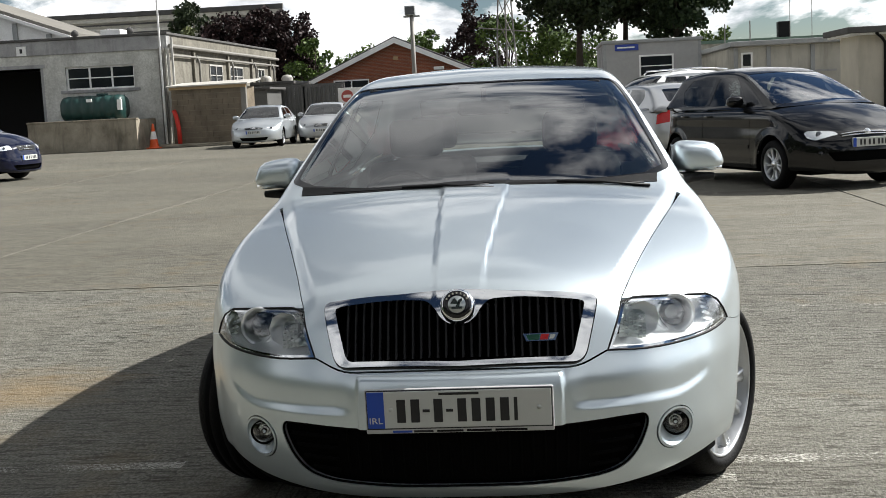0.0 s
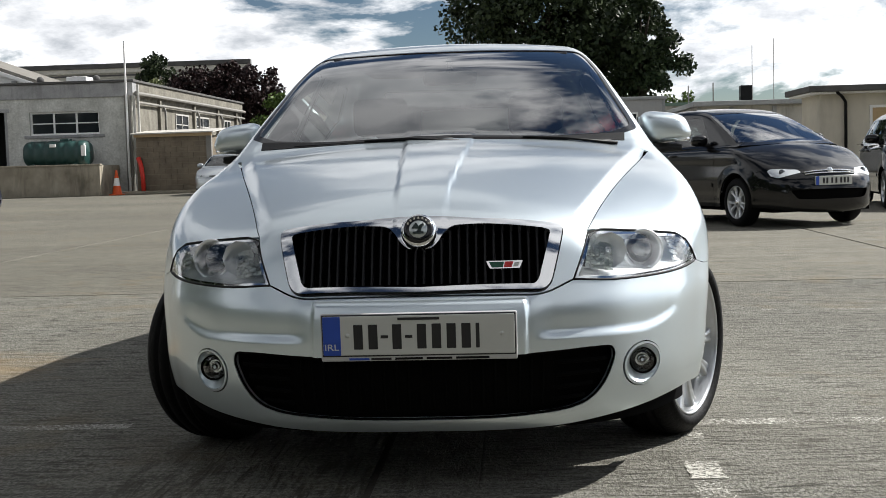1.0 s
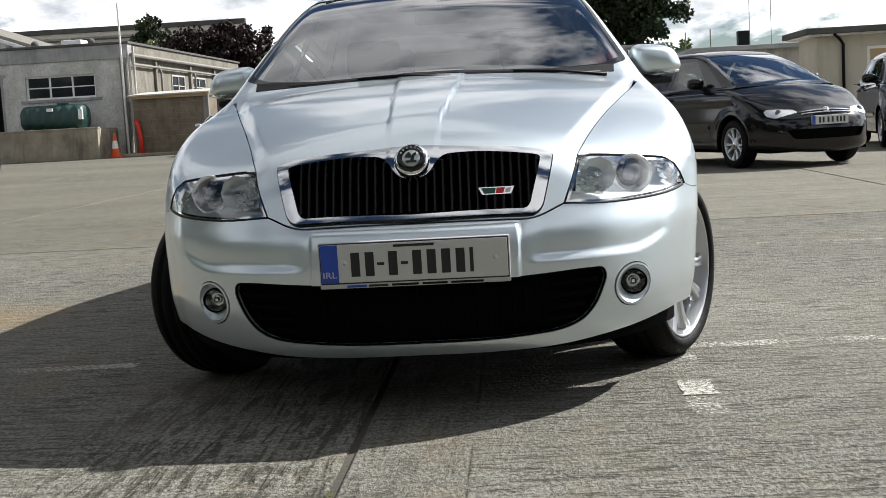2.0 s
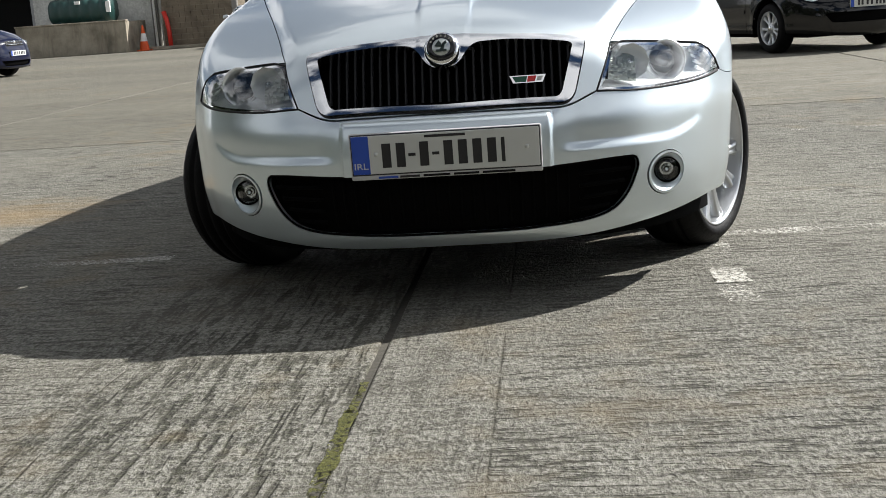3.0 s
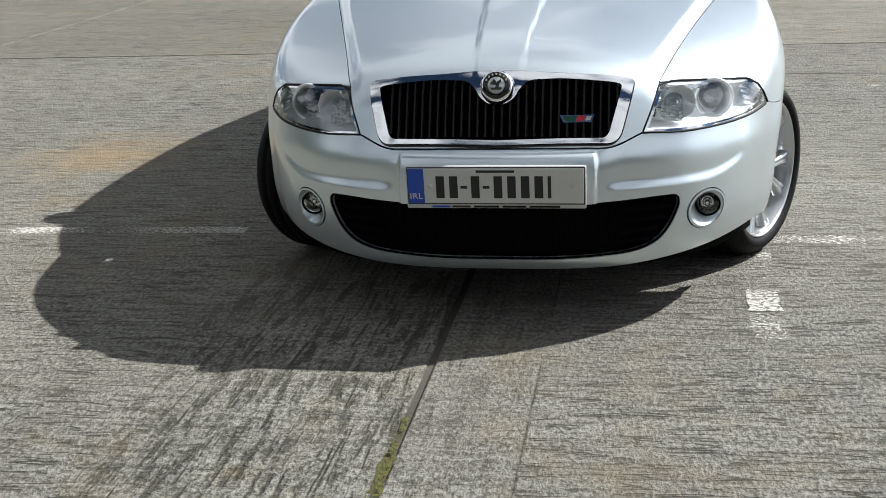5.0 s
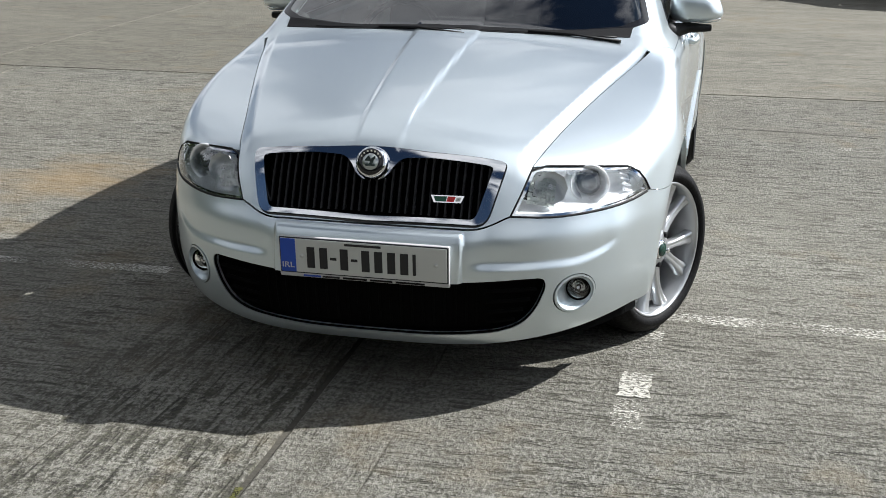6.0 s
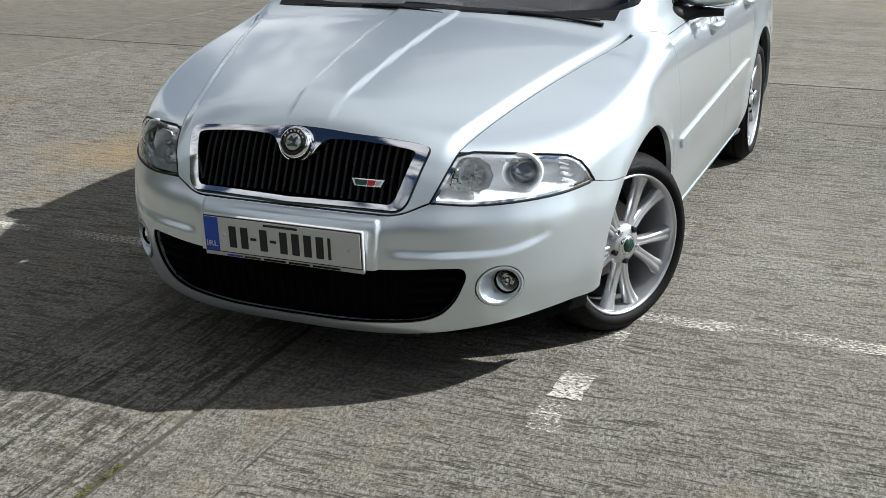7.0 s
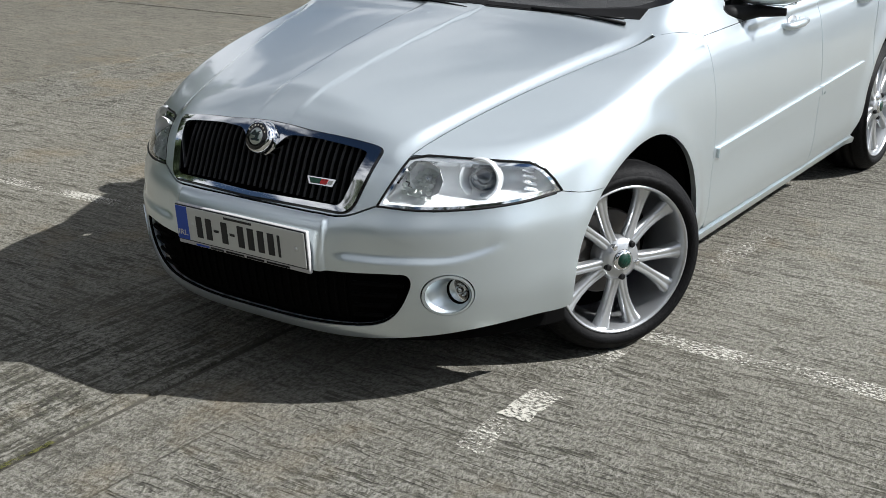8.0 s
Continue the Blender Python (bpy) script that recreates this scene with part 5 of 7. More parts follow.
def build_car(s, label, colour, place, lamp_pts, grille, plate_z, group="", bands=(), wheel_kind=True, seg=0.05, mouth=None):
    """A parked car, nose at the origin of its place, facing -y of it."""
    car = thing("car", label, "car", group=group)
    f, g = s.body, s.whole

    def body_sheet(name, *args, **more):
        """The alike panels of cars of one shape are worked out once."""
        key = (id(s), name, seg)
        if key not in KEPT_PANELS:
            KEPT_PANELS[key] = sheet(*args, **more)
        return KEPT_PANELS[key]

    h, L = s.half, s.length
    base_y, base_z, top_y, top_z, _ = s.screen
    nose, front, wing, over, side_v, rear_v = Lateral(base_y + 0.1, 0.42), Upright(1.05), Lengthwise(0.40, 0.42), Lengthwise(0, 0.80, 0.6), Sideways(), Upright(L - 1.0, 1)
    m = np.array([-1, 1, 1.0])
    on = lambda p, fn=f: snap(fn, np.array(p, float))
    full = lambda half: np.concatenate([half, (half * m)[::-1][1:-1]])
    wy, wr = s.wheels[0]
    nz = float(s.deck(np.array(0.08)))
    corner = on([(h - 0.02, wy - wr * 0.72, 0.66)])[0]
    lead = on(bend([(0, 0.10, nz), (0.35, 0.16, nz - 0.02), (0.6, 0.30, nz - 0.03), tuple(corner)]))
    shut = on(bend([tuple(lead[int(len(lead) * 0.62)]), (h - 0.24, 0.6, base_z - 0.15), (h - 0.13, base_y + 0.06, base_z - 0.05)]))
    lead_a, lead_b = lead[: int(len(lead) * 0.62) + 1], lead[int(len(lead) * 0.62):]
    back = on(bend([tuple(shut[-1]), (0.4, base_y - 0.05, base_z - 0.01), (0, base_y - 0.07, base_z)]))
    add("bonnet", body_sheet("bonnet", f, nose, full(np.concatenate([lead_a, shut[1:], back[1:]])), [], seg * 0.7, depth=0.012), colour, car)
    rim0 = on(arch(s, 0, 130, 196))
    low = on(bend([tuple(rim0[-1]), (h - 0.1, 0.30, 0.20), (0.5, 0.12, 0.19), (0, 0.08, 0.19)]))
    dn = on(bend([tuple(lead_b[-1]), tuple((lead_b[-1] + rim0[0]) / 2), tuple(rim0[0])]))
    holes = []
    if mouth:
        holes = [on([(x, 0.1, z) for x, z in rounded(mouth, 0.03, 0.03)])]
    bumper = add("front_bumper", sheet(f, front, full(np.concatenate([lead, dn[1:], rim0[1:], low[1:]])), holes, seg * 0.7, depth=0.012), colour, car)[0]
    if mouth:
        add("intake", sheet(f, front, holes[0], [], 0.08, lift=-0.04, depth=0, inset=-0.01), CAVITY, car)
    rim1 = on(arch(s, 0, 130, -12))
    d0 = wy + wr + 0.17
    ry, rr = s.wheels[1]
    d1 = (d0 + ry) / 2 + 0.22
    low_z = 0.24

    def upright(y, slant=0.0):
        return on(bend([(h - 0.02, y, low_z), (h, y, 0.5), (h - 0.02, y + slant * 0.5, 0.78), (h - 0.06, y + slant, base_z - 0.05)]))

    e0, e1 = upright(d0), upright(d1, 0.02)
    top_w = on(bend([tuple(e0[-1]), (h - 0.09, (d0 + base_y) / 2, base_z - 0.05), tuple(shut[-1])]), g)
    add("front_wing", body_sheet("front_wing", f, wing, np.concatenate([shut[::-1], lead_b[1:], dn[1:], rim1[1:], on(bend([tuple(rim1[-1]), (h - 0.02, (rim1[-1][1] + d0) / 2, low_z), tuple(e0[0])]))[1:], e0[1:], top_w[1:-1]]), [], seg * 0.7, depth=0.012), colour, car, twin=True)
    belt0 = on(bend([tuple(e0[-1]), (h - 0.06, (d0 + d1) / 2, base_z - 0.045), tuple(e1[-1])]), g)
    fd = add("front_door", body_sheet("front_door", f, side_v, np.concatenate([e0, belt0[1:], e1[::-1][1:], on(bend([tuple(e1[0]), tuple((e1[0] + e0[0]) / 2), tuple(e0[0])]))[1:-1]]), [], seg, depth=0.012, inset=0.004), colour, car, twin=True)
    rim2 = on(arch(s, 1, 195, 148, 10))
    e2 = np.concatenate([rim2, on(bend([tuple(rim2[-1]), (h - 0.02, ry - rr * 0.62, 0.80), (h - 0.06, ry - rr * 0.5, base_z - 0.045)]))[1:]])
    belt1 = on(bend([tuple(e1[-1]), (h - 0.06, (d1 + ry) / 2, base_z - 0.045), tuple(e2[-1])]), g)
    rd = add("rear_door", body_sheet("rear_door", f, side_v, np.concatenate([e1, belt1[1:], e2[::-1][1:], on(bend([tuple(e2[0]), tuple((e2[0] + e1[0]) / 2), tuple(e1[0])]))[1:-1]]), [], seg, depth=0.012, inset=0.004), colour, car, twin=True)
    rim3 = on(arch(s, 1, 148, -12))
    ql = on(bend([tuple(rim3[-1]), (h - 0.06, (rim3[-1][1] + L - 0.4) / 2, 0.25), (h - 0.10, L - 0.36, 0.25)]))
    tz = float(s.deck(np.array(L - 0.3)))
    qe = on(bend([tuple(ql[-1]), (h - 0.10, L - 0.34, 0.6), (h - 0.2, L - 0.36, tz - 0.06)]))
    qt = on(bend([tuple(qe[-1]), (h - 0.1, (L - 0.3 + ry) / 2, base_z - 0.01), tuple(e2[-1])]), g)
    mid = e2[len(rim2) - 1:]
    add("rear_quarter", body_sheet("rear_quarter", f, side_v, np.concatenate([rim3, ql[1:], qe[1:], qt[1:], mid[::-1][1:-1]]), [], seg, depth=0.012), colour, car, twin=True)
    th = on(np.concatenate([bend([(0, L, 0.25), (0.5, L - 0.1, 0.25), tuple(ql[-1])]), qe[1:], bend([tuple(qe[-1]), (0.3, L - 0.18, tz), (0, L - 0.15, tz)])[1:]]))
    add("tail", body_sheet("tail", f, rear_v, full(th), [], seg, depth=0.012), colour, car)
    for x0, x1, z0, z1 in bands:
        for b in add("tail_lamp", sheet(f, rear_v, on([(x, L - 0.2, z) for x, z in rounded([(x0, z0), (x1, z0), (x1, z1), (x0, z1)], 0.02, 0.04)]), [], 0.06, lift=0.008, depth=0.015, inset=0), RED_ENAMEL, car, twin=True):
            tagged(b, "red tail lamp")
    # roof, glass
    rb = np.concatenate([on(bend([tuple(shut[-1] + (0.03, 0.02, 0.01)), tuple(top_w[len(top_w) // 2]), tuple(belt0[0])]), g), belt0[1:], belt1[1:], qt[::-1][1:]])
    shell = np.concatenate([rb, on(bend([tuple(rb[-1]), (0.3, L - 0.2, tz + 0.01), (0, L - 0.17, tz + 0.01), (-0.3, L - 0.2, tz + 0.01), tuple(rb[-1] * m)]), g)[1:-1], (rb * m)[::-1], on(bend([tuple(rb[0] * m), (-0.4, base_y - 0.04, base_z), (0, base_y - 0.06, base_z), (0.4, base_y - 0.04, base_z), tuple(rb[0])]), g)[1:-1]])
    zr = s.roof[0]
    ws = full(on(rounded([(0, base_y + 0.02, base_z), (0.4, base_y + 0.06, base_z), (h - 0.19, base_y + 0.17, base_z), (0.56, top_y + 0.03, zr - 0.11), (0.3, top_y, zr - 0.08), (0, top_y, zr - 0.075)], [0, 0.08, 0.05, 0.05, 0.1, 0], gap=0.04, closed=False), g))
    dz = zr - base_z
    w1 = on(rounded([(h - 0.1, d0 + 0.22, base_z), (h - 0.1, d1 - 0.04, base_z), (0.66, d1 - 0.06, zr - 0.12), (0.64, max(top_y + 0.16, d0 + 0.6), zr - 0.12)], 0.04, 0.04), g)
    w2 = on(rounded([(h - 0.1, d1 + 0.05, base_z), (h - 0.1, ry - 0.12, base_z + 0.01), (0.70, ry + 0.06, base_z + dz * 0.4), (0.64, ry - 0.12, zr - 0.13), (0.66, d1 + 0.04, zr - 0.12)], 0.05, 0.04), g)
    y2, z2, y3, z3 = s.rear
    rw = full(on(rounded([(0, y2 + (y3 - y2) * 0.22, z2 + (z3 - z2) * 0.22), (0.48, y2 + (y3 - y2) * 0.22 - 0.04, z2 + (z3 - z2) * 0.22), (0.44, y2 + (y3 - y2) * 0.86, z2 + (z3 - z2) * 0.86), (0, y2 + (y3 - y2) * 0.86 + 0.03, z2 + (z3 - z2) * 0.86)], [0, 0.05, 0.05, 0], 0.04, closed=False), g))
    add("roof", body_sheet("roof", g, over, shell, [ws, w1, w1 * m, w2, w2 * m, rw], seg * 0.8, depth=0.015, inset=0.001), colour, car)
    for name, r, twin in (("windscreen", ws, False), ("rear_window", rw, False), ("side_window", w1, True), ("rear_side_window", w2, True)):
        for ob in add(name, body_sheet(name, g, over, r, [], seg, lift=-0.003, depth=0, inset=0), TINTED_GLASS if twin or seg > 0.05 else SCREEN_GLASS, car, twin=twin):
            ob.visible_shadow = False
    # lamps, grille, plates, handles
    lamp = on([(x, 0.2, z) for x, z in rounded(lamp_pts, 0.025, 0.03)])
    for sd in (1, -1):
        ob = new("headlamp")
        ob.parent = car
        for nm, lift, mt in (("lamp_bowl", 0.004, REFLECTOR), ("lens", 0.012, LAMP_GLASS)):
            b = sheet(f, front, lamp, [], 0.03, lift=lift, depth=0.012, inset=0)
            b = mirrored(b) if sd < 0 else b
            q = mesh_ob(nm, *b[:2], mt, ob, normals=b[2])
            q.visible_shadow = nm != "lens"
        c = lamp.mean(0)
        v, fc = lathe([(0.045, 0.0), (0.04, -0.012), (0.0, -0.016)], 18, "y")
        mesh_ob("bulb_lens", (np.array(v) + c + (0, -0.008, 0)) * (sd, 1, 1), fc if sd > 0 else [t[::-1] for t in fc], PROJECTOR, ob, smooth=True)
    if grille:
        gx, z0, z1, bars = grille
        ringg = on([(x, 0.1, z) for x, z in rounded([(-gx, z1), (gx, z1), (gx * 0.86, z0), (-gx * 0.86, z0)], 0.02, 0.03)])
        gr = add("grille", sheet(f, front, ringg, [], 0.04, lift=0.004, depth=0.01, inset=0), BLACK, car)[0]
        for k in range(bars):
            z = z0 + (z1 - z0) * (k + 0.5) / bars
            part("grille_bar", tube(on([(x, 0.1, z) for x in np.linspace(-gx * 0.9, gx * 0.9, 9)]) + np.array((0, -0.012, 0)), 0.008, 6), CHROME, gr, smooth=True)
        q = on([(0, 0.1, (z0 + z1) / 2 + 0.01)])[0]
        v, fc = lathe([(0.0, -0.024), (0.035, -0.022), (0.045, -0.012), (0.046, 0.0)], 20, "y")
        mesh_ob("badge", np.array(v) + q, fc, CHROME, car, "plain chrome badge", smooth=True)
    q = on([(0, 0.05, plate_z)])[0]
    pl = new("number_plate")
    pl.parent, pl.location = car, tuple(q + (0, -0.012, 0))
    part("face", box_bm(-0.26, 0.26, -0.006, 0.02, -0.055, 0.055, 0.003), PLATE_WHITE, pl)
    part("blue_band", box_bm(-0.259, -0.215, -0.008, 0.0, -0.054, 0.054), PLATE_BLUE, pl)
    for x in (-0.15, -0.10, -0.03, 0.03, 0.10, 0.15, 0.20):
        part("character_bar", box_bm(x - 0.014, x + 0.014, -0.008, 0, -0.034, 0.034), INK, pl)
    for i, sd in enumerate((1, -1)):
        for door, hy in ((fd[i], d1 - 0.17), (rd[i], ry - rr * 0.6 - 0.10)):
            q = on([(h - 0.03, hy, base_z - 0.14)])[0]
            part("door_handle", tube([(sd * (q[0] - 0.005), hy - 0.09, q[2]), (sd * (q[0] + 0.028), hy - 0.06, q[2]), (sd * (q[0] + 0.028), hy + 0.06, q[2]), (sd * (q[0] - 0.005), hy + 0.09, q[2])], 0.014, 8), colour, door, smooth=True)
            st = sheet(f, side_v, on([(h, y, z) for y, z in rounded([((d0 if door is fd[i] else d1) + 0.03, 0.50), ((d1 if door is fd[i] else ry - rr) - 0.03, 0.50), ((d1 if door is fd[i] else ry - rr) - 0.03, 0.55), ((d0 if door is fd[i] else d1) + 0.03, 0.55)], 0.008, 0.05)]), [], 0.06, lift=0.010, depth=0.012, inset=0)
            st = mirrored(st) if sd < 0 else st
            mesh_ob("rubbing_strip", *st[:2], colour, door, normals=st[2])
        mr = new("door_mirror")
        mr.parent = car
        b = bmesh.new()
        bmesh.ops.create_uvsphere(b, u_segments=20, v_segments=12, radius=1)
        for v in b.verts:
            x, y, z = (math.copysign(abs(t) ** 0.7, t) for t in v.co)
            v.co = (sd * (h + 0.03) + 0.115 * x, d0 + 0.30 + 0.07 * y, base_z + 0.06 + 0.075 * z)
        part("mirror_shell", b, colour, mr, smooth=True)
        part("mirror_foot", tube([(sd * (h - 0.12), d0 + 0.24, base_z - 0.01), (sd * (h - 0.02), d0 + 0.29, base_z + 0.01)], 0.03, 8), BLACK, mr)
    for sd in (1, -1):
        base = Matrix.Rotation(0 if sd > 0 else math.pi, 4, "Z")
        for y, r in s.wheels:
            wheel(car, Matrix.Translation((sd * (h - 0.115), y, s.tyre)) @ base, tyre_r=s.tyre, rim_r=s.tyre * 0.66, width=0.19, spokes=5 if wheel_kind else 8, twin=wheel_kind, detail=False)
            a = np.radians(np.linspace(-15, 195, 16))
            b = bmesh.new()
            rows = [[b.verts.new((sd * x, y + (r + 0.012) * math.cos(t), s.tyre + 0.02 + (r + 0.012) * math.sin(t))) for t in a] for x in (0.5, h - 0.03)]
            for k in range(15):
                b.faces.new((rows[0][k], rows[0][k + 1], rows[1][k + 1], rows[1][k]))
            b.faces.new(rows[0])
            part("wheel_liner", b, CAVITY, car)
    hull = bmesh.new()
    box_bm(-h + 0.18, h - 0.18, 0.25, L - 0.3, 0.19, 0.30, bm=hull)
    box_bm(-h + 0.10, h - 0.10, d0 - 0.06, ry - rr - 0.03, 0.20, 0.42, bm=hull)
    box_bm(-0.5, 0.5, 0.25, base_y + 0.2, 0.25, 0.62, bm=hull)
    part("underbody", hull, CAVITY, car)
    part("dashboard", box_bm(-h + 0.18, h - 0.18, base_y + 0.22, base_y + 0.62, 0.55, base_z - 0.06, 0.04), FABRIC, car)
    for x in (-0.36, 0.36):
        for y in ((d0 + d1) / 2 + 0.15, (d1 + ry) / 2 + 0.22):
            st = new("seat")
            st.parent = car
            part("seat_back", box_bm(x - 0.23, x + 0.23, y, y + 0.14, 0.4, base_z + 0.10, 0.05), FABRIC, st, smooth=True)
            part("headrest", box_bm(x - 0.12, x + 0.12, y + 0.04, y + 0.14, base_z + 0.12, base_z + 0.27, 0.03), FABRIC, st, smooth=True)
    car.matrix_world = place
    return car


BLACK_PAINT = paint("black_paint", (0.003, 0.0031, 0.0035), 0.0, 0.3, 0.05, 0.85)
NAVY_PAINT = paint("navy_paint", (0.004, 0.006, 0.024), 0.0, 0.3, 0.1, 0.8)
GREY_PAINT = paint("grey_paint", (0.42, 0.43, 0.44), 0.5, 0.35)
PALE_PAINT = paint("pale_silver_paint", (0.50, 0.53, 0.55), 0.7, 0.36)
WHITE_PAINT = paint("white_paint", (0.72, 0.73, 0.74), 0.0, 0.35)

HATCH = car_shape(4.20, 0.873, 1.57, 0.73, 0.93, 1.06, 1.95, 3.75, 1.02, [(0.86, 0.35), (3.47, 0.345)], 0.312)
build_car(HATCH, "black five-door hatchback parked on the concrete yard", BLACK_PAINT, pose(4.16, 11.85, 0, 0, 0, 21.3), [(0.36, 0.60), (0.42, 0.70), (0.58, 0.80), (0.77, 0.88), (0.845, 0.83), (0.82, 0.72), (0.66, 0.625)], (0.40, 0.63, 0.735, 2), 0.565, seg=0.035, mouth=[(-0.55, 0.46), (0.55, 0.46), (0.46, 0.36), (-0.46, 0.36)])
FAMILY = car_shape(4.60, 0.90, 1.46, 0.72, 1.12, 0.99, 2.0, 3.7, 1.03, [(0.92, 0.35), (3.62, 0.345)], 0.315)
build_car(FAMILY, "silver family car parked beside the block wall", PALE_PAINT, pose(-9.95, 37.6, 0, 0, 0, 3), [(0.42, 0.60), (0.48, 0.70), (0.76, 0.76), (0.80, 0.66)], (0.34, 0.60, 0.70, 1), 0.52, seg=0.07, mouth=[(-0.5, 0.36), (0.5, 0.36), (0.4, 0.26), (-0.4, 0.26)], group="cars by the fence")
build_car(FAMILY, "silver saloon with upright dark grille parked by the fence", GREY_PAINT, pose(-8.1, 40.2, 0, 0, 0, 4), [(0.46, 0.60), (0.48, 0.71), (0.74, 0.73), (0.78, 0.62)], (0.26, 0.56, 0.72, 3), 0.45, seg=0.07, group="cars by the fence")
TALL = car_shape(4.50, 0.90, 1.66, 0.83, 1.08, 1.12, 2.0, 3.8, 1.10, [(0.92, 0.36), (3.58, 0.355)], 0.33)
build_car(TALL, "dark blue tall car parked in front of the garage", NAVY_PAINT, pose(-11.34, 22.75, 0, 0, 0, 78), [(0.42, 0.66), (0.48, 0.79), (0.76, 0.83), (0.80, 0.70)], (0.32, 0.66, 0.78, 2), 0.50, seg=0.07, mouth=[(-0.5, 0.36), (0.5, 0.36), (0.4, 0.26), (-0.4, 0.26)])
build_car(FAMILY, "silver saloon parked with red tail lamps showing", GREY_PAINT, pose(1.74, 23.1, 0, 0, 0, 195), [(0.42, 0.60), (0.48, 0.70), (0.76, 0.74), (0.80, 0.64)], (0.32, 0.60, 0.70, 2), 0.50, seg=0.07, bands=[(0.50, 0.82, 0.72, 0.93)])
WAGON = car_shape(4.65, 0.90, 1.80, 0.76, 1.05, 1.10, 1.95, 4.40, 1.12, [(0.92, 0.35), (3.66, 0.345)], 0.318)
wagon = build_car(WAGON, "white estate car with roof rails parked across the yard", WHITE_PAINT, pose(1.2, 28.0, 0, 0, 0, -58), [(0.42, 0.60), (0.48, 0.70), (0.76, 0.74), (0.80, 0.64)], (0.32, 0.60, 0.70, 2), 0.50, seg=0.07)
for sx in (0.55, -0.55):
    part("roof_rail", tube([(sx, 2.2, 1.72), (sx, 2.3, 1.81), (sx, 3.2, 1.84), (sx, 4.1, 1.78), (sx, 4.15, 1.70)], 0.022, 8), CHROME, wagon, smooth=True)
build_car(HATCH, "black car parked beyond the dark hatchback", BLACK_PAINT, pose(6.75, 15.2, 0, 0, 0, -8), [(0.42, 0.615), (0.50, 0.70), (0.76, 0.80), (0.80, 0.72), (0.66, 0.62)], (0.40, 0.63, 0.735, 2), 0.565, seg=0.07)

# ---- buildings round the yard ----
def wall_mat(name, light, dark, scale=3.0, grain=120.0, bump=0.5, streaks=0.5):
    """A rendered or concrete wall with grain and streaks that run down it."""
    k = Nodes(name)
    run = k.noise(1.0, 4.0, 0.65, k.scaled(2.2, 2.2, 0.35))
    blot = k.noise(scale, 5.0, 0.65)
    fine = k.noise(grain, 3.0, 0.7)
    base = k.ramp(k.math("ADD", k.math("MULTIPLY", blot, 0.55), k.math("MULTIPLY", fine, 0.45)), [(0.36, dark), (0.62, light)])
    base = k.mix(k.ramp(run, [(0.50, 0.0), (0.72, streaks)]), base, tuple(0.45 * c for c in dark))
    k.set(Base_Color=base, Roughness=0.92, Normal=k.bump(fine, bump, 0.02))
    k.put(k.p.inputs["Specular IOR Level"], 0.2)
    return k.m


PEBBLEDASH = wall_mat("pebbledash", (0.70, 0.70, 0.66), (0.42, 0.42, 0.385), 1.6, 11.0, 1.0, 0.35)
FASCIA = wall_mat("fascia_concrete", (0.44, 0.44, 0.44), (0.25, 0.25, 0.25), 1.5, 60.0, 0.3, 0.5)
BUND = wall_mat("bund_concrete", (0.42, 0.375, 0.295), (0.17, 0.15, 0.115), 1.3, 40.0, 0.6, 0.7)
# stained, and toned well below the front so the sunlit side stays dull
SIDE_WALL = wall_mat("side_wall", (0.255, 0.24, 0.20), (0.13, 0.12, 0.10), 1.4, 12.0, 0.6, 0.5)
PANEL_WALL = wall_mat("panel_wall", (0.52, 0.50, 0.44), (0.38, 0.365, 0.32), 1.2, 50.0, 0.4, 0.5)
BLOCKWORK = wall_mat("blockwork", (0.26, 0.215, 0.16), (0.12, 0.10, 0.072), 2.0, 60.0, 0.5, 0.3)
CLADDING = plain("ribbed_cladding", (0.56, 0.54, 0.48), 0.7, 0.0, 0.22, 4.0, 0.1)
ROOF_FELT = plain("roof_felt", (0.085, 0.083, 0.08), 0.9, 0, 0.3, 14, 0.4)
SHEET_ROOF = plain("sheet_roof", (0.17, 0.16, 0.14), 0.8, 0, 0.25, 6, 0.2)
WHITE_TRIM = plain("white_trim", (0.84, 0.84, 0.82), 0.6, 0, 0.1, 14)
GREY_TRIM = plain("grey_trim", (0.30, 0.31, 0.31), 0.6, 0, 0.2, 14)
PIPE = plain("pipe_paint", (0.21, 0.20, 0.18), 0.6, 0, 0.2, 20)
PALE_PIPE = plain("pale_pipe_paint", (0.42, 0.41, 0.38), 0.6, 0, 0.25, 12)
PALE_SHEET = plain("pale_roof_sheet", (0.48, 0.46, 0.42), 0.7, 0, 0.25, 6, 0.2)
DARK_PANE = plain("dark_pane", (0.02, 0.024, 0.028), 0.06, 0.0, 0.3, 2.0)
DOOR_DARK = plain("dark_interior", (0.006, 0.006, 0.006), 0.95)
TANK_GREEN = plain("tank_green", (0.010, 0.045, 0.040), 0.42, 0, 0.25, 9, 0.1)
CONE_ORANGE = plain("cone_orange", (0.75, 0.10, 0.015), 0.5, 0, 0.15, 12)
CABIN_GREY = plain("cabin_steel", (0.36, 0.36, 0.355), 0.55, 0, 0.12, 5, 0.1)
SIGN_BLUE = plain("sign_blue", (0.02, 0.05, 0.30), 0.4)
OCHRE_WALL = wall_mat("ochre_wall", (0.58, 0.54, 0.45), (0.46, 0.425, 0.35), 0.8, 60.0, 0.3, 0.25)
FENCE_STEEL = plain("fence_steel", (0.125, 0.125, 0.12), 0.6, 0.2, 0.25, 8)
TIMBER = plain("pale_timber", (0.42, 0.30, 0.16), 0.7, 0, 0.2, 20)


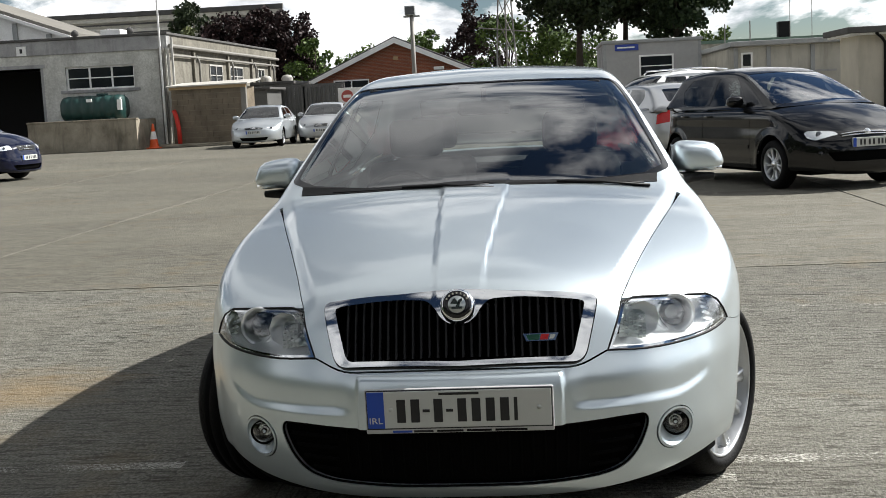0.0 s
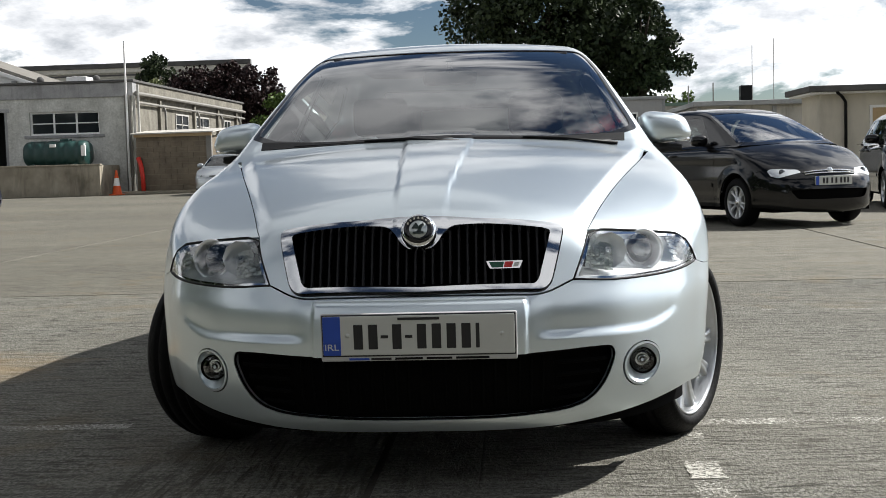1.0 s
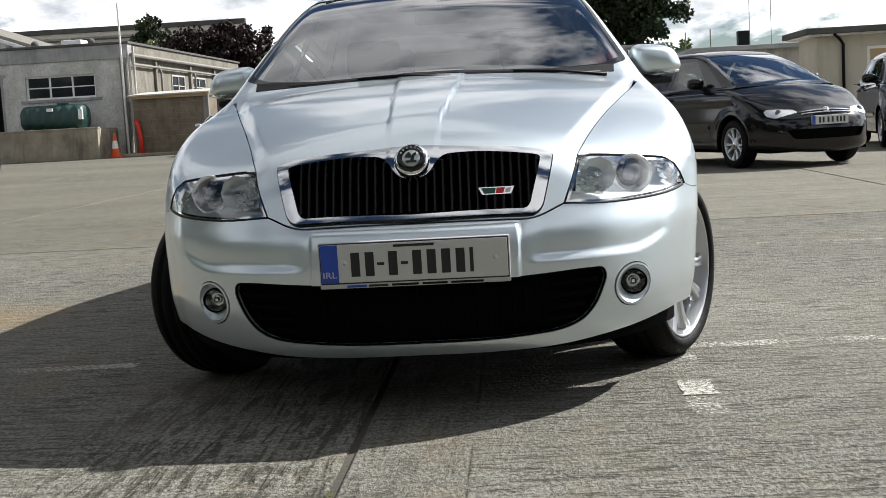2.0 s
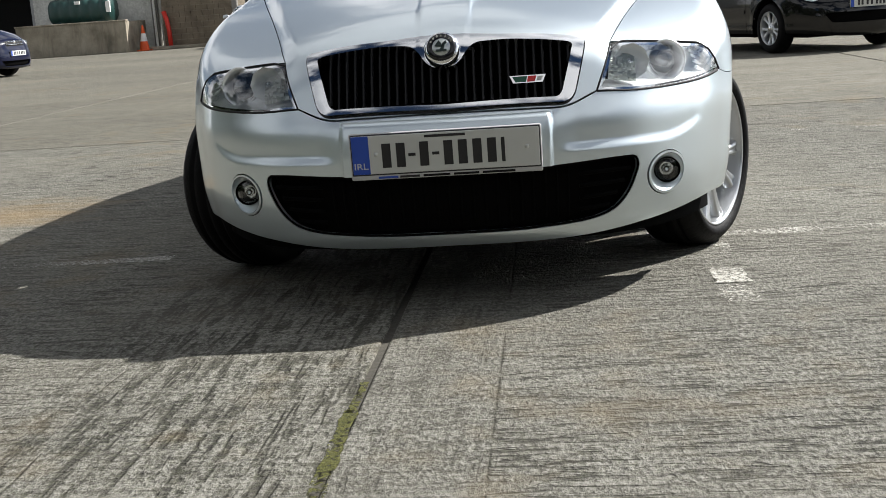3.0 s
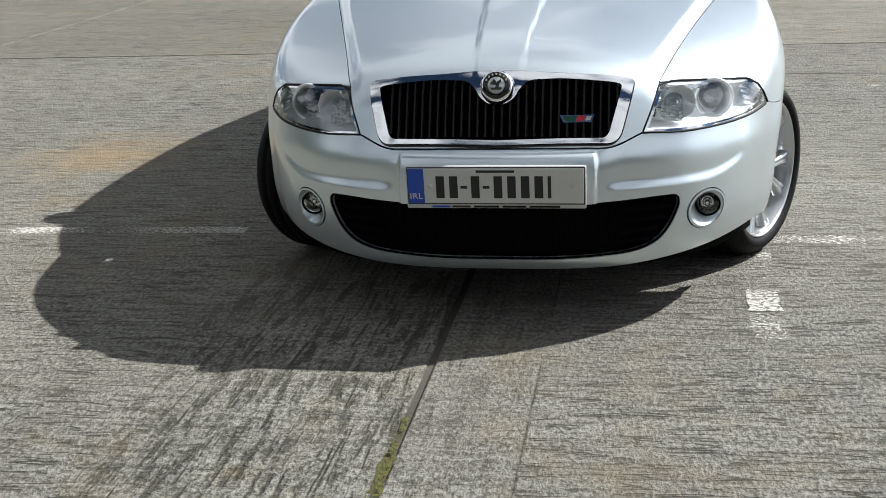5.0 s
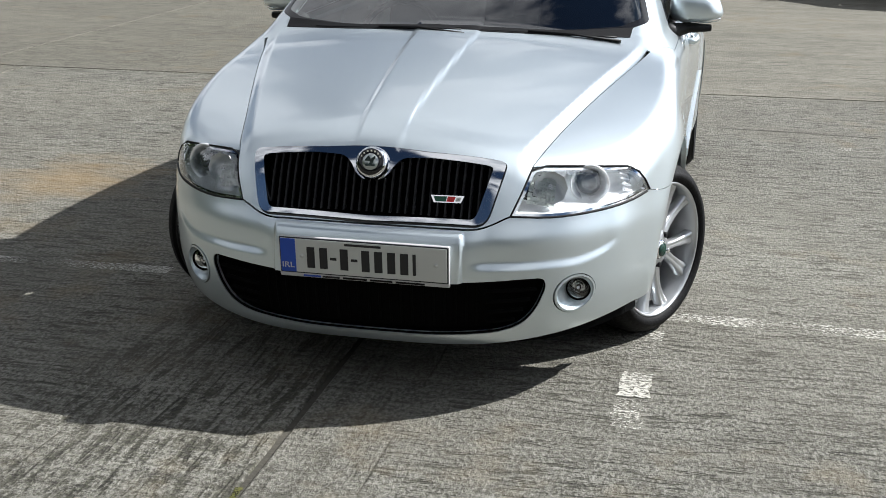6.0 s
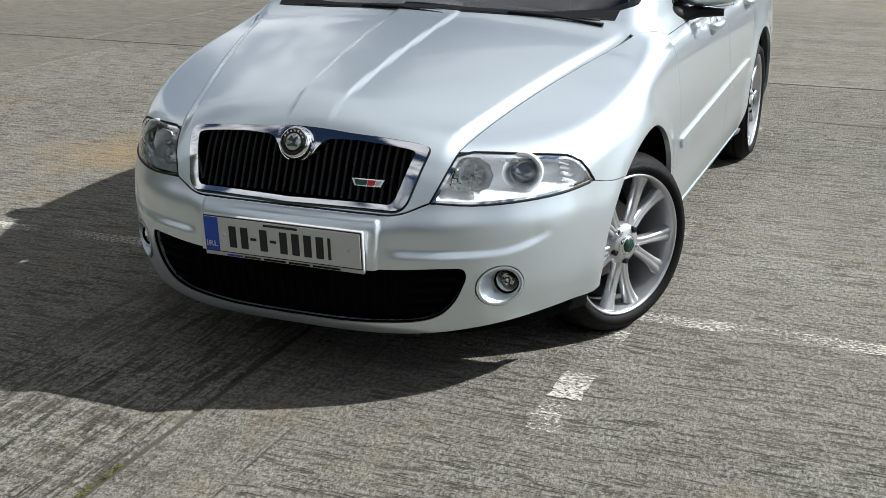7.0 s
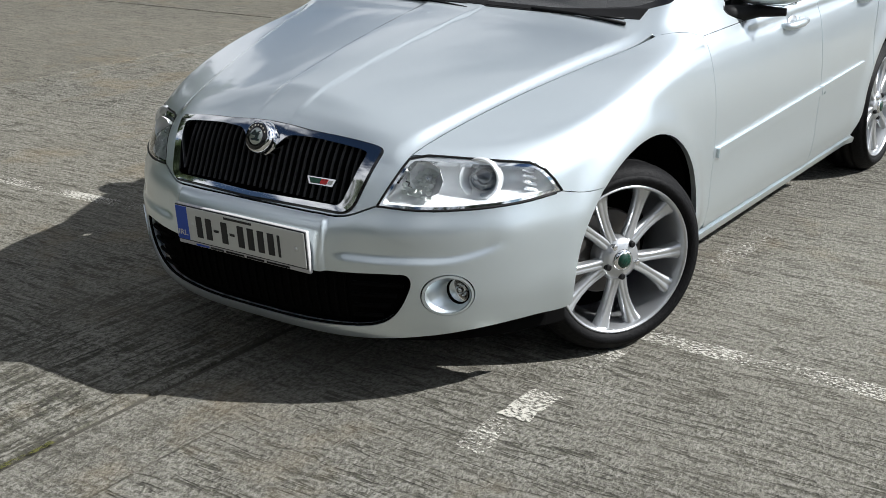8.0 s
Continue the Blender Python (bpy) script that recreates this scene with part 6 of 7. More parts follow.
def window(parent, at, turn, wide, high, columns, bars=1, frame=WHITE_TRIM, sill=True, deep=0.12):
    """A window in a wall: frame, mullions, panes, sill. at: the middle of its foot; it looks along -y before the turn."""
    w = new("window")
    w.parent = parent
    w.matrix_basis = Matrix.Translation(at) @ Matrix.Rotation(radians(turn), 4, "Z")
    t = 0.07
    bm = bmesh.new()
    for x0, x1, z0, z1 in [(-wide / 2, wide / 2, 0, t), (-wide / 2, wide / 2, high - t, high)] + [(-wide / 2 + (wide - t) * i / columns, -wide / 2 + (wide - t) * i / columns + t, t, high - t) for i in range(columns + 1)]:
        box_bm(x0, x1, -0.03, 0.05, z0, z1, bm=bm)
    part("window_frame", bm, frame, w)
    for i in range(columns):
        c = -wide / 2 + (wide - t) * (i + 0.5) / columns + t / 2
        hw = (wide - t) / columns / 2 - t / 2
        for b in range(bars + 1):
            z0, z1 = t + (high - 2 * t) * b / (bars + 1), t + (high - 2 * t) * (b + 1) / (bars + 1)
            part("pane", box_bm(c - hw, c + hw, 0.012, 0.03, z0 + 0.004, z1 - 0.004), DARK_PANE, w)
            if b:
                part("glazing_bar", box_bm(c - hw, c + hw, -0.01, 0.012, z0 - 0.022, z0 + 0.022), frame, w)
    if sill:
        part("sill", box_bm(-wide / 2 - 0.22, wide / 2 + 0.22, -deep - 0.1, 0.0, -0.13, -0.004, 0.02), FASCIA, w)
    return w


def build_garage():
    g = thing("garage_building", "flat-roofed pebbledash garage with open dark doorway", "building")
    x0, x1, y0, y1, top = -36.0, -14.85, 44.0, 63.2, 4.42
    dx0, dx1, dh = -25.5, -19.95, 3.38
    wx0, wx1, wz0, wz1 = -19.05, -16.22, 2.42, 3.34
    band = 3.86
    bm = bmesh.new()
    for a, b, z0, z1 in ((x0, dx0, 0, band), (dx0, dx1, dh, band), (dx1, wx0, 0, band), (wx0, wx1, 0, wz0), (wx0, wx1, wz1, band), (wx1, x1, 0, band)):
        box_bm(a, b, y0, y0 + 0.3, z0, z1, bm=bm)
    bmesh.ops.remove_doubles(bm, verts=bm.verts, dist=0.001)
    part("front_wall", bm, PEBBLEDASH, g, "grey pebbledash wall")
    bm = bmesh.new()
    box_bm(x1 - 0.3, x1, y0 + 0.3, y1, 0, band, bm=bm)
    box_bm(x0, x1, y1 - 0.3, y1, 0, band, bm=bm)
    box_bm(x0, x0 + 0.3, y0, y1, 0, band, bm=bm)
    part("side_wall", bm, SIDE_WALL, g, "stained concrete side wall, toned darker than the front")
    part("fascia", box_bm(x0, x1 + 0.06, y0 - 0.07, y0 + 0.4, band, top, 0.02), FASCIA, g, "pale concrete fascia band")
    # side of the fascia in the darker tone, to hold down its sunlight
    part("side_fascia", box_bm(x0, x1 + 0.05, y0 + 0.4, y1, band, top, 0.02), SIDE_WALL, g, "stained concrete fascia band, toned darker than the front")
    part("roof", box_bm(x0, x1 + 0.12, y0 - 0.14, y1 + 0.1, top, top + 0.10, 0.02), ROOF_FELT, g)
    # near-black panel: the shade of the unlit inside is put into its colour
    part("doorway", box_bm(dx0, dx1, y0 + 3.0, y0 + 3.2, 0, dh), DOOR_DARK, g, "unlit garage inside")
    part("door_lintel", box_bm(dx0 - 0.1, dx1 + 0.1, y0 - 0.03, y0 + 0.1, dh - 0.02, dh + 0.12), FASCIA, g)
    part("door_jamb", box_bm(dx1 - 0.12, dx1 - 0.004, y0 + 0.02, y0 + 0.28, 0, dh), GREY_TRIM, g)
    window(g, ((wx0 + wx1) / 2, y0 + 0.16, wz0), 0, wx1 - wx0, wz1 - wz0, 3)
    for y, wd in ((51.0, 2.1), (54.6, 2.4), (59.6, 1.4)):
        window(g, (x1 + 0.02, y, 2.45), 90, wd, 0.95, 2, 1, PALE_PIPE)
    for y in (47.5, 53.0, 57.5, 61.5):
        part("wall_rib", box_bm(x1 - 0.02, x1 + 0.12, y - 0.12, y + 0.12, 0, band, 0.01), SIDE_WALL, g)
        part("downpipe", tube([(x1 + 0.2, y + 0.35, 0), (x1 + 0.2, y + 0.35, 3.4), (x1 + 0.1, y + 0.35, 3.7)], 0.05, 8), PIPE, g)
    part("gutter", tube([(x1 + 0.16, y0, 3.98), (x1 + 0.16, y1, 3.98)], 0.08, 8), PIPE, g)
    part("side_pipe", tube([(x1 + 0.14, y0 + 0.2, 3.62), (x1 + 0.14, y1, 3.62)], 0.05, 8), PIPE, g)
    for dx, r in ((-0.25, 0.05), (-0.08, 0.055), (0.10, 0.06), (0.28, 0.05)):
        part("corner_pipe", tube([(x1 + dx, y0 - 0.1, 0), (x1 + dx, y0 - 0.1, 3.9 if dx < 0.2 else 4.3)], r, 8), PALE_PIPE if dx > 0 else PIPE, g)
    part("wall_sign", box_bm(-20.95, -20.55, y0 - 0.11, y0 - 0.07, 3.88, 4.25), WHITE_TRIM, g, "small pale sign on the fascia")
    part("sign_bar", box_bm(-20.80, -20.70, y0 - 0.125, y0 - 0.11, 3.98, 4.15), INK, g)
    part("roof_box", box_bm(-19.35, -18.45, 49.0, 49.9, top + 0.1, 5.1, 0.03), WHITE_TRIM, g, "white box on the roof")
    for x in (-21.3, -19.7, -18.7):
        v, f = lathe([(0.07, 4.5), (0.07, 5.0), (0.17, 5.05), (0.17, 5.2), (0.05, 5.3), (0, 5.3)], 14, "z")
        mesh_ob("roof_vent", [(q[0] + x, q[1] + 51.0, q[2]) for q in v], f, ROOF_FELT, g, smooth=True)
    mast = thing("pole", "tall thin pale pole at the garage corner", "pole")
    part("shaft", tube([(-15.0, 43.75, 0), (-15.0, 43.75, 6.0)], [0.048, 0.038], 8), WHITE_TRIM, mast)
    part("bracket", box_bm(-15.06, -14.94, 43.75, 44.0, 3.3, 3.4), PIPE, mast)


def build_bund():
    b = thing("bund_wall", "stained concrete bund wall round the oil tank", "wall")
    x0, x1, y0, y1, h, t = -19.75, -15.45, 41.6, 43.9, 1.16, 0.22
    bm = bmesh.new()
    box_bm(x0, x1, y0, y0 + t, 0, h, 0.02, bm=bm)
    box_bm(x0, x0 + t, y0 + t, y1, 0, h, bm=bm)
    box_bm(x1 - t, x1, y0 + t, y1, 0, h, bm=bm)
    box_bm(x0 + t, x1 - t, y1 - t, y1, 0, h, bm=bm)
    part("wall", bm, BUND, b)
    part("coping", box_bm(x0 - 0.03, x1 + 0.03, y0 - 0.03, y0 + t + 0.03, h, h + 0.06, 0.015), BUND, b)
    part("plinth", box_bm(x0 + 0.3, x1 - 0.3, 42.2, 43.6, 0, 1.12), BUND, b)
    tank = thing("oil_tank", "dark green ribbed plastic oil tank on the bund", "tank")
    bm = bmesh.new()
    rows, n = [], 28
    xs = [-18.74, -18.72, -18.64, -18.50]
    for k in range(5):
        c = -18.30 + 0.405 * k
        xs += [c - 0.10, c - 0.07, c + 0.07, c + 0.10]
    xs += [-16.50, -16.36, -16.28, -16.26]
    for i, x in enumerate(xs):
        r = 1.0 if 3 <= i < len(xs) - 3 else (0.05, 0.80, 0.95)[i] if i < 3 else (0.95, 0.80, 0.05)[i - len(xs) + 3]
        if 4 <= i < len(xs) - 4 and (i - 4) % 4 in (1, 2):
            r = 0.955
        ring = []
        for j in range(n):
            a = 2 * math.pi * j / n
            cy, cz = math.cos(a), math.sin(a)
            ring.append(bm.verts.new((x, 42.9 + 0.60 * r * math.copysign(abs(cy) ** 0.7, cy), 1.655 + 0.50 * r * math.copysign(abs(cz) ** 0.75, cz))))
        rows.append(ring)
    for r0, r1 in zip(rows, rows[1:]):
        for j in range(n):
            bm.faces.new((r0[j], r0[(j + 1) % n], r1[(j + 1) % n], r1[j]))
    part("shell", bm, TANK_GREEN, tank, smooth=True)
    part("tank_lid", box_bm(-17.35, -17.0, 42.7, 43.1, 2.12, 2.22, 0.03), TANK_GREEN, tank)
    part("tank_label", box_bm(-17.62, -17.40, 42.31, 42.36, 1.90, 2.02), WHITE_TRIM, tank, "small white label")
    part("gauge_label", box_bm(-16.40, -16.24, 42.32, 42.42, 1.55, 1.95), WHITE_TRIM, tank, "pale gauge label")
    for x in (-18.4, -16.7):
        part("cradle", box_bm(x - 0.12, x + 0.12, 42.45, 43.35, 1.10, 1.30, 0.02), TANK_GREEN, tank)

    cone = thing("traffic_cone", "orange and white traffic cone beside the bund", "cone")
    c = Vector((-15.05, 42.3, 0))
    part("foot", box_bm(c.x - 0.24, c.x + 0.24, c.y - 0.24, c.y + 0.24, 0.0, 0.05, 0.015), CONE_ORANGE, cone)
    for nm, z0, z1, m_ in (("lower_cone", 0.05, 0.36, CONE_ORANGE), ("white_sleeve", 0.36, 0.66, WHITE_TRIM), ("upper_cone", 0.66, 0.96, CONE_ORANGE)):
        r = lambda z: 0.19 * (1 - z / 1.12) + 0.005
        v, f = lathe([(r(z0), z0), (r(z1), z1)], 20, "z")
        mesh_ob(nm, [(q[0] + c.x, q[1] + c.y, q[2]) for q in v], f, m_, cone, smooth=True)
    slab = thing("loading_kerb", "low concrete kerb slab along the wall foot", "kerb")
    part("kerb", box_bm(-15.2, -11.1, 42.5, 44.0, 0, 0.12, 0.02), BUND, slab)
    post = thing("red_post", "curved red plastic barrier leaning on the wall", "barrier")
    part("bar", tube([(-14.15, 42.75, 0.12), (-14.18, 42.8, 0.7), (-14.26, 42.86, 1.15), (-14.36, 42.9, 1.42)], 0.09, 8), plain("red_plastic", (0.62, 0.03, 0.015), 0.5), post, smooth=True)

    shed = thing("lean_to", "brown blockwork lean-to with pale sheet roof", "shed")
    for j in range(10):
        for i in range(7):
            xa = -14.45 + 0.45 * i - (0.22 if j % 2 else 0)
            a, bb = max(xa, -14.45), min(xa + 0.44, -11.65)
            if bb - a > 0.05:
                part("block", box_bm(a, bb, 43.0, 43.2, 0.12 + 0.212 * j, 0.12 + 0.212 * j + 0.202), BLOCKWORK, shed)
    bm = box_bm(-14.45, -11.65, 43.03, 43.19, 0.1, 2.24)
    part("mortar_core", bm, BUND, shed)
    part("end_wall", box_bm(-11.85, -11.65, 43.2, 45.0, 0.0, 2.24), BLOCKWORK, shed)
    part("corner_post", box_bm(-11.68, -11.48, 42.95, 43.15, 0, 2.3), PIPE, shed)
    part("fascia_board", box_bm(-14.5, -11.45, 42.88, 42.95, 2.20, 2.34), TIMBER, shed)
    bm = bmesh.new()
    q = [bm.verts.new(p) for p in ((-14.6, 42.75, 2.30), (-11.35, 42.75, 2.32), (-11.35, 45.0, 2.50), (-14.6, 45.0, 2.46))]
    bm.faces.new(q)
    ex = bmesh.ops.extrude_face_region(bm, geom=bm.faces[:])
    bmesh.ops.translate(bm, verts=[v for v in ex["geom"] if isinstance(v, bmesh.types.BMVert)], vec=(0, 0, 0.05))
    bmesh.ops.recalc_face_normals(bm, faces=bm.faces)
    part("roof", bm, PALE_SHEET, shed, "pale sheet roof")


def ribbed(x0, x1, y, z0, z1, pitch, depth, flat=False):
    """A ribbed sheet in the plane y, ribs upright, or level with flat."""
    bm = bmesh.new()
    n = int(((z1 - z0) if flat else (x1 - x0)) / pitch)
    prev = None
    for i in range(n + 1):
        for k, d in ((0.0, 0), (0.35, 0), (0.5, depth), (0.85, depth)):
            s = (z0 if flat else x0) + (i + k) * pitch
            if s > (z1 if flat else x1):
                break
            pair = [bm.verts.new((x0, y - d, s)), bm.verts.new((x1, y - d, s))] if flat else [bm.verts.new((s, y - d, z0)), bm.verts.new((s, y - d, z1))]
            if prev:
                bm.faces.new((prev[0], pair[0], pair[1], prev[1]) if not flat else (prev[0], prev[1], pair[1], pair[0]))
            prev = pair
    bmesh.ops.recalc_face_normals(bm, faces=bm.faces)
    return bm


def build_halls():
    hall = thing("warehouse", "long grey-brown ribbed warehouse behind the trees", "building")
    part("wall", box_bm(-75, -21.4, 95.4, 98, 0, 9.2), CLADDING, hall)
    part("cladding", ribbed(-75, -21.4, 95.3, 4.5, 9.4, 1.0, 0.25, True), CLADDING, hall, "level-ribbed wall sheets")
    # dark strips paint the shade between the ribs
    for z in (5.2, 5.9, 6.6, 7.3, 8.0, 8.7):
        part("cladding_seam", box_bm(-75, -21.35, 95.0, 95.06, z, z + 0.13), ROOF_FELT, hall)
    part("parapet", box_bm(-75.2, -21.2, 94.9, 95.4, 9.35, 9.75, 0.03), ROOF_FELT, hall)
    low = thing("gabled_shed", "low white-boarded shed with grey sheet roof", "building")
    bm = bmesh.new()
    pts = [(-46, 5.4), (-38.0, 9.0), (-31.5, 8.1), (-24.3, 5.5)]
    for (xa, za), (xb, zb) in zip(pts, pts[1:]):
        v = [bm.verts.new(p) for p in ((xa, 58, za), (xb, 58, zb), (xb, 64, zb), (xa, 64, za))]
        bm.faces.new(v)
    ex = bmesh.ops.extrude_face_region(bm, geom=bm.faces[:])
    bmesh.ops.translate(bm, verts=[v for v in ex["geom"] if isinstance(v, bmesh.types.BMVert)], vec=(0, 0, 0.22))
    bmesh.ops.recalc_face_normals(bm, faces=bm.faces)
    part("roof", bm, SHEET_ROOF, low, "weathered corrugated roof")
    bm = bmesh.new()
    v = [bm.verts.new((x, 58.4, z)) for x, z in ((-45.5, 0), (-24.7, 0), (-24.7, 5.5), (-31.5, 8.0), (-38.0, 8.9), (-45.5, 5.5))]
    bm.faces.new(v)
    ex = bmesh.ops.extrude_face_region(bm, geom=bm.faces[:])
    bmesh.ops.translate(bm, verts=[q for q in ex["geom"] if isinstance(q, bmesh.types.BMVert)], vec=(0, 5, 0))
    bmesh.ops.recalc_face_normals(bm, faces=bm.faces)
    part("wall", bm, WHITE_TRIM, low, "pale boarded gable")
    for x in (-29.6, -27.4, -25.6):
        part("wall_post", box_bm(x - 0.12, x + 0.12, 58.25, 58.4, 0, 5.4 + (-24.7 - x) * 0.35), GREY_TRIM, low)
    part("barge_board", tube([(-31.5, 57.95, 8.05), (-24.3, 57.95, 5.45)], 0.12, 4), WHITE_TRIM, low)


def build_house():
    h = thing("brick_house", "red brick bungalow gable with white barge boards", "house")
    x0, x1, y0, y1, eave = -12.35, -3.7, 62.3, 74.0, 2.72
    ax, az = (x0 + x1) / 2, 4.62
    k = Nodes("red_brick")
    br = k.n("TexBrick", {"Vector": k.n("Mapping", {"Vector": k.coords(), "Rotation": (radians(90), 0, 0)}).outputs[0], "Color1": (0.30, 0.085, 0.035), "Color2": (0.21, 0.055, 0.026), "Mortar": (0.27, 0.20, 0.15), "Scale": 1.0, "Mortar Size": 0.008, "Brick Width": 0.225, "Row Height": 0.075})
    k.set(Base_Color=k.mix(k.math("MULTIPLY", k.noise(1.5), 0.3), br.outputs[0], (0.16, 0.06, 0.035)), Roughness=0.9, Normal=k.bump(br.outputs[1], 0.4, 0.01))
    bm = bmesh.new()
    f = bm.faces.new([bm.verts.new((x, y0, z)) for x, z in ((x0, 0), (x1, 0), (x1, eave), (ax, az), (x0, eave))])
    ex = bmesh.ops.extrude_face_region(bm, geom=[f])
    bmesh.ops.translate(bm, verts=[q for q in ex["geom"] if isinstance(q, bmesh.types.BMVert)], vec=(0, y1 - y0, 0))
    bmesh.ops.recalc_face_normals(bm, faces=bm.faces)
    part("wall", bm, k.m, h, "red brick wall")
    for s in (-1, 1):
        xe = x0 - 0.55 if s < 0 else x1 + 0.55
        bm = bmesh.new()
        ze = eave - 0.16
        v = [bm.verts.new(p) for p in ((ax, y0 - 0.35, az + 0.10), (xe, y0 - 0.35, ze), (xe, y1 + 0.3, ze), (ax, y1 + 0.3, az + 0.10))]
        bm.faces.new(v)
        ex = bmesh.ops.extrude_face_region(bm, geom=bm.faces[:])
        bmesh.ops.translate(bm, verts=[q for q in ex["geom"] if isinstance(q, bmesh.types.BMVert)], vec=(0, 0, 0.12))
        bmesh.ops.recalc_face_normals(bm, faces=bm.faces)
        part("roof_slope", bm, ROOF_FELT, h, "dark tiled roof slope")
        bm = bmesh.new()
        v = [bm.verts.new(p) for p in ((ax, y0 - 0.40, az + 0.16), (xe - 0.05 * s, y0 - 0.40, ze + 0.06), (xe - 0.05 * s, y0 - 0.40, ze - 0.18), (ax, y0 - 0.40, az - 0.14))]
        bm.faces.new(v)
        ex = bmesh.ops.extrude_face_region(bm, geom=bm.faces[:])
        bmesh.ops.translate(bm, verts=[q for q in ex["geom"] if isinstance(q, bmesh.types.BMVert)], vec=(0, 0.05, 0))
        bmesh.ops.recalc_face_normals(bm, faces=bm.faces)
        part("barge_board", bm, WHITE_TRIM, h, "white barge board")
    window(h, (-10.5, y0 - 0.02, 1.65), 0, 1.95, 1.0, 2, 0)
    window(h, (-5.6, y0 - 0.02, 1.65), 0, 1.6, 1.0, 2, 0)
    part("gable_vent", box_bm(ax - 0.12, ax + 0.12, y0 - 0.02, y0 + 0.05, 3.6, 3.78), TIMBER, h)
    part("wall_lamp", box_bm(-5.95, -5.4, y0 - 0.35, y0 - 0.02, 2.95, 3.12, 0.03), WHITE_TRIM, h)
    fence = thing("steel_fence", "dark upright-ribbed steel fence behind the cars", "fence")
    for k in range(18):
        part("fence_sheet", ribbed(-13.9 + 0.222 * k, -13.9 + 0.222 * (k + 1), 56.0, 0.15, 2.3, 0.22, 0.07), FENCE_STEEL, fence)
    for x in (-13.9, -11.9, -9.9):
        part("post", box_bm(x - 0.06, x + 0.06, 56.0, 56.12, 0, 2.45), FENCE_STEEL, fence)
    part("rail", box_bm(-13.9, -9.9, 56.01, 56.09, 2.3, 2.42), FENCE_STEEL, fence)
    low = thing("store_hut", "low dark store with flat roof beside the fence", "hut")
    part("wall", box_bm(-15.0, -12.9, 52.5, 55.5, 0, 2.2), FENCE_STEEL, low)
    part("roof", box_bm(-15.2, -12.7, 52.3, 55.7, 2.2, 2.32, 0.02), ROOF_FELT, low)
    far = thing("flat_roof_shed", "long low shed with vents on its flat roof", "shed")
    part("wall", box_bm(-17.0, -12.8, 57.5, 61.5, 0, 2.5), FASCIA, far)
    part("roof", box_bm(-17.2, -12.6, 57.2, 61.7, 2.5, 2.66, 0.02), ROOF_FELT, far)
    for x in (-14.2, -13.1):
        v, f = lathe([(0.28, 2.66), (0.30, 2.82), (0.22, 2.95), (0.0, 3.0)], 14, "z")
        mesh_ob("roof_vent", [(q[0] + x, q[1] + 58.0, q[2]) for q in v], f, PALE_SHEET, far, smooth=True)
    board = thing("stop_board", "white hoarding with a round red sign", "sign")
    part("panel", box_bm(-9.8, -7.6, 53.9, 54.0, 0.5, 2.12, 0.01), WHITE_TRIM, board)
    for x in (-9.6, -7.8):
        part("post", box_bm(x - 0.05, x + 0.05, 54.0, 54.1, 0, 2.1), GREY_TRIM, board)
    v, f = lathe([(0.0, -0.02), (0.27, -0.02), (0.29, 0.0)], 28, "y")
    mesh_ob("sign_disc", [(q[0] - 9.35, q[1] + 53.88, q[2] + 1.72) for q in v], f, plain("faded_red", (0.42, 0.09, 0.075), 0.6), board)
    part("sign_bar", box_bm(-9.54, -9.16, 53.84, 53.86, 1.65, 1.79), WHITE_TRIM, board)
    lamp = thing("flood_light", "grey steel post with a floodlight on top", "street lamp")
    part("post", tube([(-5.55, 49.0, 0), (-5.55, 49.0, 5.0)], [0.11, 0.085], 10), PIPE, lamp, smooth=True)
    part("bracket", box_bm(-5.9, -5.2, 48.95, 49.05, 4.9, 4.98), GREY_TRIM, lamp)
    part("lamp_head", box_bm(-5.82, -5.38, 48.75, 49.1, 4.98, 5.38, 0.03), GREY_TRIM, lamp)
    part("lamp_glass", box_bm(-5.78, -5.42, 48.73, 48.75, 5.02, 5.33), DARK_PANE, lamp)
    mast = thing("lattice_mast", "pale steel lattice mast with crossed struts", "mast")
    legs = [(-3.05, 70.0), (-1.55, 70.0), (-2.3, 71.3)]
    for x, y in legs:
        part("leg", tube([(x, y, 0), (-2.3 + (x + 2.3) * 0.35, 70.4 + (y - 70.4) * 0.35, 9.5)], 0.05, 6), PIPE, mast)
    for a in range(8):
        s0, s1 = 1 - 0.65 * (a * 1.2) / 9.5, 1 - 0.65 * ((a + 1) * 1.2) / 9.5
        for i in range(3):
            (xa, ya), (xb, yb) = legs[i], legs[(i + 1) % 3]
            part("strut", tube([(-2.3 + (xa + 2.3) * s0, 70.4 + (ya - 70.4) * s0, a * 1.2), (-2.3 + (xb + 2.3) * s1, 70.4 + (yb - 70.4) * s1, (a + 1) * 1.2)], 0.03, 5), PIPE, mast)
    part("cross_arm", tube([(-3.9, 70.2, 5.5), (-0.6, 70.2, 5.1)], 0.04, 6), PIPE, mast)


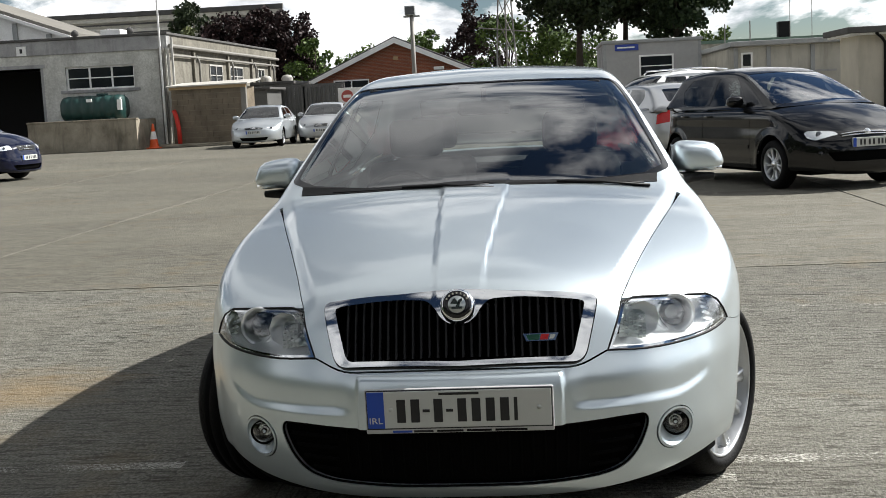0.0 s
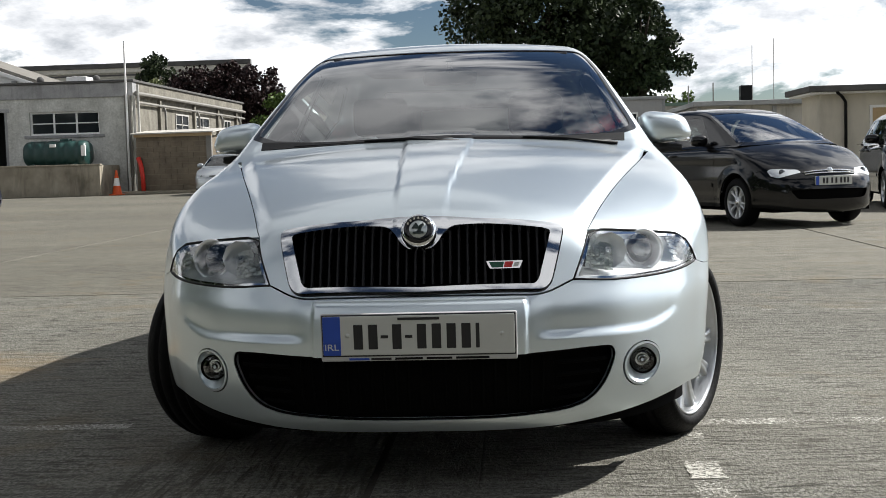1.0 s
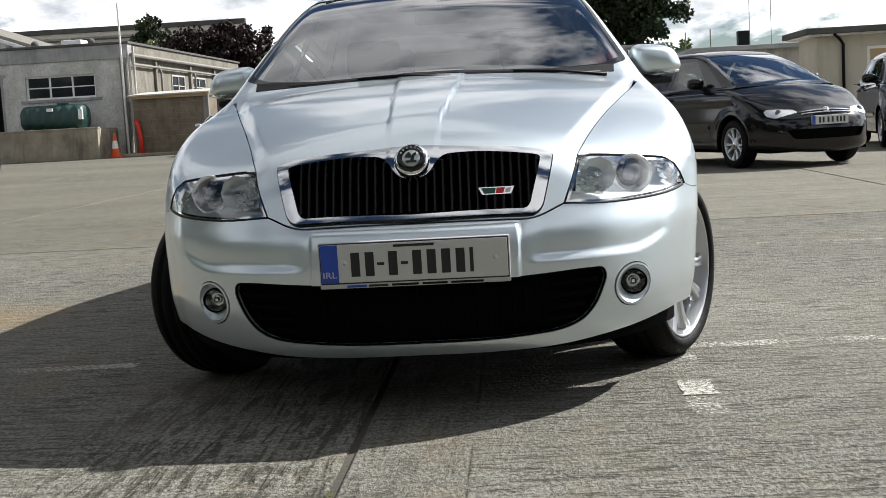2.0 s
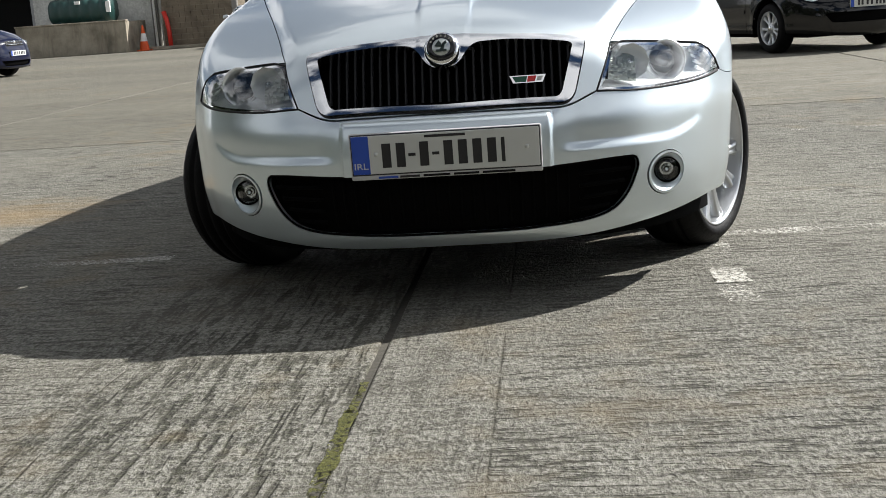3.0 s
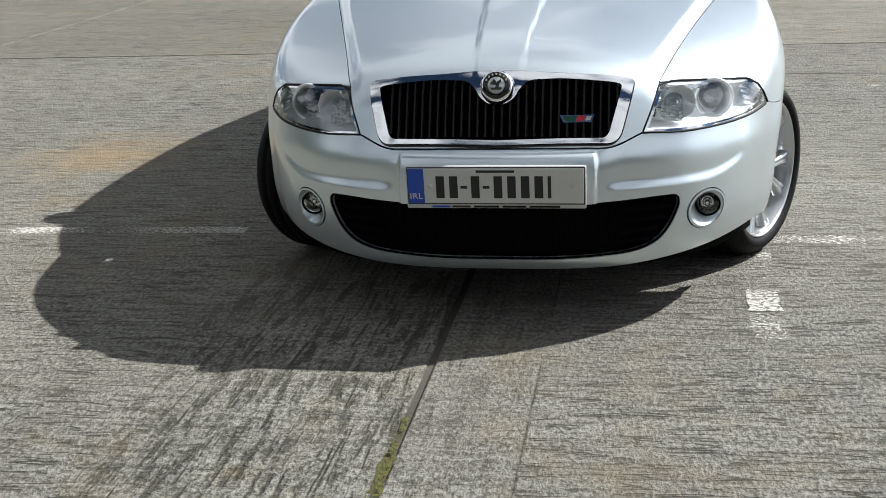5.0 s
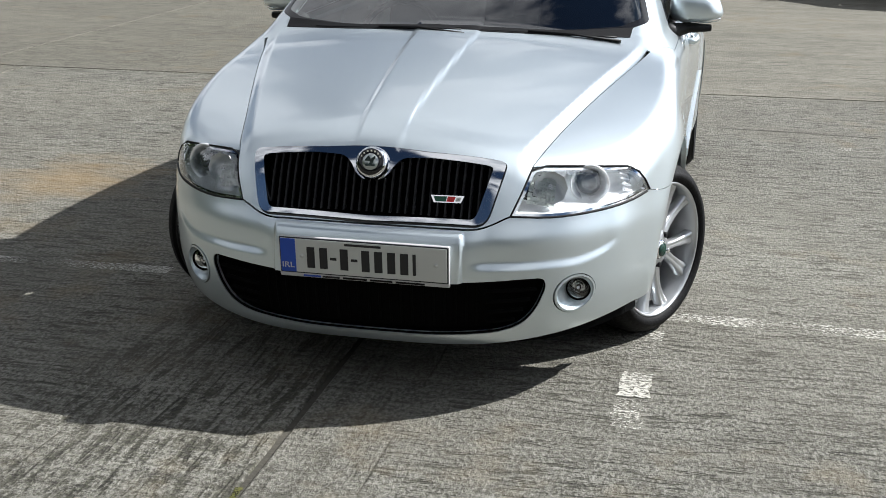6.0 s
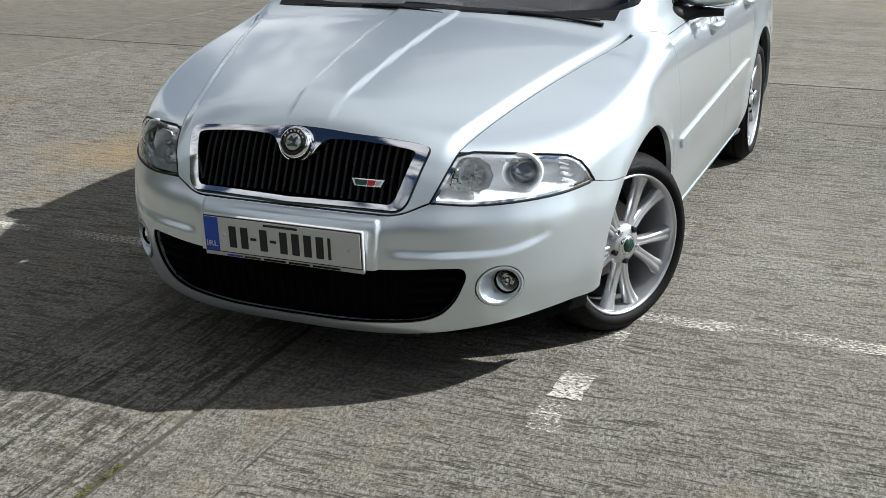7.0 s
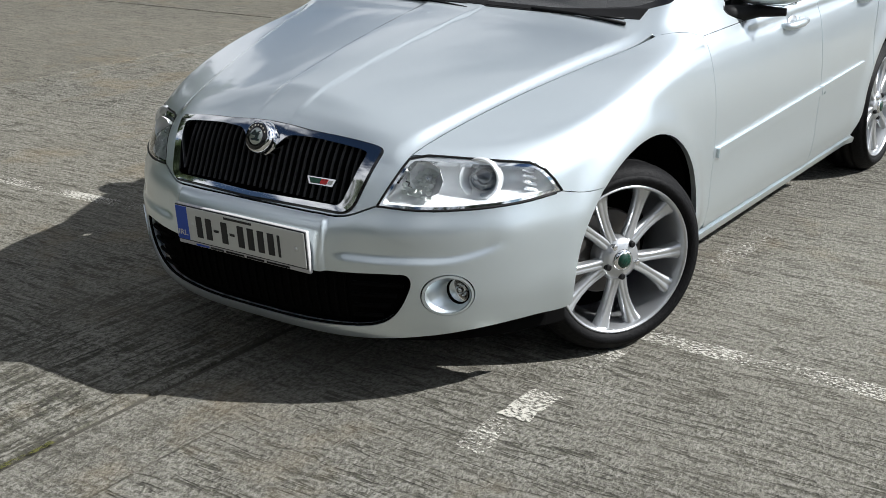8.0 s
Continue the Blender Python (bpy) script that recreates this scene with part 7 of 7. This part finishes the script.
def build_right():
    c = thing("site_cabin", "grey steel site cabin with blue sign", "cabin")
    x0, x1, y0, y1, z0, z1 = 2.50, 6.52, 48.0, 54.0, 0.15, 3.30
    part("body", box_bm(x0, x1, y0, y1, z0, z1, 0.03), CABIN_GREY, c)
    part("end_panel", box_bm(x0 - 0.02, x0, y0 + 0.1, y1, z0 + 0.1, z1 - 0.1), FASCIA, c)
    part("roof_rim", box_bm(x0 - 0.08, x1 + 0.08, y0 - 0.08, y1 + 0.08, z1 - 0.02, z1 + 0.12, 0.02), GREY_TRIM, c)
    for x in (x0, x1 - 0.12):
        part("corner_post", box_bm(x - 0.01, x + 0.13, y0 - 0.02, y0 + 0.1, 0, z1), GREY_TRIM, c)
    part("skid", box_bm(x0 + 0.2, x1 - 0.2, y0 + 0.2, y1 - 0.2, 0, 0.2), BUND, c)
    window(c, (4.68, y0 - 0.03, 1.85), 0, 1.42, 0.92, 1, 1, sill=False)
    sign = part("sign", box_bm(2.99, 3.96, y0 - 0.06, y0 - 0.03, 2.98, 3.24, 0.005), SIGN_BLUE, c, "blue sign panel")
    part("sign_bar", box_bm(3.09, 3.80, y0 - 0.07, y0 - 0.06, 3.08, 3.14), WHITE_TRIM, sign)
    b = thing("workshop", "long ochre flat-roofed workshop with green edge", "building")
    part("wall", box_bm(7.59, 20.0, 46.0, 60.0, 0, 2.84), PANEL_WALL, b)
    for x in (7.62, 8.9, 10.6, 13.0):
        part("wall_post", box_bm(x - 0.08, x + 0.08, 45.93, 46.0, 0, 2.8), GREY_TRIM, b)
    part("ledge", box_bm(7.6, 11.5, 45.9, 46.0, 1.72, 1.80), FASCIA, b)
    part("roof", box_bm(7.35, 20.2, 45.6, 60.2, 2.84, 3.04, 0.03), GREY_TRIM, b)
    part("rear_roof", box_bm(6.6, 22.0, 62.0, 70.0, 0, 3.55), PANEL_WALL, b)
    part("rear_edge", box_bm(6.4, 22.2, 61.8, 70.2, 3.55, 3.72), plain("green_edge", (0.11, 0.17, 0.13), 0.7), b, "green roof edge")
    window(b, (8.05, 45.97, 2.0), 0, 0.45, 0.6, 1, 0, sill=False)
    part("roof_tank", box_bm(12.28, 12.90, 62.3, 62.9, 3.70, 4.55, 0.03), BLACK, b, "dark tank on the roof")
    part("roof_hut", box_bm(9.9, 11.0, 58.5, 60.0, 2.98, 3.40, 0.02), WHITE_TRIM, b)
    for x, h in ((12.47, 6.3), (11.47, 6.0), (9.64, 4.3), (8.48, 4.2)):
        part("aerial", tube([(x, 55.0, 2.9), (x, 55.0, h)], 0.016 if h > 5 else 0.03, 5), PIPE, b)
    o = thing("office_block", "flat-roofed ochre office with dark drainpipe", "building")
    part("wall", box_bm(9.18, 22.0, 33.0, 35.2, 0, 2.60), OCHRE_WALL, o)
    part("roof", box_bm(8.74, 22.4, 32.4, 35.6, 2.64, 2.82, 0.03), ROOF_FELT, o)
    part("soffit", box_bm(8.84, 22.2, 32.6, 35.4, 2.59, 2.65), WHITE_TRIM, o)
    part("drainpipe", tube([(9.58, 32.55, 2.62), (9.80, 32.85, 2.50), (9.92, 32.93, 2.35), (9.92, 32.93, 0)], 0.045, 8), BLACK, o, smooth=True)
    part("boarded_window", box_bm(10.70, 12.0, 32.95, 33.02, 1.36, 2.16), TIMBER, o, "boarded window of pale timber")
    part("window_frame", box_bm(10.62, 12.08, 32.97, 33.0, 1.28, 2.24), WHITE_TRIM, o)
    # behind the camera, never in view: a shed added for the reflections
    back = thing("rear_shed", "plain grey shed added behind the camera, unseen", "building")
    part("wall", box_bm(-30, 34, -46, -40, 0, 5.0), PEBBLEDASH, back)
    part("roof", box_bm(-30.3, 34.3, -46.3, -39.6, 5.0, 5.25), ROOF_FELT, back)


build_garage()
build_bund()
build_halls()
build_house()
build_right()

# ---- trees ----
def leaf_mat(name, light, dark):
    k = Nodes(name)
    r = k.n("NewGeometry").outputs["Random Per Island"]
    k.set(Base_Color=k.mix(k.ramp(k.math("ADD", k.math("MULTIPLY", r, 0.7), k.math("MULTIPLY", k.noise(0.8), 0.3)), [(0.15, 0.0), (0.85, 1.0)]), dark, light), Roughness=0.6)
    k.put(k.p.inputs["Specular IOR Level"], 0.3)
    return k.m


LEAF_GREEN = leaf_mat("green_leaves", (0.13, 0.20, 0.04), (0.035, 0.065, 0.015))
LEAF_DEEP = leaf_mat("deep_green_leaves", (0.040, 0.058, 0.020), (0.010, 0.020, 0.008))
LEAF_COPPER = leaf_mat("copper_leaves", (0.042, 0.020, 0.018), (0.010, 0.006, 0.007))
LEAF_OLIVE = leaf_mat("olive_leaves", (0.18, 0.20, 0.085), (0.05, 0.065, 0.026))
BARK = plain("bark", (0.055, 0.043, 0.032), 0.95, 0, 0.4, 14, 0.8)


def tree(at, height, spread, bare, leaves, seed, label, clumps=46, per=130, leaf=0.30, tall=1.0):
    """A trunk with limbs, and a crown of leaf clumps of uneven size with gaps between."""
    rnd = random.Random(seed)
    t = thing("tree", label, "tree", Matrix.Translation(at))
    bm = tube([(0, 0, -0.05), (0.05 * spread * 0.2, 0, bare * 0.6), (0.1, 0.05, bare), (0.0, 0.1, height * 0.72)], [0.034 * height * 0.5, 0.028 * height * 0.5, 0.022 * height * 0.5, 0.04], 9)
    part("trunk", bm, BARK, t, smooth=True)
    mids = []
    for i in range(clumps):
        for _ in range(30):
            x, y, z = (rnd.uniform(-1, 1) for _ in range(3))
            q = x * x + y * y + z * z
            if 0.25 < q < 1:
                break
        top = bare + (height - bare) * (0.5 + 0.5 * z)
        wide = spread * (0.62 + 0.38 * math.cos((0.5 + 0.5 * z - 0.42) * 2.2)) * (0.75 + 0.5 * noise.noise(Vector((x * 2 + seed, y * 2, z * 2))))
        mids.append((Vector((x * wide, y * wide, top)), rnd.uniform(0.14, 0.30) * spread * 0.85))
    for c, r in rnd.sample(mids, min(11, len(mids))):
        root = Vector((0.05, 0.05, bare + (c.z - bare) * 0.30))
        part("limb", tube([root, root.lerp(c, 0.5) + Vector((0, 0, 0.25)), c], [0.013 * height, 0.008 * height, 0.02], 6), BARK, t, smooth=True)
    verts, faces = [], []
    for c, r in mids:
        for _ in range(int(per * (r / (0.22 * spread)) ** 1.3)):
            d = Vector((rnd.gauss(0, 1), rnd.gauss(0, 1), rnd.gauss(0, 0.8)))
            d = d.normalized() * r * rnd.uniform(0.45, 1.08)
            p = c + d
            u = Vector((rnd.gauss(0, 1), rnd.gauss(0, 1), rnd.gauss(0, 1))).normalized()
            w = u.cross(Vector((rnd.gauss(0, 1), rnd.gauss(0, 1), rnd.gauss(0, 1)))).normalized()
            s = leaf * rnd.uniform(0.5, 1.1)
            n = len(verts)
            verts += [p - u * s * 0.5, p + w * s * 0.34, p + u * s * 0.5, p - w * s * 0.34]
            faces.append((n, n + 1, n + 2, n + 3))
    tagged(mesh_ob("crown", verts, faces, leaves, t), kind="stuff")
    return t


tree((-21.4, 78.0, 0), 7.9, 3.0, 1.4, LEAF_COPPER, 3, "dark copper-leaved tree behind the garage", 80, 210, 0.32)
tree((-24.2, 78.5, 0), 8.9, 2.4, 1.6, LEAF_DEEP, 4, "dark green tree behind the garage", 60, 190, 0.30)
tree((-22.8, 74.0, 0), 6.7, 2.2, 1.4, LEAF_OLIVE, 5, "grey-green tree against the warehouse", 40, 170, 0.26)
tree((-17.6, 80.0, 0), 8.3, 2.9, 1.0, LEAF_COPPER, 6, "dark copper-leaved tree behind the garage", 84, 200, 0.32)
tree((-19.3, 79.0, 0), 8.0, 2.6, 1.0, LEAF_COPPER, 31, "dark copper-leaved tree behind the garage", 70, 200, 0.32)
tree((-15.2, 76.0, 0), 5.6, 2.4, 0.8, LEAF_GREEN, 7, "low green tree beside the brick house", 44, 150, 0.28)
tree((-13.4, 92.0, 0), 6.0, 3.4, 1.0, LEAF_GREEN, 8, "green tree beyond the brick house", 44, 140, 0.32)
tree((-9.0, 90.0, 0), 6.9, 3.0, 1.0, LEAF_GREEN, 9, "green tree beyond the brick house", 44, 140, 0.32)
tree((-5.6, 86.0, 0), 8.2, 2.6, 1.2, LEAF_COPPER, 10, "dark copper-leaved tree behind the brick house", 46, 150, 0.32)
tree((-2.6, 80.0, 0), 6.9, 3.2, 0.8, LEAF_GREEN, 11, "green tree beyond the yard", 46, 140, 0.32)
tree((0.6, 76.0, 0), 6.2, 3.0, 0.8, LEAF_GREEN, 12, "green tree beyond the yard", 46, 140, 0.32)
tree((1.9, 66.0, 0), 15.0, 5.4, 4.7, LEAF_DEEP, 13, "tall dark broadleaf tree above the cabin", 170, 240, 0.36)
tree((7.3, 66.5, 0), 10.0, 2.9, 3.9, LEAF_DEEP, 14, "dark broadleaf tree above the cabin", 84, 220, 0.32)
tree((4.6, 68.0, 0), 13.0, 3.6, 5.0, LEAF_DEEP, 15, "dark broadleaf tree above the cabin", 80, 220, 0.34)
tree((12.4, 84.0, 0), 5.9, 2.6, 0.6, LEAF_GREEN, 16, "green tree beyond the workshop", 40, 140, 0.30)
tree((4.5, 90.0, 0), 5.6, 4.2, 0.6, LEAF_GREEN, 17, "green tree beyond the yard", 40, 130, 0.34)


def hedge(name, x0, x1, y, deep, height, leaves, seed, label, count, across=False):
    """A long row of far foliage."""
    rnd = random.Random(seed)
    verts, faces = [], []
    for _ in range(count):
        x = rnd.uniform(x0, x1)
        top = height * (0.72 + 0.4 * noise.noise(Vector((x * 0.13, seed, 0))) + 0.25 * noise.noise(Vector((x * 0.5, seed, 3))))
        p = Vector((x, y + rnd.uniform(-deep, deep), top * rnd.random() ** 0.6))
        if across:
            p = Vector((p.y, p.x, p.z))
        u = Vector((rnd.gauss(0, 1), rnd.gauss(0, 1), rnd.gauss(0, 1))).normalized()
        w = u.cross(Vector((rnd.gauss(0, 1), rnd.gauss(0, 1), rnd.gauss(0, 1)))).normalized()
        s = rnd.uniform(0.5, 1.3)
        n = len(verts)
        verts += [p - u * s * 0.5, p + w * s * 0.4, p + u * s * 0.5, p - w * s * 0.4]
        faces.append((n, n + 1, n + 2, n + 3))
    return tagged(mesh_ob(name, verts, faces, leaves), label, "trees", kind="stuff")


hedge("far_woods", -60, 60, 135, 6, 7.0, LEAF_OLIVE, 21, "far line of green trees", 9000)
hedge("side_woods", 40, 130, 60, 12, 8.0, LEAF_DEEP, 22, "far line of dark trees", 3500)
# added out of view: darkens what the nose reflects and cuts low fill light
hedge("rear_woods", -45, 50, -21, 3, 11.5, LEAF_DEEP, 23, "unseen line of dark trees added behind the camera to darken reflections", 16000)
# added out of view on the left, to darken that side of the bumper
hedge("flank_woods", -24, 12, -19, 2.5, 9.5, LEAF_DEEP, 24, "unseen line of dark trees added on the left to darken reflections", 7000, True)
